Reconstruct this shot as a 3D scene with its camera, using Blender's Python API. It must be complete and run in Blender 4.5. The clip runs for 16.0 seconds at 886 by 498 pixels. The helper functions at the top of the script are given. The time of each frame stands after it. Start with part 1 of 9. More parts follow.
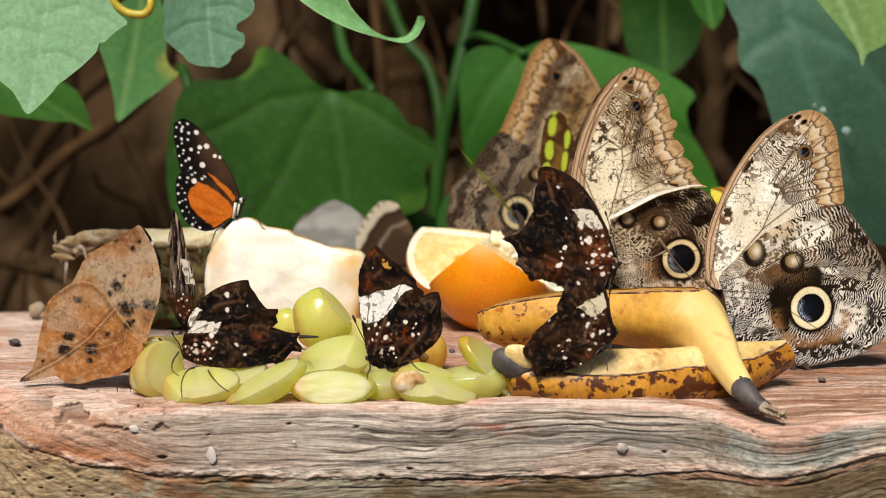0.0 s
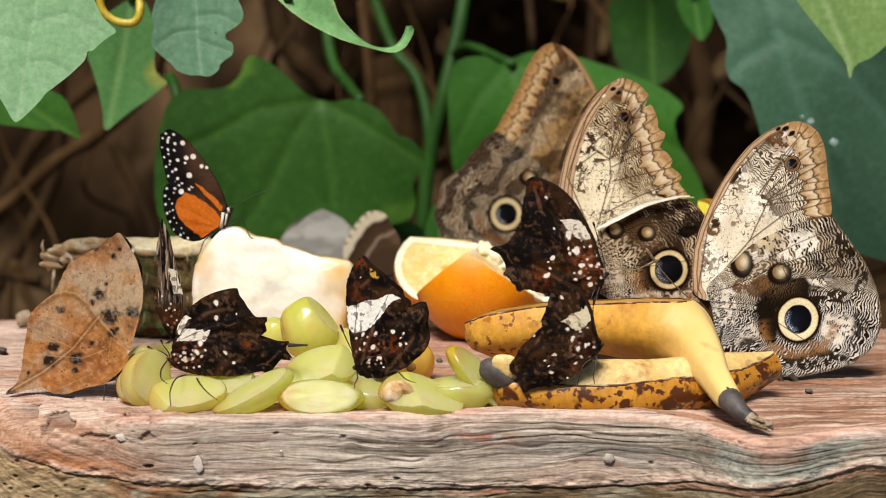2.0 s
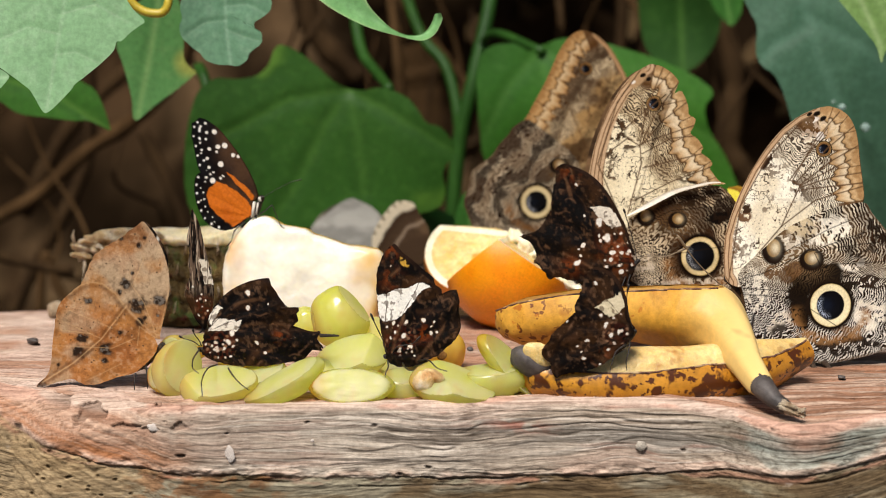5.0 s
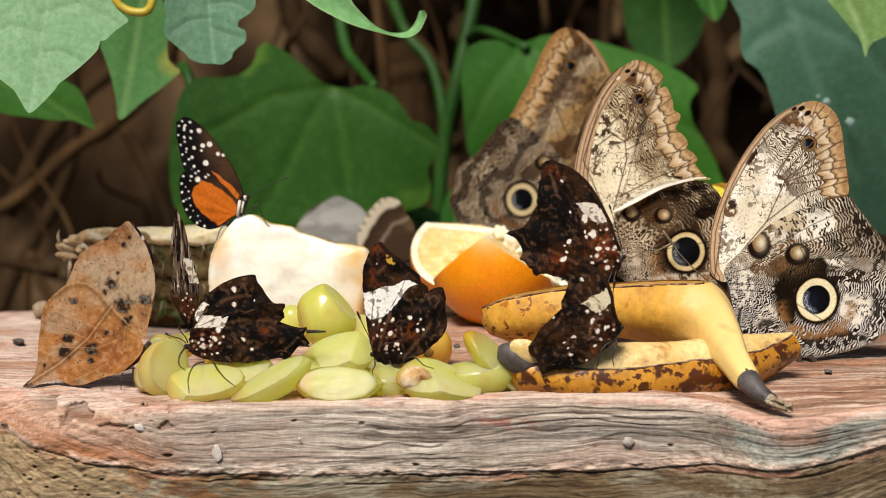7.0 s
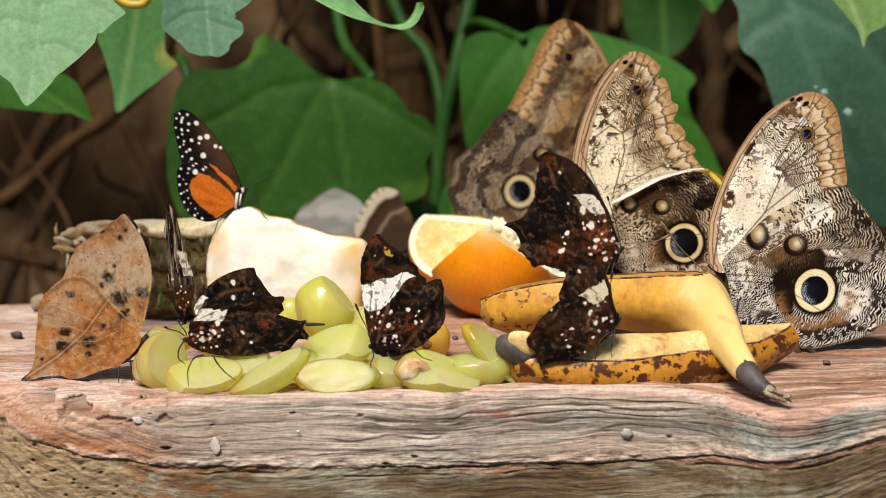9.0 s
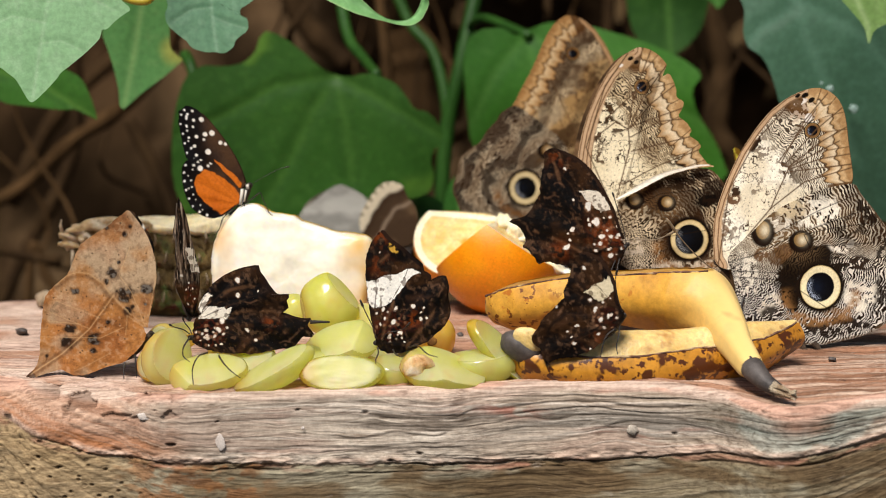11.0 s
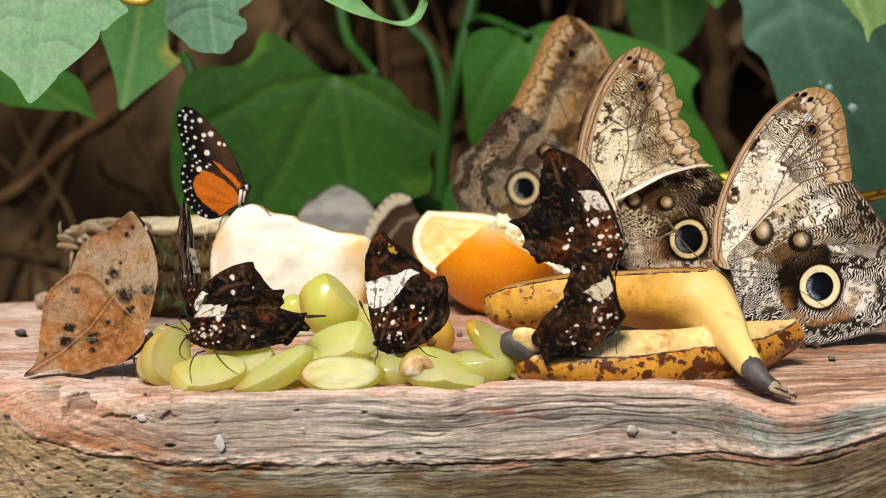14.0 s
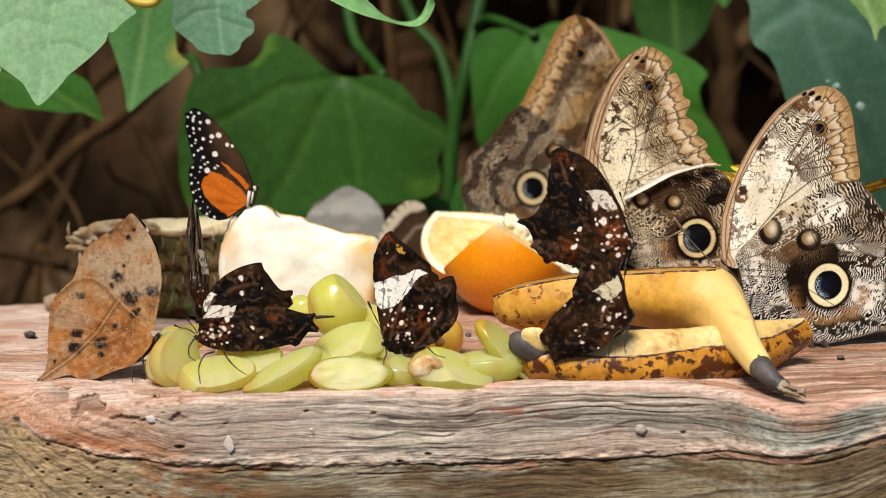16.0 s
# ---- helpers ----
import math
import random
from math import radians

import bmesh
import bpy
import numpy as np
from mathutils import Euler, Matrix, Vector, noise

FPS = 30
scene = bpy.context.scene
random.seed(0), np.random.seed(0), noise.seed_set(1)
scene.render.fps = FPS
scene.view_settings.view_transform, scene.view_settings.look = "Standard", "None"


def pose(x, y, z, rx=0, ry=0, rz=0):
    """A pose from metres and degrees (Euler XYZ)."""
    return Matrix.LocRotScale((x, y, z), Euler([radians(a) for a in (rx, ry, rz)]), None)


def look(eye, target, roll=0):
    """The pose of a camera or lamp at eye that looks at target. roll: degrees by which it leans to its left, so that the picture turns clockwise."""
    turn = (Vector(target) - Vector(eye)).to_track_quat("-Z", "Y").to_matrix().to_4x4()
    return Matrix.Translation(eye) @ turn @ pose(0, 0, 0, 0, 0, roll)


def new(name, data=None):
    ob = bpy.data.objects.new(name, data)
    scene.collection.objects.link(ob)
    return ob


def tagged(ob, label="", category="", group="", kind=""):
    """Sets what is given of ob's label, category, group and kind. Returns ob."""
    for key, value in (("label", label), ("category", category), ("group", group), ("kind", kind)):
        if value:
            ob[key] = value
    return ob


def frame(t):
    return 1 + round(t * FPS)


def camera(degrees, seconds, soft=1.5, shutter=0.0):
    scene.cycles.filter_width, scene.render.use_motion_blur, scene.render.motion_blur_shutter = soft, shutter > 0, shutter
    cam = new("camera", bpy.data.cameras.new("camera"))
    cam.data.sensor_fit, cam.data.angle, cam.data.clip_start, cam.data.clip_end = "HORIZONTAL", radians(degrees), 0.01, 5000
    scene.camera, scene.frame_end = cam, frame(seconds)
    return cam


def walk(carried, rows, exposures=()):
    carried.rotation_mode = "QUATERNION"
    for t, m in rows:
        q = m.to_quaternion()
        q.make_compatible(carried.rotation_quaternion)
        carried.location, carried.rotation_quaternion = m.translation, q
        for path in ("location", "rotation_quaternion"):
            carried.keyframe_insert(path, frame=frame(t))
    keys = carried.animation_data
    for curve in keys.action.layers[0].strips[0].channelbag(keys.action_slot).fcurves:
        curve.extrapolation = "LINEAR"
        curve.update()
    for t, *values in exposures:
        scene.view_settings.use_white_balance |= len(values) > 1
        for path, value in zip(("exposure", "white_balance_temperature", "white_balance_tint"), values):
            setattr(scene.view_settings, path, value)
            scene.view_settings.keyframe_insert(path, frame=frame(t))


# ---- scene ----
cam = camera(26.0, 16.0, soft=0.7)
cam.data.dof.use_dof = True
cam.data.dof.focus_distance = 0.607
cam.data.dof.aperture_fstop = 15.0

walk(cam, [
    (0, pose(0.00000, -0.60115, 0.10011, 84.5016, -0.1902, -0.5204)),
    (0.5, pose(0.00000, -0.60075, 0.10007, 84.5447, -0.3595, -0.6117)),
    (1, pose(0.00000, -0.60071, 0.10007, 84.5737, -0.4231, -0.7214)),
    (1.5, pose(0.00000, -0.60058, 0.10006, 84.5848, -0.3866, -0.8895)),
    (2, pose(0.00000, -0.60123, 0.10012, 84.7971, -0.4528, -0.8614)),
    (2.5, pose(0.00000, -0.60079, 0.10008, 84.9384, -0.3205, -0.7160)),
    (3, pose(0.00000, -0.60037, 0.10004, 84.8469, -0.2715, -0.4680)),
    (3.5, pose(0.00000, -0.60105, 0.10010, 84.7029, -0.1615, -0.2630)),
    (4, pose(0.00000, -0.60016, 0.10002, 84.4951, -0.2393, 0.1112)),
    (4.5, pose(0.00000, -0.60021, 0.10002, 84.3616, -0.0954, 0.1420)),
    (5, pose(0.00000, -0.60000, 0.10000, 84.4400, -0.0000, -0.0000)),
    (7.5, pose(0.00000, -0.59938, 0.09994, 84.3186, 0.4020, -0.4853)),
    (8, pose(0.00000, -0.59900, 0.09990, 84.2830, 0.3908, -0.4016)),
    (8.5, pose(0.00000, -0.59945, 0.09995, 84.2329, 0.4795, -0.3919)),
    (9, pose(0.00000, -0.59916, 0.09992, 84.1126, 0.5304, -0.5333)),
    (11.5, pose(0.00000, -0.59858, 0.09986, 84.0068, 0.5524, -0.3673)),
    (12, pose(0.00000, -0.59870, 0.09987, 84.1567, 0.5261, -0.4831)),
    (12.5, pose(0.00000, -0.59899, 0.09990, 84.0556, 0.6553, -0.6353)),
    (13, pose(0.00000, -0.59886, 0.09989, 84.0267, 0.6196, -0.7926)),
    (13.5, pose(0.00000, -0.59869, 0.09987, 84.0084, 0.6775, -0.7025)),
    (14, pose(0.00000, -0.59824, 0.09983, 84.0173, 0.6802, -0.4232)),
    (14.5, pose(0.00000, -0.59740, 0.09975, 84.0169, 0.6916, -0.3542)),
    (15, pose(0.00000, -0.59866, 0.09987, 84.0219, 0.7641, -0.2671)),
    (15.5, pose(0.00000, -0.59865, 0.09987, 84.0499, 0.8357, -0.1801)),
    (16, pose(0.00000, -0.59854, 0.09986, 84.0271, 0.9415, -0.2040)),
])

# ---- light: bright veiled daylight from above and in front ----
world = bpy.data.worlds.new("sky")
scene.world = world
world.use_nodes = True
sky = world.node_tree.nodes.new("ShaderNodeTexSky")
sky.sky_type, sky.sun_disc = "NISHITA", False
sky.sun_elevation, sky.sun_rotation = radians(52), radians(199)
back = world.node_tree.nodes["Background"]
back.inputs["Strength"].default_value = 0.04
world.node_tree.links.new(sky.outputs[0], back.inputs["Color"])
sun = new("sun", bpy.data.lights.new("sun", "SUN"))
sun.data.energy, sun.data.angle, sun.data.color = 4.8, radians(22), (1.0, 0.945, 0.885)
sun.matrix_world = look((-0.30, -0.85, 1.15), (0, 0, 0))
scene.view_settings.exposure = 0.27


# ---- small tools ----
def rgb(h):
    c = np.array([int(h[i:i + 2], 16) / 255 for i in (0, 2, 4)])
    return np.where(c < 0.04045, c / 12.92, ((c + 0.055) / 1.055) ** 2.4)


def link(bm_or_me, name, material, parent=None, label="", smooth=True):
    me = bm_or_me
    if isinstance(me, bmesh.types.BMesh):
        me = bpy.data.meshes.new(name)
        bm_or_me.to_mesh(me)
        bm_or_me.free()
    if smooth:
        me.polygons.foreach_set("use_smooth", np.ones(len(me.polygons), dtype=bool))
    for m in (material if isinstance(material, (list, tuple)) else [material]):
        me.materials.append(m)
    ob = new(name, me)
    ob.parent = parent
    if label:
        tagged(ob, label)
    return ob


def part(name, bm, material, parent, label=""):
    return link(bm, name, material, parent, label)


def empty(name, m=None):
    ob = new(name)
    ob.empty_display_size = 0.01
    if m is not None:
        ob.matrix_basis = m
    return ob


def lattice(x, y, seed):
    return np.modf(np.abs(np.sin(x * 127.1 + y * 311.7 + seed * 74.7) * 43758.5453))[0]


def vnoise(x, y, seed=0):
    ix, iy = np.floor(x), np.floor(y)
    fx, fy = x - ix, y - iy
    fx, fy = fx * fx * (3 - 2 * fx), fy * fy * (3 - 2 * fy)
    a, b = lattice(ix, iy, seed), lattice(ix + 1, iy, seed)
    c, d = lattice(ix, iy + 1, seed), lattice(ix + 1, iy + 1, seed)
    return (a * (1 - fx) + b * fx) * (1 - fy) + (c * (1 - fx) + d * fx) * fy


def fbm(x, y, seed=0, octaves=4):
    s, amp, tot = 0, 1.0, 0
    for i in range(octaves):
        s, tot = s + amp * vnoise(x * 2 ** i, y * 2 ** i, seed + 13 * i), tot + amp
        amp *= 0.5
    return s / tot


def cells(x, y, seed=0):
    """Distance to the nearest of scattered points, and that point's own number."""
    ix, iy = np.floor(x), np.floor(y)
    best, own = np.full(x.shape, 9.0), np.zeros(x.shape)
    for dx in (-1, 0, 1):
        for dy in (-1, 0, 1):
            cx, cy = ix + dx, iy + dy
            d = np.hypot(cx + lattice(cx, cy, seed) - x, cy + lattice(cx, cy, seed + 5) - y)
            near = d < best
            best, own = np.where(near, d, best), np.where(near, lattice(cx, cy, seed + 9), own)
    return best, own


def step(a, b, x):
    t = np.clip((x - a) / (b - a), 0, 1)
    return t * t * (3 - 2 * t)


def blend(col, other, mask):
    return col + (np.asarray(other) - col) * mask[:, None]


def along(u, v, pts):
    """Distance to a line of points, and the length along it."""
    best, run, total = np.full(u.shape, 1e9), np.zeros(u.shape), 0.0
    for (ax, ay), (bx, by) in zip(pts[:-1], pts[1:]):
        ln = math.hypot(bx - ax, by - ay) + 1e-9
        t = np.clip(((u - ax) * (bx - ax) + (v - ay) * (by - ay)) / ln ** 2, 0, 1)
        d = np.hypot(u - ax - t * (bx - ax), v - ay - t * (by - ay))
        near = d < best
        best, run = np.where(near, d, best), np.where(near, total + t * ln, run)
        total += ln
    return best, run


def inside(u, v, pts):
    r = np.zeros(u.shape, dtype=bool)
    for (ax, ay), (bx, by) in zip(pts, pts[1:] + pts[:1]):
        if ay != by:
            r ^= ((ay > v) != (by > v)) & (u < (bx - ax) * (v - ay) / (by - ay) + ax)
    return r


def outline(pts, spacing, smooth=2, ragged=0.0, seed=0):
    p = np.array(pts, dtype=float)
    for _ in range(smooth):
        q = np.roll(p, -1, 0)
        p = np.stack([0.8 * p + 0.2 * q, 0.2 * p + 0.8 * q], 1).reshape(-1, 2)
    q = np.vstack([p, p[:1]])
    s = np.concatenate([[0], np.cumsum(np.hypot(*np.diff(q, axis=0).T))])
    n = max(24, int(s[-1] / spacing))
    t = np.linspace(0, s[-1], n, endpoint=False)
    p = np.stack([np.interp(t, s, q[:, 0]), np.interp(t, s, q[:, 1])], 1)
    if ragged:
        c = p.mean(0)
        p = c + (p - c) * (1 + ragged * (fbm(p[:, 0] * 0.9, p[:, 1] * 0.9, seed, 3) - 0.5))[:, None]
    return p


def sheet(name, pts, spacing, paint, material, parent, label="", smooth=2, ragged=0.0, y=0.0, relief=None, centre=None, seed=0):
    """A thin body with the given outline in millimetres (u to the right, v up), coloured by paint(u, v), bent by relief(u, v)."""
    p = outline(pts, spacing, smooth, ragged, seed)
    c = np.array(centre if centre is not None else p.mean(0), dtype=float)
    n = len(p)
    rings = max(5, int(np.hypot(*(p - c).T).max() / spacing))
    k = np.linspace(0, 1, rings + 1)[1:]
    uv = np.vstack([c[None], (c + k[:, None, None] * (p - c)[None]).reshape(-1, 2)])
    u, v = uv[:, 0], uv[:, 1]
    yy = np.full(len(u), y) if relief is None else y + relief(u, v)
    co = np.stack([u, yy, v], 1) / 1000
    i = np.arange(n)
    j = (i + 1) % n
    tris = np.stack([np.zeros(n, int), 1 + i, 1 + j], 1)
    b = 1 + n * np.arange(rings - 1)[:, None]
    quads = np.stack([b + i, b + n + i, b + n + j, b + j], -1).reshape(-1, 4)
    area = np.sum(p[:, 0] * np.roll(p[:, 1], -1) - np.roll(p[:, 0], -1) * p[:, 1])
    if area < 0:
        tris, quads = tris[:, ::-1], quads[:, ::-1]
    cols = np.clip(paint(u, v), 0, 1)
    me = bpy.data.meshes.new(name)
    me.vertices.add(len(co))
    me.vertices.foreach_set("co", co.ravel())
    loops = np.concatenate([tris.ravel(), quads.ravel()]).astype(np.int32)
    me.loops.add(len(loops))
    me.loops.foreach_set("vertex_index", loops)
    start = np.concatenate([np.arange(len(tris)) * 3, len(tris) * 3 + np.arange(len(quads)) * 4]).astype(np.int32)
    me.polygons.add(len(start))
    me.polygons.foreach_set("loop_start", start)
    me.update(calc_edges=True)
    at = me.color_attributes.new("tint", "FLOAT_COLOR", "POINT")
    at.data.foreach_set("color", np.hstack([cols, np.ones((len(cols), 1))]).astype(np.float32).ravel())
    return link(me, name, material, parent, label)


def tube(pts, radii, sides=8, caps=True, flat=1.0):
    """A tapered tube through points in millimetres."""
    bm = bmesh.new()
    pts = [Vector(p) / 1000 for p in pts]
    if not hasattr(radii, "__len__"):
        radii = [radii] * len(pts)
    rings, up = [], Vector((0.3, 0.2, 1))
    for i, p in enumerate(pts):
        d = (pts[min(i + 1, len(pts) - 1)] - pts[max(i - 1, 0)]).normalized()
        a = d.cross(up)
        a = a.normalized() if a.length > 1e-4 else Vector((1, 0, 0))
        b = a.cross(d).normalized()
        rings.append([bm.verts.new(p + (a * math.cos(w) * flat + b * math.sin(w)) * radii[i] / 1000)
                      for w in (2 * math.pi * k / sides for k in range(sides))])
    for r, s in zip(rings[:-1], rings[1:]):
        for k in range(sides):
            bm.faces.new((r[k], r[(k + 1) % sides], s[(k + 1) % sides], s[k]))
    if caps:
        bm.faces.new(rings[0][::-1])
        bm.faces.new(rings[-1])
    bmesh.ops.recalc_face_normals(bm, faces=bm.faces)
    return bm


def spline(pts, n=6):
    """Catmull-Rom through points of any size."""
    p = [np.array(q, dtype=float) for q in pts]
    p = [2 * p[0] - p[1], *p, 2 * p[-1] - p[-2]]
    out = []
    for a, b, c, d in zip(p[:-3], p[1:-2], p[2:-1], p[3:]):
        for t in np.arange(n) / n:
            out.append(0.5 * (2 * b + (c - a) * t + (2 * a - 5 * b + 4 * c - d) * t * t + (3 * b - a - 3 * c + d) * t ** 3))
    return [*out, p[-2]]


def blob(centre, radii, turn=(0, 0, 0), seg=20, rings=12, lump=0.0, seed=0):
    """A rounded body in millimetres."""
    bm = bmesh.new()
    bmesh.ops.create_uvsphere(bm, u_segments=seg, v_segments=rings, radius=1)
    m = pose(centre[0] / 1000, centre[1] / 1000, centre[2] / 1000, *turn) @ Matrix.Diagonal((*(r / 1000 for r in radii), 1))
    for v in bm.verts:
        if lump:
            v.co *= 1 + lump * noise.noise(v.co * 1.7 + Vector((seed, 0, 0)))
        v.co = m @ v.co
    return bm


# ---- materials ----
def nodes_of(name):
    m = bpy.data.materials.new(name)
    m.use_nodes = True
    nt = m.node_tree
    return m, nt.nodes, nt.links, nt.nodes["Principled BSDF"]


def ramp(nd, stops):
    r = nd.new("ShaderNodeValToRGB")
    e = r.color_ramp.elements
    while len(e) < len(stops):
        e.new(0.5)
    for el, (p, h) in zip(e, stops):
        el.position, el.color = p, (*rgb(h), 1)
    return r


def noise_node(nd, ln, coords, scale, detail=6, rough=0.6, stretch=(1, 1, 1), distort=0.0):
    mp = nd.new("ShaderNodeMapping")
    mp.inputs["Scale"].default_value = stretch
    ln.new(coords, mp.inputs["Vector"])
    n = nd.new("ShaderNodeTexNoise")
    n.inputs["Scale"].default_value, n.inputs["Detail"].default_value = scale, detail
    n.inputs["Roughness"].default_value, n.inputs["Distortion"].default_value = rough, distort
    ln.new(mp.outputs[0], n.inputs["Vector"])
    return n.outputs["Fac"]


def mixc(nd, ln, fac, a, b, mode="MIX"):
    m = nd.new("ShaderNodeMix")
    m.data_type, m.blend_type = "RGBA", mode
    for s, val in ((0, fac), (6, a), (7, b)):
        if hasattr(val, "is_linked"):
            ln.new(val, m.inputs[s])
        elif s == 0:
            m.inputs[s].default_value = val
        else:
            m.inputs[s].default_value = (*rgb(val), 1)
    return m.outputs[2]


def bump_to(nd, ln, bsdf, fac, strength, distance):
    b = nd.new("ShaderNodeBump")
    b.inputs["Strength"].default_value, b.inputs["Distance"].default_value = strength, distance
    ln.new(fac, b.inputs["Height"])
    ln.new(b.outputs[0], bsdf.inputs["Normal"])


def plain_material(name, stops, scale, rough=0.5, bump=0.3, dist=0.0005, stretch=(1, 1, 1), spots=None, sss=0.0, sss_r=0.004, fine=None, trans=0.0, distort=0.0, spec=0.5):
    """Colour from a noise of the given size, finer grain over it, and spots (colour, scale, edge, softness, stretch of x)."""
    m, nd, ln, bs = nodes_of(name)
    co = nd.new("ShaderNodeTexCoord").outputs["Object"]
    n1 = noise_node(nd, ln, co, scale, 6, 0.6, stretch, distort)
    r = ramp(nd, stops)
    ln.new(n1, r.inputs[0])
    col = r.outputs[0]
    n2 = noise_node(nd, ln, co, scale * (fine or 9), 4, 0.7, stretch)
    g = ramp(nd, [(0.3, "b4b4b4"), (0.7, "ffffff")])
    ln.new(n2, g.inputs[0])
    col = mixc(nd, ln, 0.7, col, g.outputs[0], "MULTIPLY")
    for h, sc, edge, soft, *where in spots or ():
        n3 = noise_node(nd, ln, co, sc, 3, 0.55)
        k = ramp(nd, [(edge, "000000"), (edge + soft, "ffffff")])
        ln.new(n3, k.inputs[0])
        fac = k.outputs[0]
        if where:
            sx = nd.new("ShaderNodeSeparateXYZ")
            ln.new(co, sx.inputs[0])
            mr = nd.new("ShaderNodeMapRange")
            mr.inputs["From Min"].default_value, mr.inputs["From Max"].default_value = where[0]
            ln.new(sx.outputs[0], mr.inputs["Value"])
            mu = nd.new("ShaderNodeMath")
            mu.operation = "MULTIPLY"
            ln.new(fac, mu.inputs[0])
            ln.new(mr.outputs[0], mu.inputs[1])
            fac = mu.outputs[0]
        col = mixc(nd, ln, fac, col, h)
    ln.new(col, bs.inputs["Base Color"])
    bs.inputs["Roughness"].default_value = rough
    bs.inputs["Specular IOR Level"].default_value = spec
    if sss:
        bs.inputs["Subsurface Weight"].default_value = sss
        bs.inputs["Subsurface Radius"].default_value = (1.0, 0.8, 0.4)
        bs.inputs["Subsurface Scale"].default_value = sss_r
    if trans:
        bs.inputs["Transmission Weight"].default_value = trans
    bump_to(nd, ln, bs, n2, bump, dist)
    return m


def tinted_material(name, rough=0.55, grain=900.0, spec=0.35, sheen=0.0, thin=0.0, bump=0.25, fibre=False):
    """Colour from the body's own pattern, with scale-like grain."""
    m, nd, ln, bs = nodes_of(name)
    at = nd.new("ShaderNodeAttribute")
    at.attribute_name = "tint"
    co = nd.new("ShaderNodeTexCoord").outputs["Object"]
    n = noise_node(nd, ln, co, grain, 5, 0.7)
    g = ramp(nd, [(0.3, "d2d2d2"), (0.62, "ffffff")])
    ln.new(n, g.inputs[0])
    col = mixc(nd, ln, 0.8, at.outputs["Color"], g.outputs[0], "MULTIPLY")
    if fibre:
        n = noise_node(nd, ln, co, 900, 6, 0.65, (0.05, 1, 1), 0.6)
        k = ramp(nd, [(0.34, "8a7c70"), (0.56, "ffffff")])
        ln.new(n, k.inputs[0])
        col = mixc(nd, ln, 0.75, col, k.outputs[0], "MULTIPLY")
        k = ramp(nd, [(0.60, "000000"), (0.72, "808080")])
        ln.new(noise_node(nd, ln, co, 300, 8, 0.75, (0.4, 1, 1)), k.inputs[0])
        col = mixc(nd, ln, k.outputs[0], col, "ecdfd0")
    ln.new(col, bs.inputs["Base Color"])
    bs.inputs["Roughness"].default_value = rough
    bs.inputs["Specular IOR Level"].default_value = spec
    if sheen:
        bs.inputs["Sheen Weight"].default_value = sheen
    bump_to(nd, ln, bs, n, bump, 0.0002)
    if thin:
        tr = nd.new("ShaderNodeBsdfTranslucent")
        ln.new(col, tr.inputs["Color"])
        mx = nd.new("ShaderNodeMixShader")
        mx.inputs[0].default_value = thin
        ln.new(bs.outputs[0], mx.inputs[1])
        ln.new(tr.outputs[0], mx.inputs[2])
        ln.new(mx.outputs[0], nd["Material Output"].inputs["Surface"])
    return m


def juicy(name, deep, light, blush, seed, clear=0.22, rough=0.2, rugged=0.22):
    """Wet translucent flesh: light spreads far inside it; one end turns amber."""
    m, nd, ln, bs = nodes_of(name)
    tc = nd.new("ShaderNodeTexCoord")
    co = tc.outputs["Object"]
    r = ramp(nd, [(0.3, deep), (0.7, light)])
    ln.new(noise_node(nd, ln, co, 70 + seed, 3, 0.5), r.inputs[0])
    k = ramp(nd, [(0.60, "000000"), (0.78, "d0d0d0")])
    ln.new(noise_node(nd, ln, co, 45 + seed, 3, 0.6), k.inputs[0])
    col = mixc(nd, ln, k.outputs[0], r.outputs[0], blush)
    sx = nd.new("ShaderNodeSeparateXYZ")
    ln.new(tc.outputs["Generated"], sx.inputs[0])
    e = ramp(nd, [(0.02, "e0e0e0"), (0.26, "000000")])
    ln.new(sx.outputs[0], e.inputs[0])
    col = mixc(nd, ln, e.outputs[0], col, blush)
    oi = nd.new("ShaderNodeObjectInfo")
    v = ramp(nd, [(0.25, "000000"), (1.0, "909090")])
    ln.new(oi.outputs["Random"], v.inputs[0])
    col = mixc(nd, ln, v.outputs[0], col, "e6eab0")
    p = ramp(nd, [(0.76, "000000"), (0.80, "a0a0a0")])
    ln.new(noise_node(nd, ln, co, 420, 2, 0.5), p.inputs[0])
    col = mixc(nd, ln, p.outputs[0], col, "8a7a2c")
    ln.new(col, bs.inputs["Base Color"])
    bs.inputs["Roughness"].default_value = rough
    bs.inputs["Transmission Weight"].default_value = clear
    bs.inputs["Coat Weight"].default_value = 0.7 if rough < 0.3 else 0.12
    bs.inputs["Coat Roughness"].default_value = 0.16
    bs.inputs["IOR"].default_value = 1.36
    bs.inputs["Subsurface Weight"].default_value = 1.0
    bs.inputs["Subsurface Radius"].default_value = (1.0, 0.95, 0.4)
    bs.inputs["Subsurface Scale"].default_value = 0.008
    bump_to(nd, ln, bs, noise_node(nd, ln, co, 200, 3, 0.6, (1, 1, 1)), rugged, 0.0008)
    tr = nd.new("ShaderNodeBsdfTranslucent")
    ln.new(col, tr.inputs["Color"])
    mx = nd.new("ShaderNodeMixShader")
    mx.inputs[0].default_value = 0.4
    ln.new(bs.outputs[0], mx.inputs[1])
    ln.new(tr.outputs[0], mx.inputs[2])
    ln.new(mx.outputs[0], nd["Material Output"].inputs["Surface"])
    return m


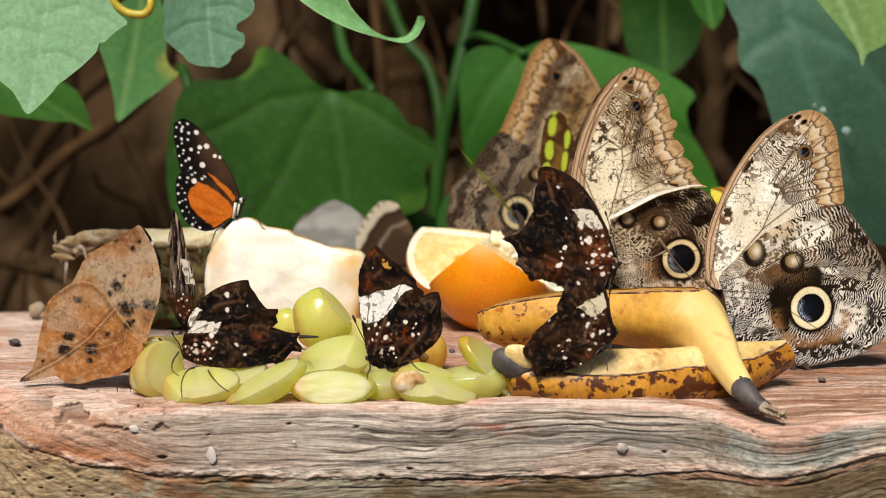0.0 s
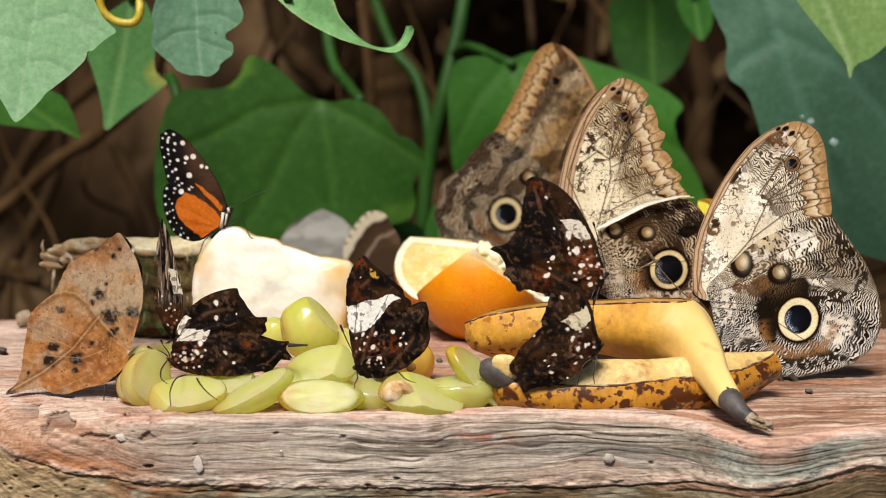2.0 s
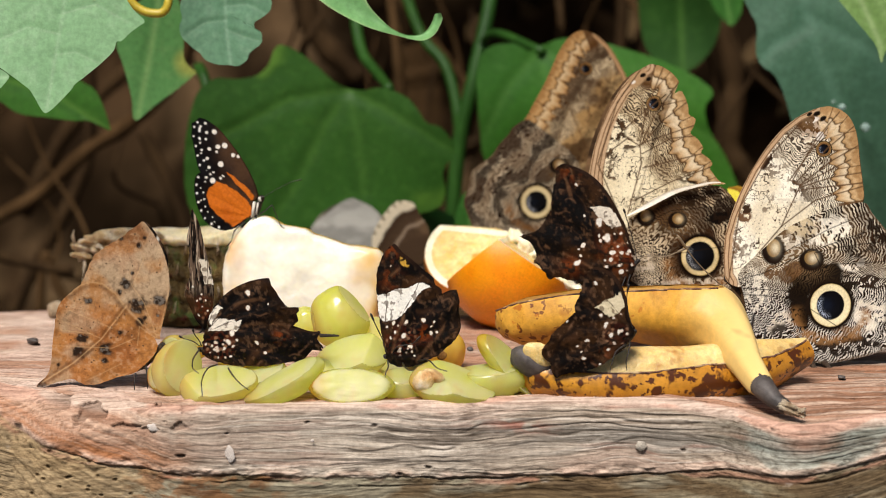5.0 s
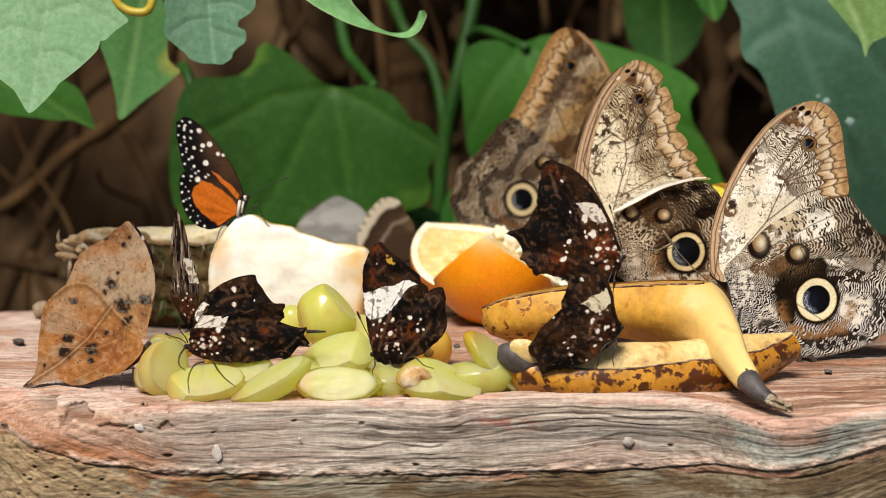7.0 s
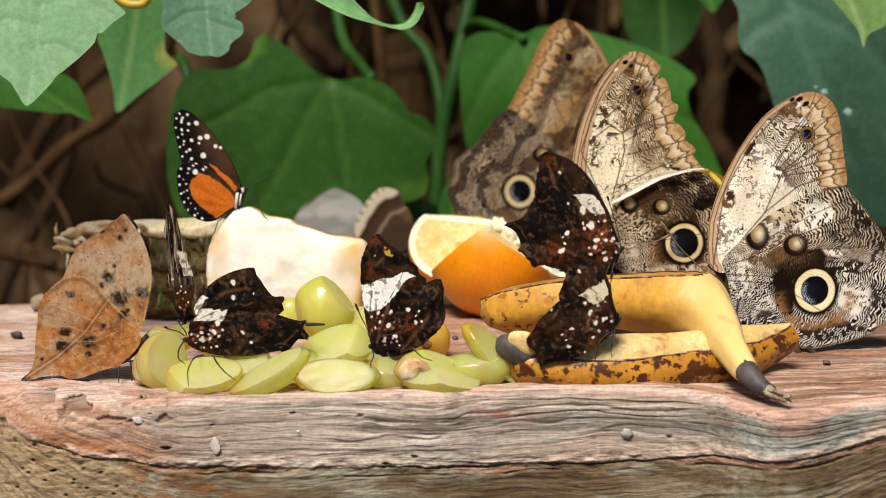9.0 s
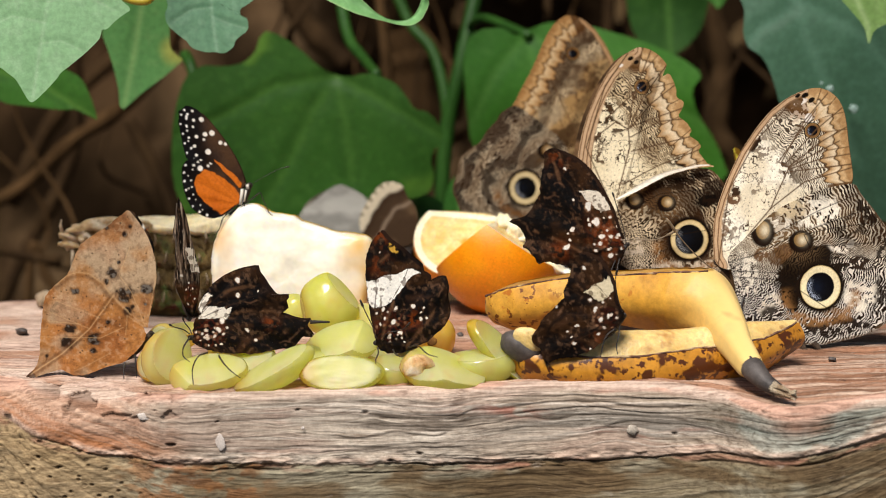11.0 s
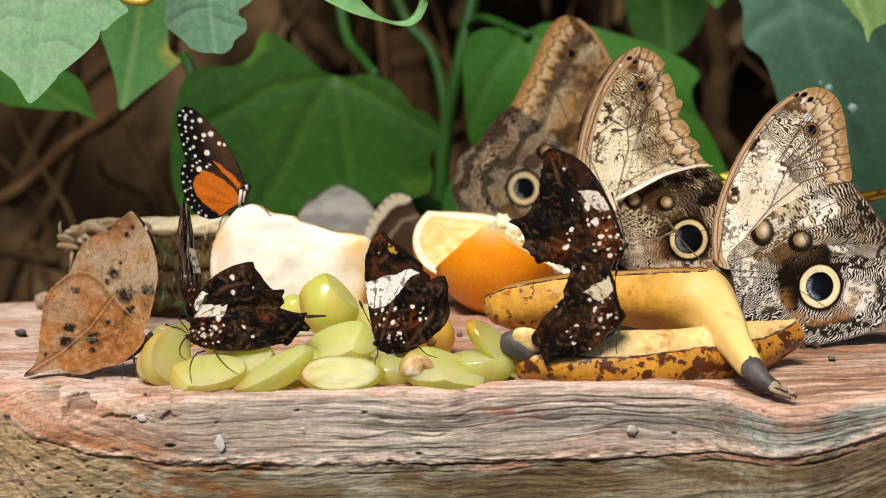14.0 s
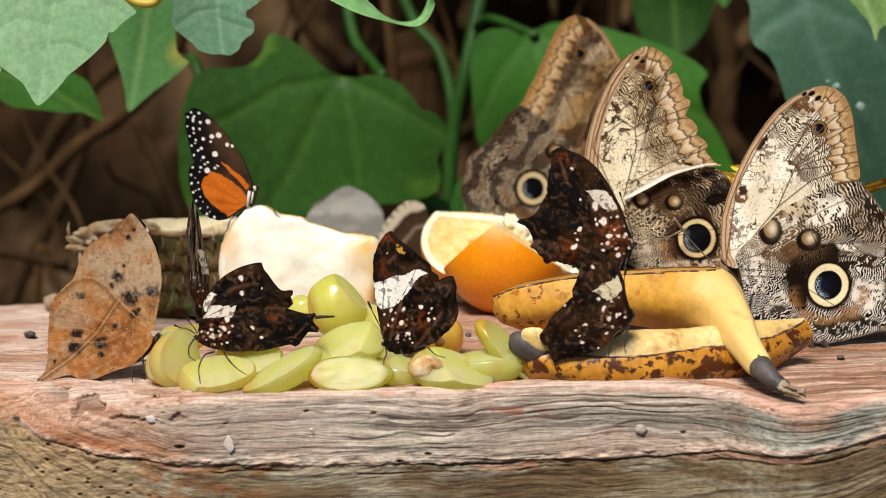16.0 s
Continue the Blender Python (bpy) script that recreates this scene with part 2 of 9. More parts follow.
wing_material = tinted_material("wing scales", 0.7, 1400, 0.05, 0.0, 0.08)
dark_wing_material = tinted_material("dark wing scales", 0.34, 1000, 0.15, 0.0, 0.02, 1.0)
leaf_material = tinted_material("leaf blade", 0.45, 500, 0.35, 0.0, 0.25, 0.4)
earth_material = tinted_material("dark earth", 0.95, 60, 0.0, 0.0, 0.0, 0.5)
slab_material = tinted_material("weathered wood", 0.8, 700, 0.2, 0.0, 0.0, 1.0, True)
fur_material = plain_material("insect fur", [(0.3, "2a1d14"), (0.7, "5a4632")], 900, 0.8, 0.8)
dark_body = plain_material("dark insect body", [(0.3, "0f0b09"), (0.7, "2a1c14")], 900, 0.45, 0.5)
leg_material = plain_material("insect leg", [(0.3, "120d0a"), (0.7, "2c2018")], 1200, 0.45, 0.3)
cream_scales = plain_material("cream scales", [(0.3, "cfc6b4"), (0.7, "f0eadc")], 900, 0.7, 0.3)
pale_leg_material = plain_material("pale insect leg", [(0.3, "6b5a45"), (0.7, "9a8466")], 1200, 0.5, 0.3)


# ---- ground, bank and feeding board ----
def grid_mesh(name, co, cols, material, parent=None, label=""):
    """A sheet of quads from an array of points (rows, columns, 3) in metres, tinted by cols."""
    a, b = co.shape[:2]
    me = bpy.data.meshes.new(name)
    i = np.arange(a * b).reshape(a, b)
    q = np.stack([i[:-1, :-1], i[1:, :-1], i[1:, 1:], i[:-1, 1:]], -1).reshape(-1, 4)
    me.vertices.add(a * b)
    me.vertices.foreach_set("co", co.reshape(-1, 3).ravel())
    me.loops.add(q.size)
    me.loops.foreach_set("vertex_index", q.ravel().astype(np.int32))
    me.polygons.add(len(q))
    me.polygons.foreach_set("loop_start", (np.arange(len(q)) * 4).astype(np.int32))
    me.update(calc_edges=True)
    at = me.color_attributes.new("tint", "FLOAT_COLOR", "POINT")
    c = np.clip(cols.reshape(-1, 3), 0, 1)
    at.data.foreach_set("color", np.hstack([c, np.ones((len(c), 1))]).astype(np.float32).ravel())
    return link(me, name, material, parent, label)


soil = plain_material("soil", [(0.3, "1d140e"), (0.7, "3d2c1f")], 6, 0.9, 0.8, 0.01)
bm = bmesh.new()
bmesh.ops.create_grid(bm, x_segments=60, y_segments=60, size=60)
for v in bm.verts:
    v.co.z = -0.85 + 0.02 * noise.noise(v.co * 0.7)
tagged(link(bm, "ground", soil), "dark bare soil below the feeding board", "ground", kind="structure")


def bank():
    """An earthen bank, full of litter and rootlets, behind the plants."""
    gx, gz = np.meshgrid(np.linspace(-2.4, 2.4, 240), np.linspace(-0.9, 1.7, 140), indexing="ij")
    n = fbm(gx * 5, gz * 5, 3, 5)
    f = fbm(gx * 38 + 6 * n, gz * 9, 8, 4)
    co = np.stack([gx, 0.92 + 0.25 * (n - 0.5) + 0.05 * (f - 0.5) + 0.12 * (gz + 0.9), gz], -1)
    col = blend(np.tile(rgb("1c140c"), (gx.size, 1)), rgb("4a3826"), step(0.42, 0.75, f.ravel()) * 0.8)
    streak = fbm(gx * 26 + 3 * n, gz * 2.5, 18, 4).ravel()
    col = blend(col, rgb("6e5940"), step(0.55, 0.7, streak) * 0.35)
    col = blend(col, rgb("705a40"), step(0.66, 0.8, fbm(gx * 16, gz * 11, 21, 3).ravel()) * 0.6)
    return tagged(grid_mesh("backdrop", co, col, earth_material), "dark brown earthen bank with roots and litter", "bank", kind="structure")


bank()

root_material = plain_material("root bark", [(0.3, "22180f"), (0.7, "4a3824")], 60, 0.9, 0.6, 0.002, (1, 1, 0.2), spec=0.03)
pale_root = plain_material("pale root bark", [(0.3, "332414"), (0.7, "5c452c")], 60, 0.9, 0.6, 0.002, (1, 1, 0.2), spec=0.03)
for pts, r, m in (
    ([(-311.7, 620, -11.2), (-260.7, 620, 14.2), (-227.7, 620, 43), (-196.9, 620, 62.7), (-173.3, 620, 85.9), (-158.5, 620, 117.9)], 5, pale_root),
    ([(-306.2, 750, -79.3), (-281.2, 750, -31), (-252.2, 750, 24.9), (-247.4, 750, 72.5), (-250.5, 750, 119.8)], 5, root_material),
    ([(-307.6, 800, -10.9), (-273.4, 800, 51), (-227.4, 800, 96.1)], 6, root_material),
    ([(-254.4, 600, -59.4), (-250, 600, -20), (-239.8, 600, -45.1), (-215.2, 600, -59.4)], 3, pale_root),
    ([(-283.8, 550, -11.6), (-246.5, 550, -21.9), (-222.8, 550, -25.3)], 3, root_material),
    ([(-204.2, 700, 54.5), (-185.6, 700, 16.2), (-174.5, 700, -18.4), (-179.1, 700, -72.7)], 4, root_material),
    ([(-28.8, 450, 139.8), (-25.8, 450, 115.4), (-23.4, 450, 84.8), (-24.1, 450, 63.2)], 3.2, pale_root),
    ([(-22.1, 800, 112.4), (-16, 800, 83.8), (-9.9, 800, 38.7), (-18.2, 800, 5.6)], 16, pale_root),
    ([(144.9, 930, 237.3), (141.5, 930, 122.5), (132.8, 930, 86.8)], 5, root_material),
    ([(-113.4, 930, 166.9), (-100.3, 930, 122.5), (-64.6, 930, 86.8)], 10, root_material),
    ([(199, 800, 132.8), (211.9, 800, 87.9), (208.5, 800, 38.7), (229.6, 800, 9.8)], 9, root_material),
):
    bm = tube(spline(pts, 8), [r * (1 + 0.25 * noise.noise(Vector((k * 0.4, r, pts[0][0])))) for k in range(8 * (len(pts) - 1) + 1)], 8)
    tagged(link(bm, "root", m), "thin brown root hanging before the bank", "root", "roots on the bank")


rng = np.random.default_rng(21)
for k in range(34):
    x0, z0, y0 = rng.uniform(-0.42, 0.34), rng.uniform(-0.08, 0.12), rng.uniform(0.56, 0.82)
    lean, tall_by = rng.uniform(-0.10, 0.12), rng.uniform(0.10, 0.22)
    pts = [(1000 * (x0 + lean * q + 0.012 * math.sin(5 * q + k)), 1000 * y0, 1000 * (z0 + tall_by * q)) for q in np.linspace(0, 1, 6)]
    pts = [(pts[0][0] - 40 * lean, 1000 * y0 + 200, pts[0][2] - 30), *pts, (pts[-1][0] + 20 * lean, 1000 * y0 + 260, pts[-1][2] + 40)]
    q = spline(pts, 5)
    tagged(link(tube(q, list(rng.uniform(1.4, 3.4) * np.linspace(1, 0.5, len(q))), 7), "twig", pale_root if k % 3 == 0 else root_material), "thin brown twig growing out of the bank", "twig", "twigs on the bank")


# dead leaves and twig scraps caught on the bank
litter = plain_material("leaf litter", [(0.3, "2a2015"), (0.5, "453622"), (0.7, "5c4a32")], 12, 0.9, 0.4, spec=0.05)
rng = np.random.default_rng(8)
bm = bmesh.new()
for _ in range(260):
    x, z = rng.uniform(0.02, 0.75), rng.uniform(-0.05, 0.75)
    y = 0.92 + 0.25 * (fbm(np.array([x * 5]), np.array([z * 5]), 3, 5)[0] - 0.5) + 0.12 * (z + 0.9) - 0.012
    s, w = rng.uniform(0.008, 0.022), rng.uniform(0.25, 0.6)
    m = pose(x, y, z, *rng.uniform(-60, 60, 3)) @ pose(0, 0, 0, 0, rng.uniform(0, 360), 0)
    ring = [(-s, 0, 0), (-0.3 * s, 0.2 * s, w * s), (0.5 * s, 0.15 * s, 0.8 * w * s), (s, 0, 0), (0.4 * s, -0.1 * s, -w * s), (-0.4 * s, 0, -0.8 * w * s)]
    bm.faces.new([bm.verts.new(m @ Vector(p)) for p in ring])
tagged(link(bm, "leaf_litter", litter), "brown dead leaves and scraps caught on the bank", "leaf litter", kind="stuff")

EDGE = [(-0.1833, -0.01, 0.0075), (-0.1561, -0.02, 0.0047), (-0.1337, -0.028, -0.0001), (-0.1117, -0.036, -0.0007), (-0.0855, -0.042, -0.0013), (-0.0506, -0.042, -0.0006), (-0.014, -0.041, 0.0002), (0.0361, -0.039, 0.0009), (0.0662, -0.039, 0.0009), (0.0838, -0.045, -0.0008), (0.0971, -0.054, -0.0038), (0.1031, -0.057, -0.0045), (0.1132, -0.055, -0.0032), (0.1282, -0.052, -0.0016), (0.1682, -0.045, 0.0004)]


def ridges(x, y, seed):
    """Thin winding lines: 1 on the line, 0 away from it."""
    a = 1 - np.abs(2 * fbm(x, y, seed, 2) - 1) * 3.2
    return np.clip(a, 0, 1)


def board():
    """A thick slab of weathered wood with a worn, rounded front edge and layered grain below it."""
    ex, ey, ez = (np.array(c) for c in zip(*EDGE))
    nx = 1150
    x = np.linspace(-0.215, 0.215, nx)
    ker = np.hanning(61) / np.hanning(61).sum()
    y0 = np.convolve(np.pad(np.interp(x, ex, ey), 30, mode="edge"), ker, "valid")
    z0 = np.convolve(np.pad(np.interp(x, ex, ez), 30, mode="edge"), ker, "valid")
    xm = x * 1000
    top, rnd = 190, 30
    rows, cols = [], []
    deep = 0.16 + 0.004 * np.sin(x * 40)
    wob = 0.004 * (fbm(x * 55, x * 0, 5, 2) - 0.5)
    rad = 0.0034 + 0.012 * step(-0.075, -0.13, x) + 0.0012 * (fbm(x * 60, x * 0, 6, 3) - 0.5)
    worn = step(-70, -95, xm)
    # the top: grain runs along the slab
    for k in range(top):
        q = (1 - k / top) ** 1.25
        y = y0 + wob + rad + (deep - y0) * q
        ym = y * 1000
        dip = np.exp(-((y - y0) / 0.03) ** 2)
        near = step(0.05, 0.0, y - y0)
        pit, own = cells(xm * 0.13 + 0.6 * fbm(xm * 0.1, ym * 0.1, 9, 2), ym * 0.2, 64)
        hole = step(0.42, 0.15, pit) * step(0.62, 0.7, own) * near * step(-78, -90, xm) * step(-122, -112, xm)
        grain = ridges(xm * 0.02, ym * 0.32, 38)
        z = z0 * dip + 0.0030 * (fbm(xm * 0.035, ym * 0.07, 31, 4) - 0.5) + (0.0016 + 0.0020 * worn) * (fbm(xm * 0.1, ym * 0.3, 36, 5) - 0.5) * near
        z = z + 0.0007 * (fbm(xm * 0.12, ym * 0.8, 32, 3) - 0.5) - 0.0005 * grain - 0.0016 * hole - 0.03 * step(0.96, 1.0, np.full(nx, q))
        rows.append(np.stack([x, y, z], 1))
        c = np.tile(rgb("b48a70"), (nx, 1))
        c = blend(c, rgb("d0b6a2"), step(0.42, 0.66, fbm(xm * 0.03, ym * 0.12, 33, 4)) * (0.75 + 0.25 * worn))
        c = blend(c, rgb("a5745a"), step(0.5, 0.7, fbm(xm * 0.03, ym * 0.5, 34, 4)) * 0.6)
        c = blend(c, rgb("7a5640"), grain * step(0.4, 0.6, fbm(xm * 0.05, ym * 0.1, 35, 2)) * 0.55)
        # right end: browner wood, with the owl butterfly's shadow painted into the tone
        c = blend(c, rgb("9c6f54"), step(80, 105, xm) * 0.75)
        c = blend(c, rgb("dcc2ac"), step(80, 105, xm) * step(0.5, 0.68, fbm(xm * 0.02, ym * 0.35, 29, 4)) * 0.7)
        c = blend(c, rgb("5e412e"), step(80, 105, xm) * ridges(xm * 0.012, ym * 0.22, 28) * 0.55)
        c = blend(c, rgb("dcc4b4"), worn * step(0.3, 0.6, fbm(xm * 0.05, ym * 0.12, 21, 4)) * 0.6)
        # pits: the shade inside them is put into the colour
        c = blend(c, rgb("3c2a1f"), hole * 0.75)
        fleck, own = cells(xm * 0.2, ym * 0.2, 24)
        c = blend(c, rgb("4a3424"), step(0.16, 0.06, fleck) * step(0.88, 0.92, own) * 0.7)
        cols.append(c)
    # the worn edge, the layered face and a crumbling ledge on it
    ledge = np.interp(xm, (-160, -135, -121, -100, -81, -38, 3, 46, 66, 78, 103, 132), (2, 7, 12.5, 17.5, 20, 22.5, 23.5, 23.2, 22, 19.5, 14.5, 12)) + 2.2 * (fbm(xm * 0.06, xm * 0, 45, 5) - 0.5)
    second = ledge + 2.6 + 2.4 * (fbm(xm * 0.045, xm * 0, 54, 4) - 0.5)
    left = step(-62, -104, xm + 22 * (fbm(xm * 0.2, xm * 0, 44, 3) - 0.5))
    for k in range(rnd + 195):
        if k < rnd:
            a = k / rnd * math.pi / 2
            y = y0 + wob + rad * (1 - math.sin(a))
            z = z0 - rad * (1 - math.cos(a))
            h = (z0 - z) * 1000
        else:
            d = (k - rnd) / 180 * 32.0 if k - rnd <= 180 else 32.0 + (k - rnd - 180) / 14 * 22.0
            h = rad * 1000 + d
            z = z0 - h / 1000
            y = y0 + wob + 0.00006 * (h - 6)
        hm = h + 0 * xm
        # layers follow the edge above and the ledge below, and swirl round a knot
        knot = np.exp(-(((xm - 51) / 13) ** 2 + ((hm - 15) / 6) ** 2))
        g = 24 * hm / np.maximum(ledge, 9) + 5 * (fbm(xm * 0.018, hm * 0.03, 41, 3) - 0.5) + 3.5 * knot
        slant = np.where(xm < -60, (xm + 60) * -0.22 * left, 0)
        g = g + slant
        face = step(1.2, 4.0, hm)
        rough = fbm(xm * 0.23 + hm * 0.15, hm * 0.42 - xm * 0.07, 44, 4)
        lay = fbm(xm * 0.010, g * 0.42, 42, 4)
        wander = 11 * (fbm(xm * 0.022, g * 0.07, 67, 4) - 0.5)
        smear = step(0.48, 0.6, fbm(xm * 0.035 + hm * 0.02, hm * 0.13 - xm * 0.01, 69, 4))
        groove = ridges(xm * 0.013 + 0.3 * wander, (g + wander) * 0.5, 55) * step(0.36, 0.62, fbm(xm * 0.03, hm * 0.12, 56, 3) + 0.18 * step(-40, -10, xm)) * (0.3 + 0.7 * step(-60, -20, xm)) * (1 - 0.6 * step(0.0, 1.0, hm - ledge)) * (1 - 0.75 * smear)
        hair = ridges(xm * 0.03, (g + wander) * 1.3, 26)
        under = step(-0.2, 0.7, hm - ledge)
        lip = np.exp(-((hm - ledge + 0.9) / 0.9) ** 2) * step(0.35, 0.6, fbm(xm * 0.16, hm * 0.2, 46, 3))
        crack = np.exp(-((hm - ledge - 0.25) / 0.34) ** 2) * step(0.42, 0.55, fbm(xm * 0.11, xm * 0, 28, 3))
        crack2 = np.exp(-((hm - second) / 0.35) ** 2) * step(0.45, 0.56, fbm(xm * 0.06, xm * 0, 27, 3))
        pit, own = cells(xm * 0.16, hm * 0.3, 61)
        hole = step(0.24, 0.05, pit + 0.5 * (rough - 0.5)) * step(0.965, 0.975, own)
        pock, own = cells(xm * 0.34, hm * 0.4, 65)
        pocks = step(0.3, 0.08, pock) * step(0.72, 0.8, own) * under * left
        crumb = fbm(xm * 0.30 - hm * 0.2, hm * 0.55 + xm * 0.1, 66, 4) - 0.5
        near_ledge = np.exp(-((hm - ledge) / 3.0) ** 2)
        y = y - face * (0.0008 * (lay - 0.5) - 0.0003 * groove - 0.0001 * hair)
        y = y - 0.0009 * (rough - 0.5) * (0.35 + 0.9 * near_ledge + 0.8 * left) - 0.0016 * crumb * near_ledge
        y = y + under * 0.0004 + (crack + 0.7 * crack2) * 0.0007 - lip * 0.0005 + hole * 0.0009 + pocks * 0.0008
        cav = step(0.53, 0.6, fbm(xm * 0.2 + hm * 0.12, hm * 0.33 - xm * 0.04, 71, 4)) * step(-70, -84, xm) * step(-124, -110, xm) * step(9.0, 4.0, hm)
        y = y + 0.0018 * cav
        rows.append(np.stack([x, y, z + 0.0005 * (rough - 0.5) - 0.0006 * cav], 1))
        c = np.tile(rgb("b9a794"), (nx, 1))
        c = blend(c, rgb("8b847a"), step(0.42, 0.62, fbm(xm * 0.013, g * 0.10, 48, 4)) * 0.85)
        c = blend(c, rgb("dccdbd"), step(0.52, 0.70, lay) * 0.75)
        c = blend(c, rgb("b58674"), step(0.56, 0.68, fbm(xm * 0.020, g * 0.16, 49, 4)) * 0.7)
        c = blend(c, rgb("857a70"), np.exp(-((xm + 72) / 20) ** 2) * 0.5 * face)
        c = blend(c, rgb("e0d2c0"), np.exp(-((xm + 20) / 30) ** 2) * 0.75 * face)
        c = blend(c, rgb("4f443a"), groove ** 1.3 * 0.85 * face)
        c = blend(c, rgb("5f5346"), hair ** 2 * 0.4 * face)
        c = blend(c, rgb("c4b4a2"), smear * 0.55 * face)
        c = blend(c, rgb("e6dacb"), step(0.36, 0.2, fbm(xm * 0.02, g * 1.2, 43, 3)) * 0.5 * face)
        c = blend(c, rgb("6f6a58"), step(20, 90, xm) * step(0.40, 0.6, fbm(xm * 0.02, hm * 0.06, 58, 4)) * 0.55 * face)
        c = blend(c, rgb("a3aea4"), step(60, 100, xm) * step(0.56, 0.66, fbm(xm * 0.05, hm * 0.1, 39, 4)) * 0.5 * face)
        c = blend(c, rgb("a5604c"), np.exp(-(((xm - 22) / 9) ** 2 + ((hm - 8 - 0.12 * (xm - 22)) / 1.8) ** 2)) * step(0.38, 0.55, rough) * 0.75)
        c = blend(c, rgb("a86e52"), np.exp(-(((xm - 104) / 6) ** 2 + ((hm - 5) / 3) ** 2)) * 0.6)
        # pale pink wood at the worn end, with a rusty streak above the ledge
        c = blend(c, rgb("cca78e"), left * 0.85)
        c = blend(c, rgb("b58264"), left * step(0.5, 0.62, fbm(xm * 0.03, g * 0.35, 50, 4)) * 0.6)
        c = blend(c, rgb("9c7054"), left * hair * 0.45)
        streak = np.exp(-((hm - ledge + 4.0 + 3 * (rough - 0.5)) / 4.2) ** 2) * step(-66, -92, xm)
        c = blend(c, rgb("a2683f"), streak * (0.3 + 0.6 * step(0.4, 0.6, fbm(xm * 0.04, g * 0.5, 37, 3))))
        # the upper edge is pale, and lies bare in places
        pale = step(3.2, 0.8, hm + 3.4 * (fbm(xm * 0.05, hm * 0.1, 51, 4) - 0.5) - 3.0 * np.exp(-((xm - 12) / 15) ** 2) - 1.2 * step(60, 85, xm))
        c = blend(c, rgb("d2baa8"), pale * 0.85)
        c = blend(c, rgb("c9937a"), pale * step(0.55, 0.68, fbm(xm * 0.06, hm * 0.3, 30, 3)) * 0.6)
        # below the ledge: browner and mossy, pale and pocked at the worn end
        c = blend(c, rgb("84775a"), under * 0.85)
        c = blend(c, rgb("5f4628"), under * step(0.45, 0.62, fbm(xm * 0.025, hm * 0.16, 52, 4)) * 0.7)
        c = blend(c, rgb("a39c86"), under * step(0.52, 0.64, fbm(xm * 0.05 + 7, hm * 0.12, 53, 4)) * 0.65)
        c = blend(c, rgb("8d5a30"), under * step(-104, -92, xm) * step(-40, -60, xm) * step(0.42, 0.6, rough) * 0.7)
        c = blend(c, rgb("b09670"), under * step(-84, -100, xm) * 0.85)
        c = blend(c, rgb("8f7c60"), under * left * step(0.5, 0.62, fbm(xm * 0.12, hm * 0.2, 40, 4)) * 0.6)
        c = blend(c, rgb("d2b6a2"), lip * 0.85)
        c = blend(c, rgb("b07a66"), np.exp(-((hm - ledge - 1.4) / 1.0) ** 2) * step(0.45, 0.6, fbm(xm * 0.08, hm * 0.3, 47, 3)) * 0.55)
        # cracks, hollows, holes and pocks also have their inner shade painted on
        c = blend(c, rgb("33241a"), np.clip(crack + 0.8 * crack2, 0, 1) * 0.6 * (1 - 0.75 * step(-70, -85, xm)))
        c = blend(c, rgb("4f3524"), cav * 0.6)
        c = blend(c, rgb("2c2018"), hole * 0.85)
        c = blend(c, rgb("55452f"), pocks * 0.7)
        cols.append(c)
    # underside, back to the rear
    last = rows[-1]
    for q in np.linspace(0.05, 1, 14):
        rows.append(np.stack([x, last[:, 1] + (deep - last[:, 1]) * q, last[:, 2] - 0.008 * math.sin(q * math.pi)], 1))
        cols.append(np.tile(rgb("7d6b56"), (nx, 1)))
    ob = grid_mesh("feeding_board", np.stack(rows, 1), np.stack(cols, 1), slab_material)
    ob.data.flip_normals()
    return tagged(ob, "thick weathered wooden feeding board with layered grain", "board")


board()
lichen = plain_material("white lichen", [(0.3, "cbbcb0"), (0.7, "e6dbd2")], 400, 0.9, 0.5)
for at, size, turn in (((-85.0, -41.5, -7.3), (2.3, 0.3, 1.2), 5), ((-63.0, -42.2, -15.0), (1.5, 0.3, 2.4), -15), ((-38.6, -41.6, -11.2), (0.5, 0.3, 0.4), 0)):
    tagged(link(blob(at, size, (0, turn, 0), 20, 10, 0.22, at[0]), "lichen_flake", lichen), "small white lichen flake on the board", "lichen", "lichen flakes")
knob_material = plain_material("bleached wood knob", [(0.3, "8f867a"), (0.7, "c4b8a8")], 300, 0.8, 0.6)
tagged(link(blob((58.7, -40.0, -13.2), (1.7, 1.0, 1.6), (0, 0, 0), 18, 12, 0.2, 2), "wood_knob", knob_material), "small bleached round knob on the board's face", "knob")
post_material = plain_material("post wood", [(0.3, "4a3726"), (0.7, "8a6b4c")], 30, 0.85, 0.6, 0.002, (1, 1, 0.12))
bm = tube([(0, 60, -860), (4, 62, -500), (0, 60, -200), (0, 60, -52)], [95, 88, 84, 92], 20)
tagged(link(bm, "post", post_material), "stout wooden post under the feeding board", "post")


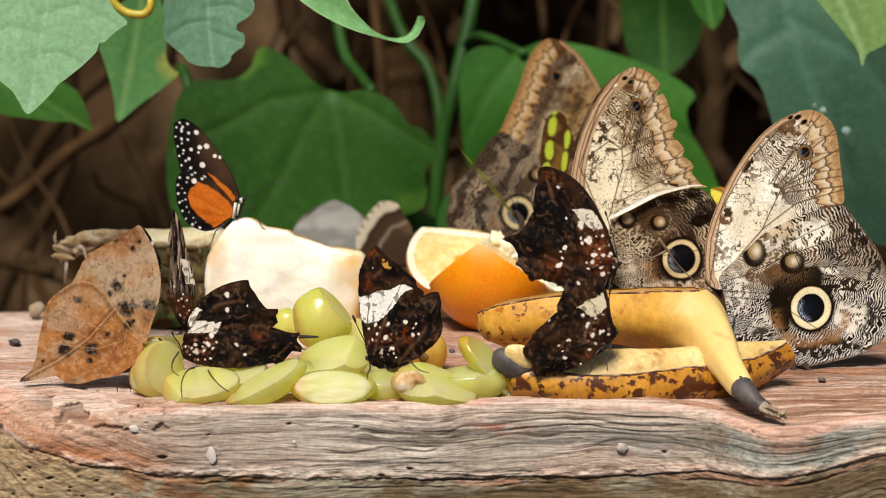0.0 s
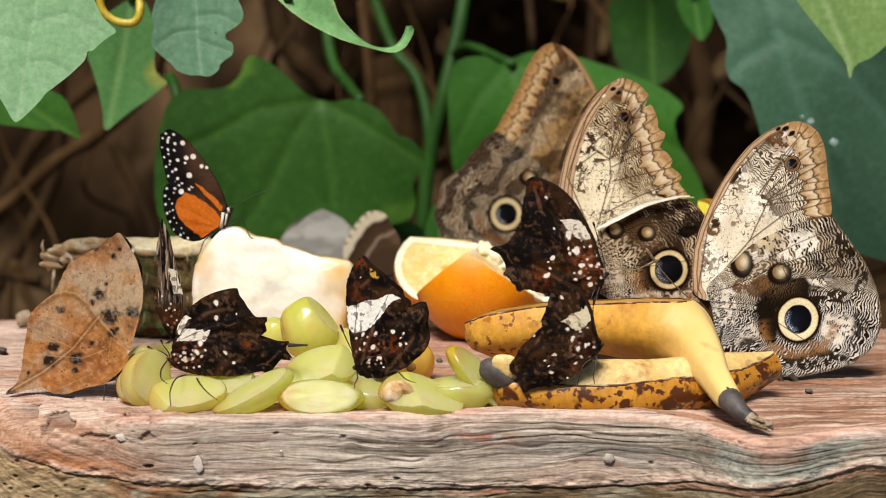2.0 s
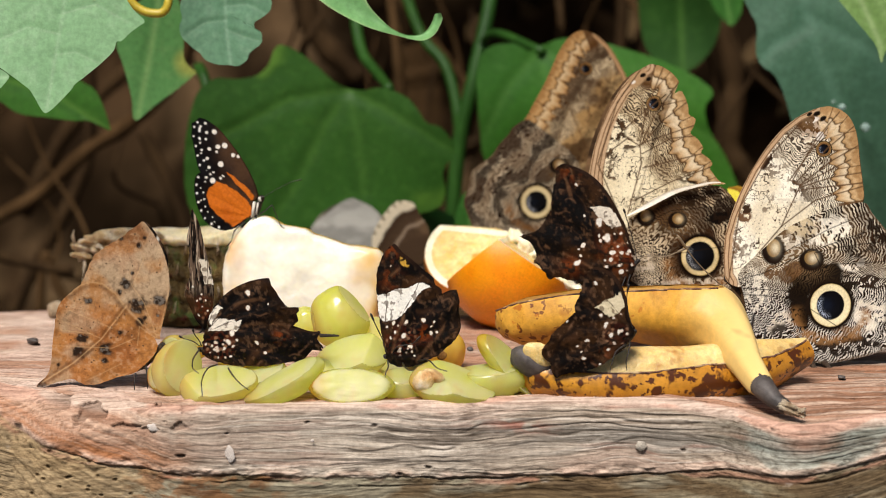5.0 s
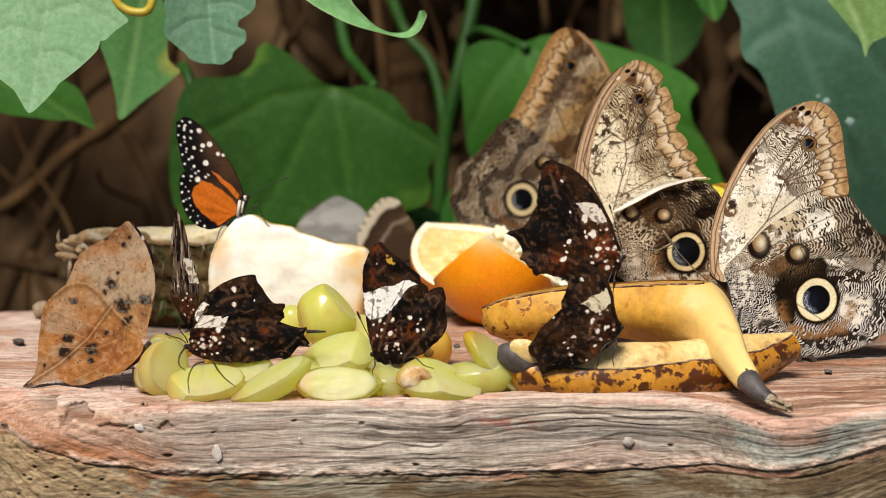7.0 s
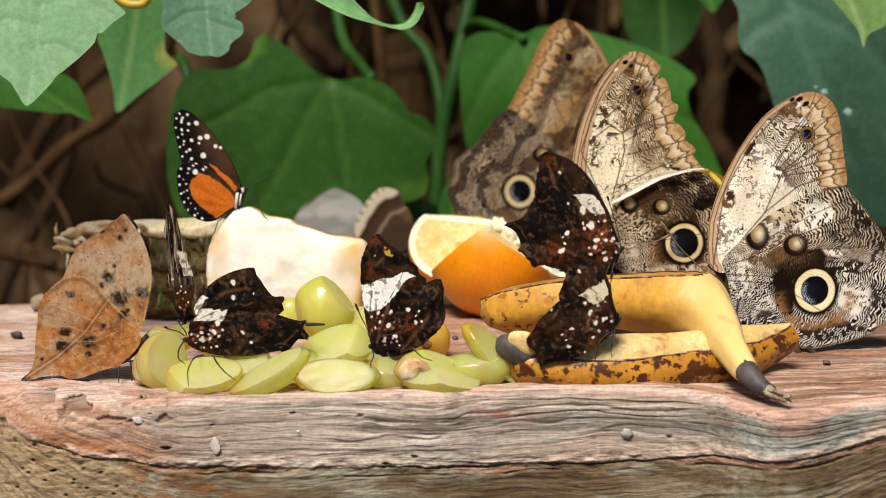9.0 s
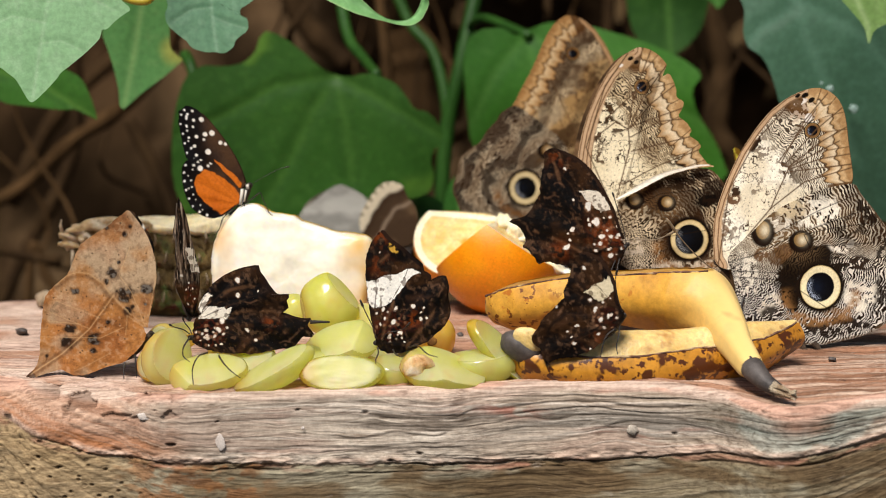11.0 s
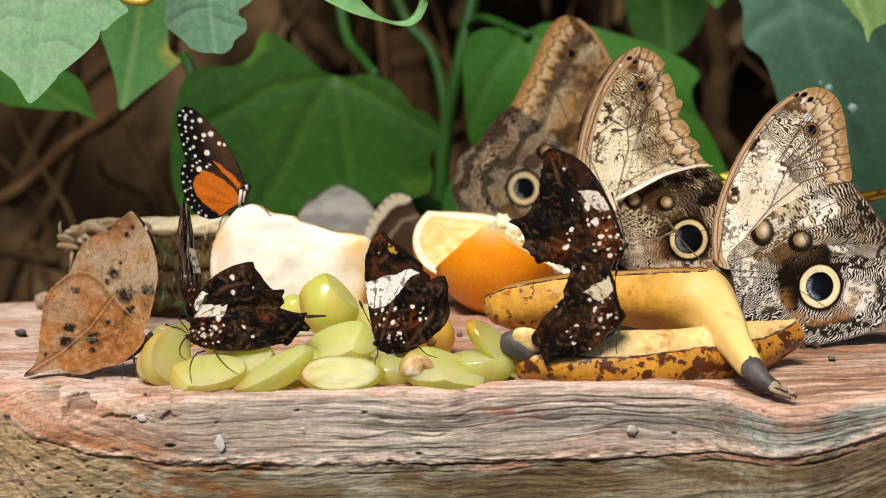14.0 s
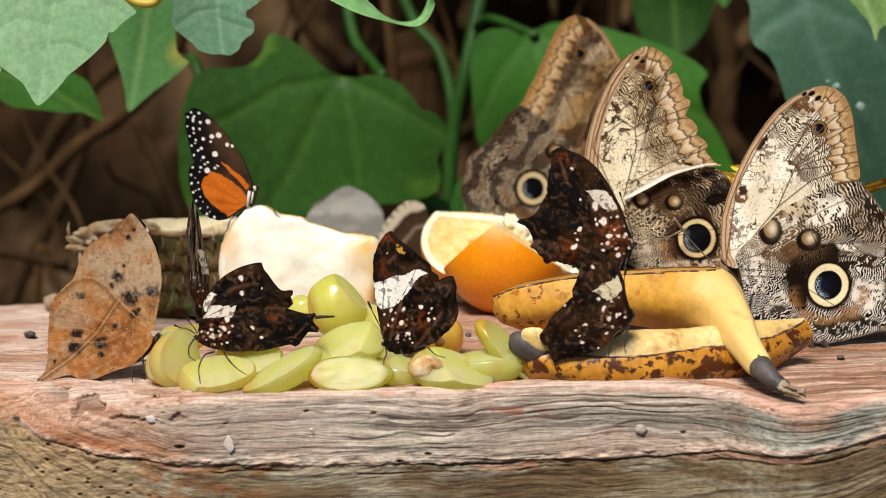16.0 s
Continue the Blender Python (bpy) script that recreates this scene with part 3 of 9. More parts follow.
# ---- leaves ----
def leaf_paint(main, dark, vein, veins, seed, edge=None, pale=0.5, width=1.0):
    def paint(u, v):
        c = np.tile(rgb(main), (len(u), 1))
        c = blend(c, rgb(dark), step(0.3, 0.8, fbm(u * 0.02, v * 0.02, seed, 3)) * 0.7)
        c = blend(c, rgb(vein), step(0.5, 0.8, fbm(u * 0.35, v * 0.35, seed + 3, 3)) * 0.18)
        for line, w in veins:
            d, s = along(u, v, line)
            c = blend(c, rgb(vein), np.exp(-(d / (w * width)) ** 2) * pale)
            c = blend(c, rgb(dark), np.exp(-((d - 2.2 * w) / (1.5 * w)) ** 2) * 0.25)
        if edge:
            c = blend(c, rgb(edge), step(0.66, 0.8, fbm(u * 0.03 + 7, v * 0.03, seed + 5, 3)) * 0.6)
        return c
    return paint


def leaf_relief(veins, depth, bend, seed):
    def relief(u, v):
        z = depth * (fbm(u * 0.014, v * 0.014, seed, 2) - 0.5) * 2 + 0.06 * depth * (fbm(u * 0.15, v * 0.15, seed + 2, 3) - 0.5) + bend[0] * (u / 50) ** 2 + bend[1] * (v / 50) ** 2 + bend[2] * u / 50 + bend[3] * v / 50
        for line, w in veins:
            d, s = along(u, v, line)
            z = z + 0.12 * depth * np.exp(-(d / (3 * w)) ** 2)
        return z
    return relief


def plant(name, label, m):
    return tagged(empty(name, m), label, "plant")


stem_material = plain_material("green stem", [(0.3, "1c3e10"), (0.7, "325a1e")], 60, 0.5, 0.3, 0.0005, (1, 1, 0.2), spec=0.2)
yellow_stem = plain_material("yellow tendril", [(0.3, "a89020"), (0.7, "d8c040")], 60, 0.45, 0.3)

hanging = plant("hanging_vine", "hanging vine with pale green lobed leaves", pose(0, 0, 0))
shade = plant("broad_leaved_plant", "broad-leaved green plant growing behind the board", pose(0, 0, 0))
tall = plant("tall_plant", "tall plant with large blue-green leaves", pose(0, 0, 0))


def leaf(owner, spot, pts, veins, tones, seed, spacing=1.0, depth=1.5, bend=(0, 0, 0, 0), ragged=0.0, label="", edge=None, pale=0.5, smooth=2, width=1.0):
    ob = sheet("leaf", pts, spacing, leaf_paint(*tones, veins, seed, edge, pale, width), leaf_material, owner, label, smooth, ragged, 0.0,
               leaf_relief(veins, depth, bend, seed + 40), None, seed)
    ob.matrix_basis = pose(*spot)
    return ob


leaf(hanging, (-0.1221, 0.0300, 0.1062, 0, 0, 6), [(-37.3, 32.9), (-12.6, 38.2), (7.8, 30.3), (16.4, 20), (18.9, 14.1), (20.7, 11.1), (25.1, 7), (22.1, 5.2), (19.1, 2.9), (16.9, 0.5), (15.2, 0.7), (15, -0.8), (14.4, -2.7), (10.1, -6.8), (5.6, -10.5), (1.5, -13.5), (1.1, -14.6), (-4.9, -20.9), (-7.6, -22.9), (-8.8, -22.2), (-11.5, -17.2), (-12.9, -14.9), (-18.7, -10.5), (-22.3, -7.9), (-31, -3.8), (-40.9, 5.1)],
     [([(0.4, 28.8), (-1.8, 9.6), (-4.6, -5.3), (-7.6, -22.9)], 1.0), ([(-1.8, 9.6), (8.9, 12.6), (19.2, 6.7)], 0.6), ([(-3, 2.9), (-13.2, 5.1), (-26.5, -0.8)], 0.6), ([(-4.2, -3.8), (2, -3), (10.1, -6.8)], 0.5)], ('a2cc9a', '8cba86', 'c4dfba'), 3, spacing=0.8, depth=1.6, bend=(2, -3, 0, 4), ragged=0.008, pale=0.3, width=0.6, label='large pale green lobed leaf', smooth=1)
leaf(hanging, (-0.0782, 0.0900, 0.1124, 0, 0, 0), [(-15.4, 9.7), (-12, 19.4), (-1.4, 25.9), (11.6, 21), (17.2, 9.7), (16.8, 6.1), (13.9, 3.6), (10.5, 1.6), (11, -0.4), (13.5, -1.6), (13.7, -5.7), (8.9, -9.1), (8.4, -11.8), (4.7, -14), (1.5, -13.3), (-2.2, -13.4), (-6.7, -11.8), (-8.3, -9.4), (-9.9, -8.3), (-14, -4.9), (-15.2, -3.3), (-16.2, -0), (-14.7, 3.2), (-15.6, 6.1)],
     [([(-1.4, 25.9), (0.5, 9.7), (0.8, -0.8), (2.5, -13.4)], 1.1), ([(0.5, 7.3), (8.2, 8.1), (14.7, 4.9)], 0.6), ([(0.8, -0.8), (6.5, -3.3), (12.2, -4.9)], 0.5), ([(0.7, 2.4), (-6.5, 1.6), (-13.1, -2.4)], 0.5)], ('6f9a78', '527e5c', 'a4c4a8'), 5, spacing=0.8, depth=2.2, bend=(3, 2, 0, 3), ragged=0.012, pale=0.35, width=0.6, label='blue-green leaf with a wavy edge', smooth=1)
leaf(hanging, (-0.1436, 0.0200, 0.0943, 0, 0, 0), [(-4.8, 5.2), (1.1, 3.8), (4.7, 1.4), (3.2, -0.6), (0.9, -3.2), (-5.1, -6.5)],
     [([(-4.9, 0.1), (3.9, 1)], 0.6)], ('a2cc9a', '8cba86', 'c4dfba'), 8, label='edge of a pale green leaf')
leaf(shade, (-0.1195, 0.2000, 0.1000, 0, 0, 0), [(2.6, 31.3), (8.2, 29.4), (11.9, 20), (11.8, 11.5), (11.2, 1.2), (14.4, -2.6), (17.1, -4), (13.4, -7.3), (7.6, -12.1), (0.9, -16.8), (-5.8, -22.5), (-7.8, -24.4), (-9.6, -23.5), (-9.7, -16.8), (-11.3, -8.3), (-14, 1.2), (-16.3, 6.8), (-13.8, 14.4), (-10.8, 21.9)],
     [([(2.5, 29.4), (-1.6, 6.8), (-7.7, -23.5)], 1.4)], ('56894a', '3f6c34', '86a866'), 9, depth=3, bend=(4, 0, 6, 0), label='green pointed leaf with a yellow tip', edge='b8b050')
leaf(shade, (-0.1709, 0.2400, 0.0839, 0, 0, 0), [(-32.1, 18.3), (-17.3, 10.4), (-9.4, 7.4), (2.6, 9.4), (12.6, 8.4), (19.5, 4.4), (23.4, -4.5), (26.2, -15), (21.2, -11), (15.3, -9), (10.3, -9.5), (-2.7, -7.7), (-14.7, -6.5), (-22.5, -0.6), (-32.4, 5.4)],
     [([(-22.3, 9.4), (2.5, 1.4), (25.2, -13.5)], 1.2)], ('3c7022', '2a5216', '5f8a38'), 11, depth=3, label='dark green leaf')
leaf(shade, (-0.0521, 0.3100, 0.0687, 0, 0, 0), [(-67.9, 4.4), (-63.7, 17.9), (-55.6, 24.3), (-44.8, 23.2), (-36, 24.6), (-29.9, 29.9), (-28.2, 36.6), (-25.1, 39.9), (-19.7, 38.3), (-13.7, 34.6), (-7, 29.3), (-0.3, 22.6), (6.4, 18.9), (14.5, 17.9), (21.3, 19.5), (28, 18.5), (36.1, 14.5), (40.8, 8.4), (44.2, 2.4), (50.3, 1.4), (54.3, -2.4), (58.8, -10.5), (54.3, -15.9), (51.6, -21.3), (53.6, -29.4), (51.6, -36.9), (45.5, -39.6), (36, -41.7), (14.3, -43), (-18.3, -48.5), (-45.6, -52.6), (-64.5, -48.5), (-70.4, -30.8), (-70.1, -9.1)],
     [([(7.8, 18.5), (-4.5, 0.3), (-15.4, -22.6), (-27.8, -41.7)], 1.6), ([(7.8, 18.5), (11.7, -3.7), (14.3, -30.8)], 1.6), ([(7.8, 18.5), (30.7, 5.7), (56.4, -10.5)], 1.2), ([(7.8, 18.5), (-20.6, 13.8), (-45, 0.3), (-66.8, -9.1)], 1.2)], ('345f1e', '244a14', '5c8838'), 13, spacing=1.6, depth=5, bend=(-3, 2, 0, -3), label='broad dark green lobed leaf', edge='6a9434', pale=0.25, smooth=1, width=1.6)
leaf(shade, (0.0697, 0.3600, 0.0799, 0, 0, 0), [(-53.2, 10.5), (-52, 20.3), (-48.9, 26.4), (-43.3, 29.1), (-33.5, 29.5), (-29.2, 26.7), (-26.7, 25.2), (-19.9, 28.9), (-9.2, 32.6), (9.7, 30.1), (34.4, 22.8), (54.2, 14.2), (65.5, 5.6), (59.4, -1.8), (62, -13), (72.1, -27.8), (79.9, -47.7), (35.4, -72.7), (-14.5, -60.2), (-39.4, -42.7), (-50, -27.8), (-51.9, -10.5)],
     [([(-21.1, 26.4), (-14.8, -10.5), (10.3, -47.7)], 1.5), ([(-21.1, 26.4), (22.3, 1.9), (64.6, -17.9)], 1.4), ([(-21.1, 26.4), (-37.1, 8), (-49.4, -17.9)], 1.3)], ('3f7624', '2f5e1a', '68964a'), 15, spacing=1.8, depth=5, bend=(-3, 2, 0, 0), label='green lobed leaf', pale=0.25, smooth=1, width=1.6)
leaf(shade, (0.1292, 0.4500, 0.1184, 0, 0, 0), [(-24, 24.7), (-0.5, 27.8), (21.6, 24.7), (23.4, 5.9), (18.9, -9.7), (11.1, -19.1), (1.7, -25.4), (-11, -20.7), (-18.9, -11.3), (-22.2, 2.8)],
     [([(-0.5, 24.7), (1.7, -22.3)], 2)], ('34601e', '224612', '557f34'), 17, spacing=2, depth=4, label='dark green leaf in shade')
leaf(shade, (0.1473, 0.4000, 0.1283, 0, 0, 0), [(-12.7, 12.7), (8.3, 12.7), (7.7, -2.1), (4.8, -7.3), (1.9, -10.3), (-1.9, -6.6), (-8, 0.9)],
     [([(-2.2, 12.7), (1.9, -9.6)], 1.2)], ('3f7a2a', '2c5a1c', '6fa050'), 18, spacing=1.6, label='small bright green leaf')
leaf(tall, (0.1645, 0.2200, 0.0921, 0, 0, 0), [(-42, 48.8), (-34.3, 30.6), (-30.3, 23.2), (-31.6, 12.2), (-29, 6.1), (-24, 3.4), (-20.5, -2.5), (-17.6, -11.1), (-15.6, -18.5), (-8.7, -24.7), (0.3, -42.1), (16.9, -64.5), (59.5, -77), (82.9, -27.2), (69.2, 22), (31.5, 52.5), (-5.5, 65.8)],
     [([(-17.6, 58.5), (-4.4, 9.8), (16.3, -39.6)], 1.6), ([(-9.7, 26.9), (17.7, 12.2), (45.5, -17.3)], 1.4), ([(-12, 22), (-24.2, 14.7), (-29.1, 8.5)], 1.2)], ('4a6f56', '3c6048', '648c74'), 19, spacing=1.5, depth=5, bend=(3, 3, 0, 0), label='large blue-green leaf with a waxy bloom', pale=0.35, width=2)
leaf(tall, (0.1656, 0.1400, 0.1177, 0, 0, 0), [(-24.1, 19.2), (-16.1, 8.3), (-10.4, 1.7), (-3.6, -6.1), (1, -11.6), (2.8, -19.3), (4.3, -12.7), (12, -9.4), (22.9, 1.7), (11.2, 28)],
     [([(-10.7, 17), (2.1, -10.5), (2.8, -19.3)], 1.2)], ('86a860', '6a8f48', 'b4cc90'), 23, spacing=1.2, depth=3, label='yellowish green leaf hanging down', smooth=1)


def ribbon(name, owner, outer, inner, depth, curl, tones, material, label):
    """A curved strip between two edges (mm, u to the right, v up), curled towards its inner one."""
    a, b = np.array(spline(outer, 10)), np.array(spline(inner, 10))
    k = np.linspace(0, 1, 16)[None, :, None]
    uv = a[:, None] * (1 - k) + b[:, None] * k
    y = depth + curl * (k[..., 0] + 0.4 * np.sin(k[..., 0] * math.pi) + 0.3 * (fbm(uv[..., 0] * 0.1, uv[..., 1] * 0.1, 4, 2) - 0.5))
    co = np.stack([uv[..., 0], y, uv[..., 1]], -1) / 1000
    kk = np.broadcast_to(k[..., 0], y.shape).ravel()
    c = np.tile(rgb(tones[0]), (kk.size, 1))
    c = blend(c, rgb(tones[1]), step(0.4, 0.7, fbm(uv[..., 0] * 0.12, uv[..., 1] * 0.12, 6, 3)).ravel() * 0.6)
    c = blend(c, rgb(tones[2]), np.exp(-(kk / 0.05) ** 2) * 0.6 + np.exp(-((kk - 1) / 0.05) ** 2) * 0.6)
    return grid_mesh(name, co, c, material, owner, label)


ribbon("leaf", hanging, [(-47.7, 125.8), (-42.9, 121.5), (-36.0, 116.9), (-26.3, 112.2), (-16.5, 109.3), (-8.2, 107.5), (-3.5, 109.1), (-1.0, 112.8), (-0.2, 115.3), (-0.8, 117.0)], [(-28.3, 125.9), (-26.8, 121.6), (-25.2, 118.9), (-22.1, 115.4), (-18.1, 111.9), (-13.4, 109.7), (-9.1, 109.5), (-5.9, 110.9), (-3.9, 113.8), (-2.8, 116.8)], 70, 4, ('86b878', '6a9f5e', 'c4dc9c'), leaf_material, 'pale green leaf with a curled, nibbled tip')
leaf(shade, (0.0128, 0.3000, 0.0279, 0, 0, 0), [(-7.2, -0.1), (-4.5, 9.3), (-0.5, 12.7), (6.2, 10.7), (8.9, -0.1), (6.2, -10.9), (-1.8, -13.6), (-7.2, -8.2)],
     [([(0.8, 12), (-0.5, -12.2)], 1)], ('3f7a2a', '2c5a1c', '6fa050'), 27, spacing=1.4, label='small green leaf')
leaf(shade, (-0.0028, 0.3400, 0.0184, 0, 0, 0), [(-9.6, 6.2), (0.2, 10.5), (8.6, 6.2), (11.4, -2.2), (5.8, -10.7), (-5.4, -7.9), (-11, -2.2)],
     [([(-9.6, 6.2), (5.8, -7.9)], 1)], ('2c5a22', '1c4016', '4f8038'), 28, spacing=1.4, label='small dark green leaf')

for owner, pts, r0, r1, m in (
    (shade, [(-42, 400, 149.5), (-44.7, 380, 128.6), (-40.5, 360, 105.7), (-32, 340, 94.6), (-25.1, 310, 87.4)], 3.2, 2.4, stem_material),
    (shade, [(29.1, 440, 157.5), (23.5, 430, 124.1), (15.3, 420, 88.2), (8.4, 420, 55.3), (4.8, 420, 7.1), (1.8, 430, -80.2), (10, 440, -860)], 3.6, 4.6, stem_material),
    (shade, [(-26, 460, 152.4), (-12, 450, 115.4), (1.8, 440, 97.1), (8.5, 430, 67), (6.7, 425, 33.9)], 3, 3, stem_material),
    (shade, [(-117.8, 330, 97.4), (-113.9, 320, 92.1), (-110.7, 315, 78.7)], 3, 2.4, stem_material),
    (shade, [(49.5, 360, 105.2), (28.1, 400, 114.7), (19.9, 430, 109.1)], 2.4, 2.4, stem_material),
    (shade, [(-163, 250, 97.6), (-190.7, 300, 113.2), (-213.8, 360, 153), (-173.1, 420, 191.6), (-42, 400, 149.5)], 2.2, 3, stem_material),
    (shade, [(-116.6, 200, 130.3), (-126.8, 300, 160.1), (-42, 400, 149.5)], 2.2, 3, stem_material),
    (shade, [(130.5, 450, 145.9), (96.6, 450, 170.1), (29.1, 440, 157.5)], 3, 4, stem_material),
    (shade, [(146.3, 400, 140.8), (124.7, 430, 171.7), (29.1, 440, 157.5)], 2.5, 4, stem_material),
    (shade, [(17.7, 310, 38.7), (13.1, 360, 12.5), (4.8, 420, -11.1)], 2, 3, stem_material),
    (shade, [(-12.2, 340, 24.1), (-4.1, 380, 4.9), (3.6, 420, -17.2)], 2, 3, stem_material),
    (tall, [(199.6, 200, 144.2), (240.9, 240, 78), (260.5, 260, -50.4), (230, 270, -860)], 4, 8, stem_material),
    (tall, [(150.2, 140, 136.6), (173.9, 170, 155.9), (199.6, 200, 144.2)], 2.5, 3.5, stem_material),
    (tall, [(151.9, 220, 152.4), (178.1, 210, 163.4), (199.6, 200, 144.2)], 3, 4, stem_material),
    (hanging, [(-132.7, 30, 149.3), (-110.2, 50, 165.8), (-78.2, 100, 154.8), (-45.7, 100, 146.7), (-19.5, 200, 194.7), (-45.6, 500, 292.5), (-60, 900, 450)], 2.2, 6, stem_material),
    (hanging, [(-78.8, 90, 138.1), (-78.5, 95, 146.4), (-77.8, 100, 154.8)], 1.6, 1.8, stem_material),
    (hanging, [(-43.8, 70, 125.4), (-47.7, 85, 135.9), (-48.7, 100, 147.1)], 1.6, 1.8, stem_material),
    (hanging, [(-117.5, 120, 129.4), (-116.1, 120, 122.7), (-111.3, 120, 118.9), (-105, 120, 118.3), (-102.3, 120, 122.1), (-101.7, 120, 131.5), (-91.2, 90, 150)], 1.6, 1.6, yellow_stem),
    (hanging, [(-148, 20, 94.6), (-155.6, 30, 109.3), (-132.7, 30, 149.3)], 1.4, 1.6, stem_material),
):
    q = spline(pts, 8)
    part("stem", tube(q, list(np.linspace(r0, r1, len(q))), 10), m, owner)


fleck_material = plain_material("white fleck", [(0.3, "7f9c90"), (0.7, "a8beb4")], 200, 0.7, 0.3)
for at, size in (((168.8, 214, 81.1), (1.5, 0.5, 1.4)), ((179.0, 214, 72.5), (1.9, 0.5, 1.6)), ((165.2, 214, 83.4), (0.7, 0.4, 0.6))):
    part("fleck", blob(at, size, (0, 20, 0), 14, 10, 0.3, at[0]), fleck_material, tall, "white dropping on the leaf")


# ---- fruit ----
grape_skin = juicy("green grape", "dee24e", "f4f296", "e6a63a", 0, 0.36)
grape_amber = juicy("amber grape", "f2bc34", "f8da70", "d88c2c", 3, 0.3)
grape_blush = juicy("blushing grape", "eadc62", "f6eca2", "d89840", 5, 0.36)
grape_flesh = juicy("grape flesh", "e4e86c", "f8f6ba", "ecba58", 7, 0.32, 0.42, 0.1)
peel_orange = plain_material("orange peel", [(0.3, "fa8c00"), (0.7, "ffa810")], 60, 0.33, 0.35, 0.0005, fine=26, spec=0.5, spots=[("e06400", 40, 0.58, 0.15)])
pulp_orange = plain_material("orange pulp", [(0.3, "f4bc50"), (0.7, "fdeaac")], 90, 0.3, 0.4, 0.0012, sss=0.5, sss_r=0.008, spots=[("e8a838", 70, 0.56, 0.1)])
melon_flesh = plain_material("melon flesh", [(0.25, "faf2d8"), (0.65, "fffbee")], 14, 0.28, 0.04, 0.0005, sss=0.4, sss_r=0.006, spots=[("e8cc90", 30, 0.56, 0.2), ("d8a840", 30, 0.36, 0.2, (0.014, 0.024)), ("c8913c", 40, 0.34, 0.2, (-0.019, -0.028))], fine=3)
melon_rind = plain_material("melon rind", [(0.3, "cf9c2c"), (0.7, "e8c862")], 60, 0.4, 0.3, 0.0006)
banana_peel = plain_material("banana peel", [(0.3, "c98e2c"), (0.7, "deac4a")], 40, 0.48, 0.2, 0.0006, spec=0.3, spots=[("6a3c14", 420, 0.60, 0.03, (0.05, 0.03)), ("6a3a10", 190, 0.66, 0.03, (0.06, 0.03)), ("8a4a14", 55, 0.63, 0.08), ("dfc07a", 40, 0.0, 0.01, (0.072, 0.094)), ("b08a58", 50, 0.58, 0.1, (0.05, 0.08)), ("a4621c", 300, 0.63, 0.06, (0.07, 0.06))])
banana_ripe = plain_material("ripe spotted banana peel", [(0.3, "ae701a"), (0.7, "d29430")], 40, 0.32, 0.15, 0.0005, spots=[("4a2408", 420, 0.56, 0.05), ("4a2408", 150, 0.55, 0.05)])
banana_flesh = plain_material("banana flesh", [(0.3, "b07a2c"), (0.7, "d8a450")], 70, 0.4, 0.3, 0.0008, sss=0.3, spots=[("a8742c", 60, 0.66, 0.1)])
bruise = plain_material("black bruised peel", [(0.3, "1f1917"), (0.7, "665d58")], 90, 0.6, 0.4)
dry_tip = plain_material("dry fibrous stalk end", [(0.3, "a8845c"), (0.7, "f0e2c6")], 160, 0.85, 0.9, 0.002, (1, 1, 0.3))
rind_bark = plain_material("pineapple rind", [(0.3, "3a3016"), (0.5, "6a5428"), (0.7, "94743c")], 70, 0.6, 0.9, 0.003, spots=[("3d2412", 60, 0.6, 0.08)])
pine_flesh = plain_material("pineapple flesh", [(0.3, "ecd698"), (0.7, "fbf0d4")], 70, 0.35, 0.5, 0.001, (1, 1, 0.3), sss=0.4, spots=[("a8763a", 130, 0.58, 0.06), ("6b4a20", 60, 0.64, 0.05)])


scar_material = plain_material("stalk scar", [(0.3, "7a4a1c"), (0.7, "b8863c")], 300, 0.6, 0.5)


def grape(at, size, roll, cuts, skin, label):
    """A grape, whole or cut by planes (direction, place on the unit ball), with soft wet edges: skin, and flesh on the cuts."""
    root = tagged(empty("grape", pose(*(c / 1000 for c in at), 0, roll, 0)), label, "grape", "pieces of grape")
    bm = bmesh.new()
    bmesh.ops.create_uvsphere(bm, u_segments=72, v_segments=48, radius=1)
    place = Vector(at)
    bare = {}
    for v in bm.verts:
        v.co *= 1 + 0.06 * noise.noise(v.co * 1.3 + place) + 0.012 * noise.noise(v.co * 5 + place)
        most = -1.0
        for n, off in cuts:
            n = Vector(n).normalized()
            d = v.co.dot(n) - off
            most = max(most, d)
            v.co -= n * (0.045 * math.log1p(math.exp(min(d / 0.045, 60))))
        if most > 0:
            v.co += Vector(cuts[0][0]).normalized() * (0.012 * noise.noise(v.co * 2.6 + place) + 0.005 * noise.noise(v.co * 11 + place)) * min(1, most / 0.15)
        bare[v] = most
    open_faces = {f.index for f in bm.faces if sum(bare[v] for v in f.verts) / len(f.verts) > 0.03}
    for v in bm.verts:
        v.co = Vector((v.co.x * size[0], v.co.y * size[1], v.co.z * size[2])) / 2000
    bm.faces.ensure_lookup_table()
    if open_faces:
        fl = bm.copy()
        fl.faces.ensure_lookup_table()
        bmesh.ops.delete(fl, geom=[f for f in fl.faces if f.index not in open_faces], context="FACES")
        part("flesh", fl, grape_flesh, root, "wet pale green flesh")
        bmesh.ops.delete(bm, geom=[f for f in bm.faces if f.index in open_faces], context="FACES")
    else:
        scar = blob((-size[0] * 0.02, -size[1] * 0.497, -size[2] * 0.02), (1.8, 0.3, 1.5), (0, 20, 0), 12, 8, 0.3, at[0])
        part("stalk_scar", scar, scar_material, root, "brown stalk scar")
    part("skin", bm, skin, root)
    return root


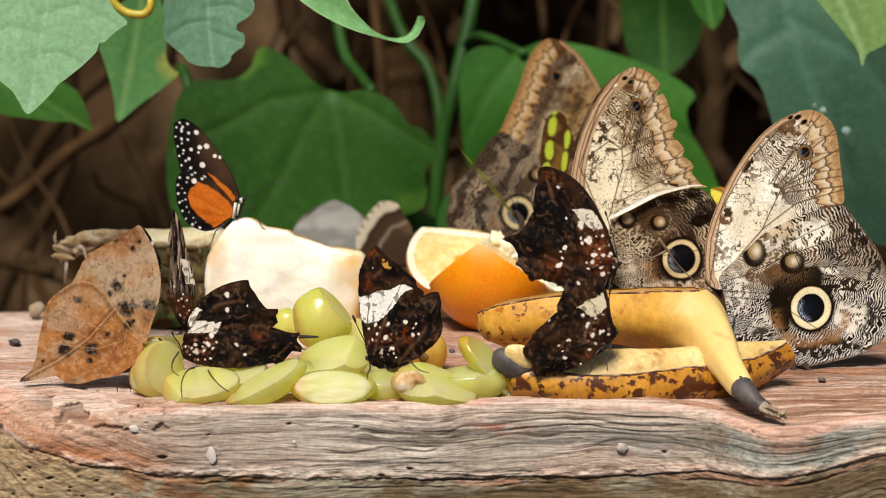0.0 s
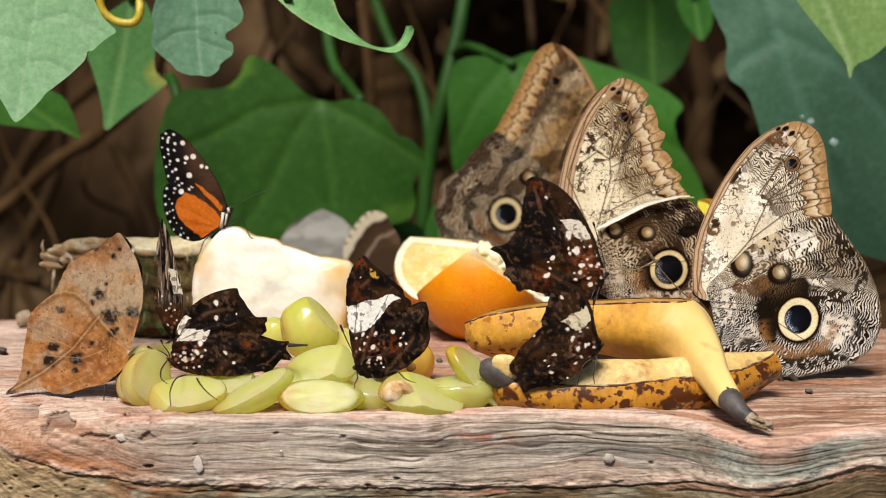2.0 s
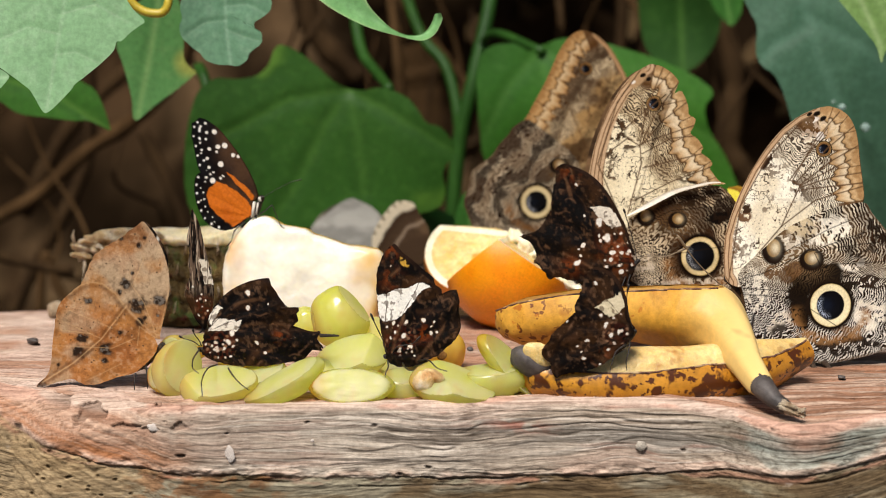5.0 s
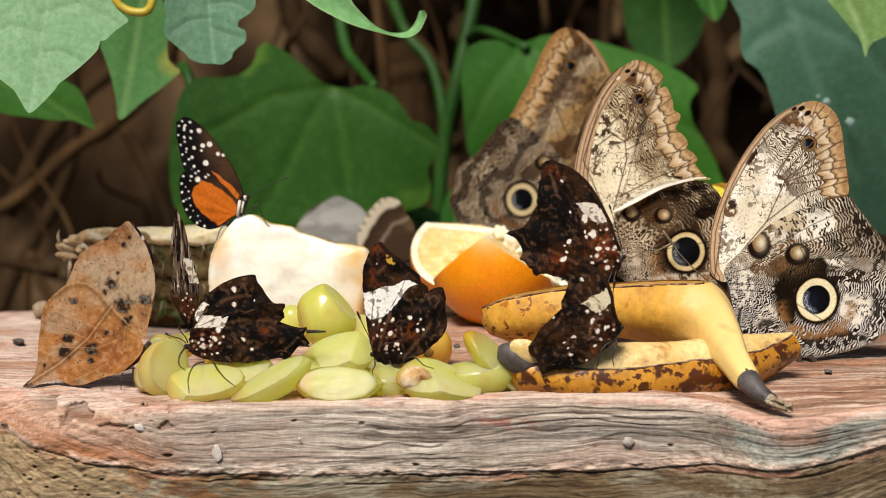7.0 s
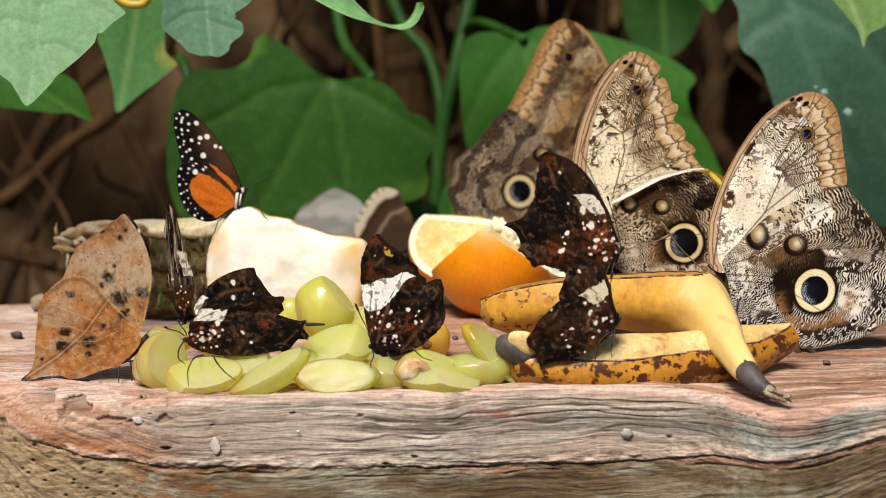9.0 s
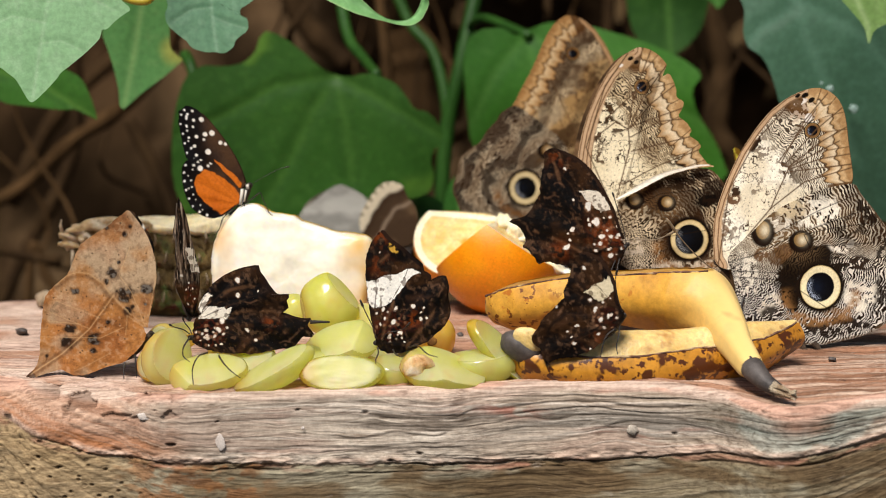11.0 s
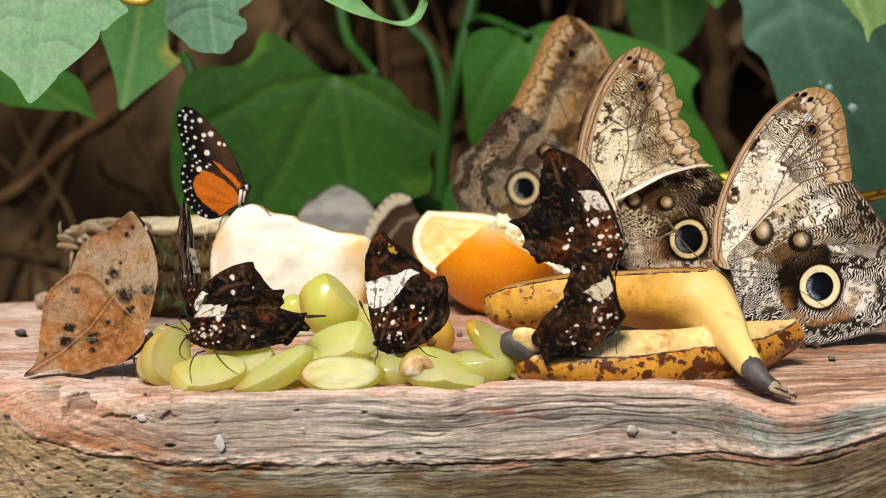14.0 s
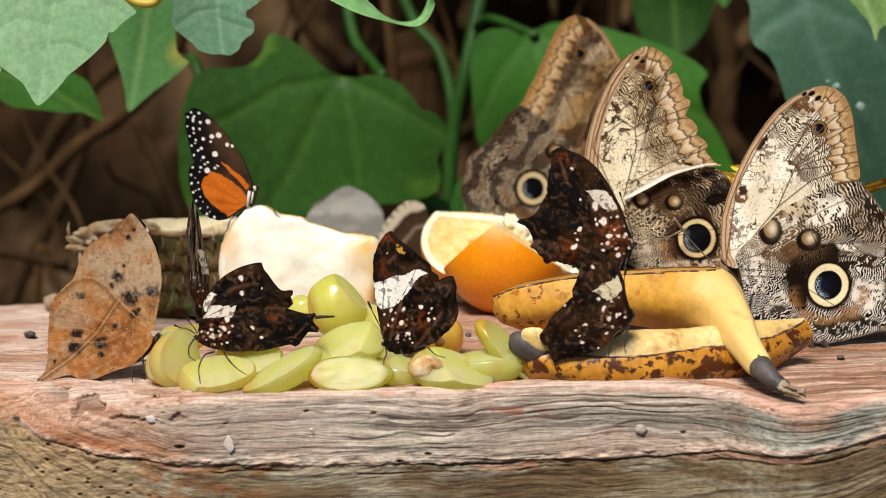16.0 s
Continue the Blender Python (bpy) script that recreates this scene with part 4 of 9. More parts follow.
grapes = [grape(*spec) for spec in (
    ((-33.2, 14.0, 18.0), (20.0, 16.4, 20.4), -14, [((0.86, -0.12, 0.46), 0.68), ((-0.97, -0.2, 0.1), 0.9)], grape_skin, 'plump green grape piece propped upright'),
    ((-45.6, 32.0, 14.0), (11.0, 9.0, 11.2), 0, [((0.2, 0.5, 0.8), 0.75)], grape_skin, 'small green grape behind others'),
    ((-28.6, -6.0, 8.1), (24.6, 15.6, 15.8), -20, [((0.05, -0.55, 0.84), 0.34), ((0.85, -0.45, 0.2), 0.6)], grape_skin, 'quartered green grape lying on other grapes'),
    ((-27.4, -33.0, 3.5), (25.6, 15.9, 11.0), 0, [((0, -0.93, 0.36), 0.42)], grape_skin, 'halved green grape lying on the board'),
    ((-47.5, -31.0, 4.5), (26.6, 15.8, 11.7), -27, [((-0.1, -0.3, 0.95), 0.28)], grape_skin, 'halved green grape tilted on the board'),
    ((-68.3, -27.0, 3.1), (25.0, 15.0, 12.6), -8, [((0.15, -0.6, 0.78), 0.30), ((-0.85, -0.45, 0.1), 0.72)], grape_blush, 'yellowish green grape cut open'),
    ((-80.8, -20.0, 6.9), (15.6, 13.8, 18.4), 24, [((0.5, -0.62, 0.5), 0.30)], grape_blush, 'yellowish green grape with an amber end'),
    ((-84.4, -10.0, 7.7), (11.0, 11.1, 16.5), 10, [((-0.2, -0.9, 0.3), 0.55)], grape_amber, 'amber grape piece on the board'),
    ((-55.8, -14.0, 4.0), (15.4, 12.3, 14.8), 0, [((-0.2, -0.5, 0.8), 0.35)], grape_skin, 'halved green grape lying on the board'),
    ((2.7, -33.0, 4.1), (26.5, 16.8, 14.3), 12, [((-0.6, -0.6, 0.52), 0.5), ((0.36, -0.45, 0.82), 0.34)], grape_skin, 'bitten green grape with a pale torn end'),
    ((0.0, 20.0, 5.9), (14.7, 12.3, 15.7), 20, [], grape_amber, 'amber grape with a brown stalk scar'),
    ((14.4, -26.0, 4.4), (21.1, 13.8, 12.5), 0, [((-0.1, -0.2, 1), 0.55)], grape_skin, 'green grape lying on the board'),
    ((21.3, -24.0, 8.1), (28.4, 15.9, 9.8), 41, [((0.45, -0.5, 0.75), 0.05)], grape_skin, 'thin slice of green grape leaning on a banana'),
    ((-12.3, -27.0, 3.0), (14.3, 10.8, 12.1), 0, [((0.2, -0.3, 0.9), 0.5)], grape_skin, 'green grape lying on the board'),
    ((-21.8, 12.0, 10.8), (12.6, 11.5, 15.9), 0, [((-0.3, -0.8, 0.4), 0.3)], grape_amber, 'amber grape piece beside a butterfly'),
    ((-82.0, 10.0, 9.8), (17.5, 11.6, 10.8), -10, [((0, -0.3, 0.9), 0.2)], grape_amber, 'pale yellow grape piece on the board'),
    ((-15.3, 10.0, 1.8), (14.1, 10.3, 11.3), 0, [((0, -0.4, 0.9), 0.4)], grape_skin, 'green grape lying on the board'),
    ((-38.9, -12.0, 4.0), (14.3, 11.1, 12.9), 0, [((0.3, -0.3, 0.9), 0.45)], grape_skin, 'green grape lying on the board'),
    ((-62.8, -4.0, 5.5), (15.6, 11.4, 12.2), 0, [((0.1, -0.4, 0.9), 0.5)], grape_skin, 'green grape lying on the board'),
    ((-5.7, -2.0, 1.5), (13.1, 9.5, 10.2), 0, [((0.1, -0.3, 0.9), 0.5)], grape_skin, 'green grape lying on the board'),
    ((-87.1, -16.0, 3.8), (8.0, 7.3, 10.0), 0, [((-0.3, -0.8, 0.3), 0.5)], grape_amber, 'small amber grape end on the board'),
)]
torn_flesh = plain_material("torn grape flesh", [(0.3, "c8843c"), (0.5, "ecc890"), (0.7, "fbf2e0")], 160, 0.3, 0.6, 0.001, sss=0.4)
for at, size in (((-5.6, -36.6, 5.8), (3.2, 1.5, 3.4)), ((-2.6, -36.2, 7.4), (3.2, 1.3, 1.7))):
    ob = part("torn_end", blob(at, size, (0, 30, 0), 20, 14, 0.22, at[2]), torn_flesh, grapes[9], "torn whitish and brown flesh")
    ob.matrix_parent_inverse = grapes[9].matrix_basis.inverted()


def cut_ball(radius, cuts, at, squash=(1, 1, 1), lump=0.015):
    """A ball cut by planes (point, direction); the second material fills the cuts."""
    bm = bmesh.new()
    bmesh.ops.create_uvsphere(bm, u_segments=64, v_segments=40, radius=radius / 1000)
    for v in bm.verts:
        v.co = Vector((v.co.x * squash[0], v.co.y * squash[1], v.co.z * squash[2])) * (1 + lump * noise.noise(v.co * 60))
    for co, no in cuts:
        g = bm.verts[:] + bm.edges[:] + bm.faces[:]
        r = bmesh.ops.bisect_plane(bm, geom=g, plane_co=Vector(co) / 1000, plane_no=no, clear_outer=True)
        rim = [e for e in r["geom_cut"] if isinstance(e, bmesh.types.BMEdge)]
        f = bmesh.ops.contextual_create(bm, geom=rim)["faces"]
        for q in f:
            q.material_index = 1
    flat = [f for f in bm.faces if f.material_index == 1]
    for q in flat:
        r = bmesh.ops.inset_region(bm, faces=[q], thickness=0.0026, depth=0.0)
        for b in r["faces"]:
            b.material_index = 2
        r2 = bmesh.ops.poke(bm, faces=[q])
        for b in r2["faces"]:
            b.material_index = 1
        es = {e for b in r2["faces"] for e in b.edges if e in r2["verts"][0].link_edges}
        r3 = bmesh.ops.subdivide_edges(bm, edges=list(es), cuts=7, use_grid_fill=True)
        no = q.normal if q.is_valid else Vector((0, 0, 1))
        for b in r3["geom_inner"]:
            if isinstance(b, bmesh.types.BMVert):
                b.co += Vector((0, -0.3, 1)) * 0.0016 * noise.noise(b.co * 190)
    for v in bm.verts:
        v.co += Vector(at) / 1000
    return bm


pith = plain_material("orange pith", [(0.3, "f4e2b0"), (0.7, "fff6dc")], 90, 0.5, 0.3, 0.0008, sss=0.4)


def orange_piece(at, radius, cuts, label):
    root = tagged(empty("orange_piece", pose(*(c / 1000 for c in at))), label, "orange")
    bm = cut_ball(radius, cuts, (0, 0, 0))
    for name, idx, m in (("peel", 0, peel_orange), ("pulp", 1, pulp_orange), ("pith", 2, pith)):
        b2 = bm.copy()
        bmesh.ops.delete(b2, geom=[f for f in b2.faces if f.material_index != idx], context="FACES")
        for f in b2.faces:
            f.material_index = 0
        ob = part(name, b2, m, root)
        if idx:
            ob.data.polygons.foreach_set("use_smooth", np.zeros(len(ob.data.polygons), dtype=bool))
    bm.free()
    return root


quarter = orange_piece((25.9, 118.0, 25.0), 25.6, [((-14.4, 0, 0.0), (-0.60, 0.15, 0.78)), ((11.7, 0, 0.2), (0.56, -0.05, 0.82)), ((0, 0, -24.0), (0, 0, -1))],
             "quarter of an orange with bright peel and pale pith")
for at, size in (((26.9, 112.0, 35.1), (3.2, 2.6, 2.8)), ((30.7, 110.0, 31.9), (3.6, 2.8, 3.4)), ((33.2, 110.0, 28.6), (2.6, 2.4, 2.6)), ((37.0, 110.0, 25.2), (2.2, 2.0, 1.6)), ((45.1, 104.0, 19.1), (4.6, 2.4, 1.5)), ((50.3, 104.0, 16.4), (3.6, 2.4, 1.5))):
    part("torn_pith", blob([a - b for a, b in zip(at, (25.9, 118.0, 25.0))], size, (0, 35, 0), 18, 12, 0.5, at[0]), pith, quarter)
orange_piece((11.4, 140.0, 24.2), 18.6, [((0, -5.0, 2.0), (-0.12, -0.80, 0.60)), ((0, 0, -16.5), (0, 0, -1)), ((0, 0, 12.0), (0.1, 0.1, 1))],
             "cut orange piece with its yellow pulp showing")


def chunk(name, pts, thick, front, rear, root, bulge=2.0, lump=1.2, seed=0, spacing=1.2):
    """A thick piece with the given outline: a slightly domed, uneven cut face, a rounded rim and a skin behind it."""
    p = outline(pts, spacing, 2, 0.02, seed)
    c = p.mean(0)
    n = len(p)
    ks = [(0.001, 0)] + [(k, 0) for k in np.linspace(0.06, 0.93, 26)] + [(0.965, 0.5), (0.99, 1.4), (1.0, 3.0)]
    rows = []
    for k, b in ks:
        q = c + k * (p - c)
        y = -bulge * (1 - k * k) + b + lump * (fbm(q[:, 0] * 0.09, q[:, 1] * 0.14, seed, 4) - 0.5) * 2
        rows.append(np.stack([q[:, 0], y, q[:, 1]], 1))
    for k in np.linspace(0, 1, 14)[1:]:
        w = math.sqrt(max(0.0, 1 - k * k)) * 0.75 + 0.25
        q = c + (p - c) * (w if k < 1 else 0.02)
        rows.append(np.stack([q[:, 0], np.full(n, 3 + (thick - 3) * k), q[:, 1]], 1))
    co = np.stack([np.vstack([r, r[:1]]) for r in rows], 0) / 1000
    split = len(ks)
    a = grid_mesh(name, co[:split], np.ones(co[:split].shape), front, root, "pale juicy cut face")
    b = grid_mesh("rind", co[split - 1:], np.ones(co[split - 1:].shape), rear, root)
    return a, b


melon = tagged(empty("melon_piece", pose(-0.0481, 0.064, 0.0088)), "pale cut piece of melon with a golden rind", "melon")
chunk("flesh", [(-28.8, 10.9), (-29.1, 16.2), (-28.4, 22.1), (-27.3, 26.1), (-24.7, 30.7), (-20.4, 35.3), (-18, 37.3), (-14.8, 38), (-11.5, 37.3), (-8.3, 34.8), (-3, 34), (0.9, 33.3), (2.8, 31.5), (8.1, 30), (14.6, 27.5), (21.1, 27), (27, 25.8), (28.3, 20.8), (27, 13.6), (25.7, 5.6), (24.3, -3.6), (21, -8.3), (-5.3, -9), (-24.4, -8.3), (-28.3, 0.3)], 34, melon_flesh, melon_rind, melon, 3.0, 0.7, 4)
pineapple = tagged(empty("pineapple_piece", pose(-0.1096, 0.118, 0.0014)), "slab of pineapple with rough brown-green rind", "pineapple")
chunk("rind", [(-26.6, 20.4), (-27.9, 29.6), (-27.1, 32.5), (-22.1, 33.9), (-14.3, 35.3), (-8, 36), (1.9, 34.6), (11.8, 35), (23.2, 35.3), (30.2, 35.3), (32.2, 20.4), (31.3, 1.1), (11.3, -1.8), (-17.1, -1.8), (-26.2, 3.9)], 36, rind_bark, rind_bark, pineapple, 2.0, 4.0, 9)
chunk("flesh", [(-7.6, 34.9), (-1.2, 35.7), (6.9, 35.1), (15.4, 36), (26.4, 36.6), (34.5, 36.2), (34.8, 29.8), (28, 28.5), (17.4, 29.4), (8.9, 28.1), (0.4, 29.8), (-5.9, 31.1)], 30, pine_flesh, pine_flesh, pineapple, 6.5, 2.6, 10, 0.8)
torn_pine = plain_material("torn pineapple flesh", [(0.3, "9a6c40"), (0.5, "d4b486"), (0.7, "f0e0c6")], 220, 0.5, 0.9, 0.002, sss=0.3)
for k, (at, r) in enumerate([((-23.7, -5, 30.3), 3.4), ((-19.5, -7, 32.6), 3.8), ((-14.7, -8, 33.9), 4.2), ((-9.6, -8, 34.8), 4.0), ((-4.6, -8, 34.8), 4.2), ((-0.1, -7, 34.2), 3.8), ((-16.9, -8, 29.7), 3.0), ((-25.2, -5, 26.9), 2.6)]):
    part("torn_flesh", blob(at, (r * 1.5, r * 0.8, r * 0.6), (0, 8 * math.sin(k * 3), 0), 24, 16, 0.4, k * 2.3), torn_pine, pineapple)
eye_rind = plain_material("pineapple eye", [(0.3, "4a3a18"), (0.5, "7c6430"), (0.7, "a88a4e")], 160, 0.6, 0.9, 0.002, spots=[("55702c", 90, 0.56, 0.08), ("6a2c14", 120, 0.6, 0.06)])
for k, at in enumerate([(0.0, -3, 27.4), (6.5, -3, 27.3), (13.3, -3, 28.2), (18.6, -3, 26.9), (25.4, -3, 28.0), (33.0, -3, 27.6), (4.1, -3, 20.3), (10.1, -3, 20.9), (16.4, -3, 19.6), (22.6, -3, 19.9), (29.2, -3, 21.0), (35.7, -3, 20.1), (-0.1, -3, 13.8), (7.2, -3, 13.1), (13.3, -3, 12.4), (19.6, -3, 12.3), (25.5, -3, 12.5), (31.9, -3, 12.3), (3.9, -3, 6.4), (9.0, -3, 6.2), (16.8, -3, 5.9), (22.6, -3, 6.1), (28.8, -3, 6.0), (34.9, -3, 5.6)]):
    part("eye", blob(at, (4.6, 1.6, 4.0), (0, 45 + 23 * math.sin(k * 5.1), 0), 18, 12, 0.6, k * 3.7), eye_rind, pineapple)
    part("scale", tube([(at[0], at[1] - 2.2, at[2] - 0.6), (at[0] + 0.6, at[1] - 4.2, at[2] + 1.0), (at[0] + 0.3 * (k % 4), at[1] - 4.8, at[2] + 3.4)], [1.0, 0.6, 0.15], 6, flat=0.5), dry_tip, pineapple)
for pts in ([(-135.7, 115, 26.4), (-136.9, 112, 31.7), (-137.5, 110, 35.7), (-137.4, 112, 37.7)], [(-132, 115, 32.7), (-127.6, 110, 35.7), (-123.1, 108, 37.6), (-119.3, 108, 36.8)], [(-130.3, 115, 28.5), (-128.2, 108, 32.1), (-126.2, 106, 31.5), (-124.6, 104, 27.1)], [(-135.1, 118, 30.3), (-133.7, 112, 24.5), (-134.6, 112, 18.2)]):
    q = spline(pts, 6)
    ob = part('bract', tube(q, list(np.linspace(1.3, 0.3, len(q))), 8, flat=0.5), dry_tip, pineapple, 'dry pale bract')
    ob.matrix_parent_inverse = pineapple.matrix_basis.inverted()


peel_edge = plain_material("dried peel edge", [(0.35, "3a2418"), (0.5, "7a5240"), (0.65, "d8b888")], 220, 0.7, 0.6, 0.001)
soft_flesh = plain_material("soft banana flesh", [(0.3, "dcb05c"), (0.7, "f6dc9c")], 60, 0.35, 0.4, 0.001, sss=0.35, spots=[("9a5f22", 90, 0.62, 0.1)])


def banana(root_label, path, radii, rim, skin, flesh, flat=True, swell=1.0):
    """A banana opened above a rim: skin below it, flesh above, and the dried edge of the peel between."""
    root = tagged(empty("banana", pose(0, 0, 0)), root_label, "banana")
    q = np.array(spline(path, 14))
    r = np.interp(np.linspace(0, len(radii) - 1, len(q)), range(len(radii)), radii)
    z = np.interp(np.linspace(0, len(rim) - 1, len(q)), range(len(rim)), rim)
    seg = 72
    outer = []
    run = np.gradient(q, axis=0)
    run = run / np.linalg.norm(run, axis=1)[:, None]
    ease = np.hanning(65) / np.hanning(65).sum()
    run = np.stack([np.convolve(np.pad(run[:, a], 32, mode="edge"), ease, "valid") for a in range(3)], 1)
    for i in range(len(q)):
        d = run[i] / np.linalg.norm(run[i])
        b = np.array((0, 1.0, 0)) - d * d[1]
        b = b / np.linalg.norm(b)
        a = np.cross(b, d)
        w = np.linspace(0, 2 * math.pi, seg + 1)
        rr = r[i] * (1 + 0.035 * np.cos(5 * w + 0.6) + 0.02 * math.sin(i * 0.21))
        outer.append(q[i] + (np.cos(w) * rr)[:, None] * a + (np.sin(w) * rr)[:, None] * b)
    co = np.stack(outer)
    cut = z + 0.35 * (fbm(np.arange(len(q)) * 0.25, np.zeros(len(q)), 7, 3) - 0.5)
    over = co[..., 2] > cut[:, None]
    skin_co = co.copy()
    skin_co[..., 2] = np.minimum(co[..., 2], cut[:, None])
    inner = q[:, None, :] + (co - q[:, None, :]) * np.array((0.97, 0.93, swell))
    if flat:
        inner[..., 2] = np.minimum(inner[..., 2], cut[:, None] - 0.3 + 0.8 * (fbm(co[..., 0] * 0.2, co[..., 1] * 0.4, 9, 3) - 0.5))
    for keep, arr, name, m in ((False, skin_co, "peel", skin), (True, inner, "flesh", flesh)):
        bm = bmesh.new()
        vs = [[bm.verts.new(p / 1000) for p in row[:-1]] for row in arr]
        for i in range(len(vs) - 1):
            for k in range(seg):
                j = (k + 1) % seg
                flags = (over[i, k], over[i + 1, k], over[i + 1, j], over[i, j])
                if (keep and any(flags)) or (not keep and not all(flags)):
                    bm.faces.new((vs[i][k], vs[i + 1][k], vs[i + 1][j], vs[i][j]))
        if not keep:
            for row in (vs[0], vs[-1]):
                if all(v.link_faces for v in row):
                    bm.faces.new(row)
        bmesh.ops.remove_doubles(bm, verts=bm.verts, dist=1e-6)
        bmesh.ops.delete(bm, geom=[v for v in bm.verts if not v.link_faces], context="VERTS")
        bmesh.ops.recalc_face_normals(bm, faces=bm.faces)
        part(name, bm, m, root)
    # the front edge of the peel
    lip = []
    for i in range(len(q)):
        front = np.where(over[i, :-1] & (co[i, :-1, 1] < q[i, 1]))[0]
        if len(front):
            k = front[np.argmin(co[i, front, 1])]
            lip.append((co[i, k, 0], co[i, k, 1] - 0.1, cut[i]))
    if len(lip) > 4:
        part("peel_edge", tube(lip, [0.2 + 0.25 * fbm(np.array([k * 0.5]), np.zeros(1), 3, 3)[0] for k in range(len(lip))], 8), peel_edge, root, "dried brown peel edge")
    return root


upper = banana("yellow banana with its upper side eaten open and a bent stalk", [(19.4, 22, 12.2), (22.3, 21, 14.9), (28.7, 20, 17.6), (41.4, 17, 19.9), (57.3, 11, 21.8), (71.1, 5, 21.6), (79.1, 0, 21.2), (84.4, -5, 20.1), (87.7, -11, 17.0), (89.7, -19, 13.1), (91.6, -28, 9.3), (93.4, -37, 5.9), (94.1, -40, 4.9)], [3.2, 7.6, 10.2, 10.8, 10.4, 11.4, 12.0, 10.6, 8.4, 6.6, 5.0, 4.1, 3.8], [17.8, 20.0, 23.0, 25.8, 27.6, 28.9, 29.7, 30.2, 30.7, 35.0, 35.0, 35.0, 35.0], banana_peel, banana_flesh)
part("stalk", tube(spline([(93.8, -39, 5.4), (94.8, -42, 4.1), (97.0, -46, 1.8), (99.9, -49, -0.0)], 6), list(np.interp(np.linspace(0, 3, 19), range(4), [3.7, 3.4, 2.6, 2.1])), 14), bruise, upper, "blackened banana stalk")
for pts in ([(98.1, -48.4, 1.6), (100.3, -50.4, 1.2), (105.3, -50.7, -2.1)], [(98.0, -48.9, 0.9), (100.2, -51.1, 1.2), (105.3, -50.6, -2.2)], [(99.3, -48.8, 1.5), (101.6, -48.6, -1.1), (105.0, -51.2, 0.1)], [(98.9, -49.3, 1.0), (101.3, -48.3, 0.7), (104.8, -52.1, -1.1)], [(100.0, -46.5, 0.4), (101.7, -50.3, -0.2), (103.9, -52.5, -0.7)], [(98.0, -49.8, 0.5), (100.0, -50.9, -0.4), (103.8, -52.0, -0.9)], [(99.8, -48.3, 1.5), (100.3, -50.9, -0.4), (103.2, -52.0, -1.7)], [(98.6, -49.6, 0.3), (100.4, -48.9, 0.4), (104.0, -52.0, -0.2)], [(97.7, -49.8, 1.2), (101.8, -48.2, -1.7), (104.3, -52.9, -2.2)], [(98.5, -46.9, -0.4), (101.0, -49.5, -1.6), (104.6, -52.4, -0.3)], [(98.5, -48.5, 1.6), (101.6, -52.0, 0.7), (102.4, -50.6, -0.2)], [(98.2, -49.6, 1.5), (101.8, -51.2, 0.3), (102.1, -52.5, 0.4)], [(98.8, -49.8, 1.8), (101.4, -48.0, 0.2), (102.7, -50.7, -1.3)]):
    part("fibre", tube(spline(pts, 4), list(np.linspace(1.0, 0.35, 9)), 6), dry_tip, upper)
lower = banana("very ripe brown-spotted banana opened along its top", [(24.2, -24, 9.7), (30.5, -25, 6.4), (45.6, -24, 4.1), (63, -22, 3.4), (82.5, -18, 4.5), (99, -12, 6.7), (113.6, -4, 9.7)], [3.5, 7.5, 9.8, 10.4, 9.8, 8.0, 4.5], [12.4, 9.2, 7.3, 7.7, 9.3, 10.4, 13.7], banana_ripe, soft_flesh, False, 1.04)
part("blossom_end", blob((27.6, -28.0, 10.6), (7.2, 5.0, 4.9), (0, 14, 0), lump=0.2), bruise, lower, "blackened blossom end")
part("torn_tip", blob((29.2, -32, 13.0), (5.6, 1.3, 3.3), (0, 24, 0), lump=0.06), soft_flesh, lower, "pale torn flesh at the tip")


# ---- butterflies ----
def camber(base, amount, seed):
    """Wings bow a little and ripple between the veins."""
    def relief(u, v):
        d = np.hypot(u - base[0], v - base[1])
        w = np.arctan2(v - base[1], u - base[0])
        return amount * np.sin(d * 0.035) + 0.18 * np.sin(w * 17) * np.clip(d / 30, 0, 1) + 0.5 * (fbm(u * 0.06, v * 0.06, seed, 3) - 0.5)
    return relief


def eye_spot(c, u, v, at, ring, pupil, tone="efe0ae", halo=1.5, squash=1.0, glints=0):
    """An eye spot: dark halo, cream ring, black pupil with pale scales on one side."""
    d = np.hypot((u - at[0]) / squash, v - at[1]) + 0.25 * (fbm(u * 0.5, v * 0.5, 77, 3) - 0.5)
    c = blend(c, rgb("1e130b"), step(ring * halo, ring * 1.08, d))
    c = blend(c, rgb("100b08"), step(ring * 1.1, ring * 1.03, d))
    c = blend(c, rgb(tone), step(ring, ring * 0.96, d))
    c = blend(c, rgb("c9a868"), step(ring * 0.9, ring * 1.0, d) * step(ring * 1.02, ring * 0.97, d) * 0.6)
    c = blend(c, rgb("0b0a0c"), step(pupil * 1.05, pupil * 0.97, d))
    if glints:
        w = np.arctan2(v - at[1], u - at[0])
        arc = np.exp(-((d - 0.78 * pupil) / (0.16 * pupil)) ** 2) * step(0.2, 0.9, -np.cos(w - 0.4))
        k, own = cells(u * 2.6, v * 2.6, 5)
        c = blend(c, rgb("c8d4ea"), arc * step(0.45, 0.25, k) * glints)
        c = blend(c, rgb("1a2336"), np.exp(-(np.hypot(u - at[0] + 0.3 * pupil, v - at[1]) / (0.5 * pupil)) ** 2) * 0.4)
    return c


def vein_lines(c, u, v, lines, tone, width=0.22, strength=0.85):
    for line in lines:
        d, s = along(u, v, line)
        c = blend(c, rgb(tone), np.exp(-(d / width) ** 2) * strength)
    return c


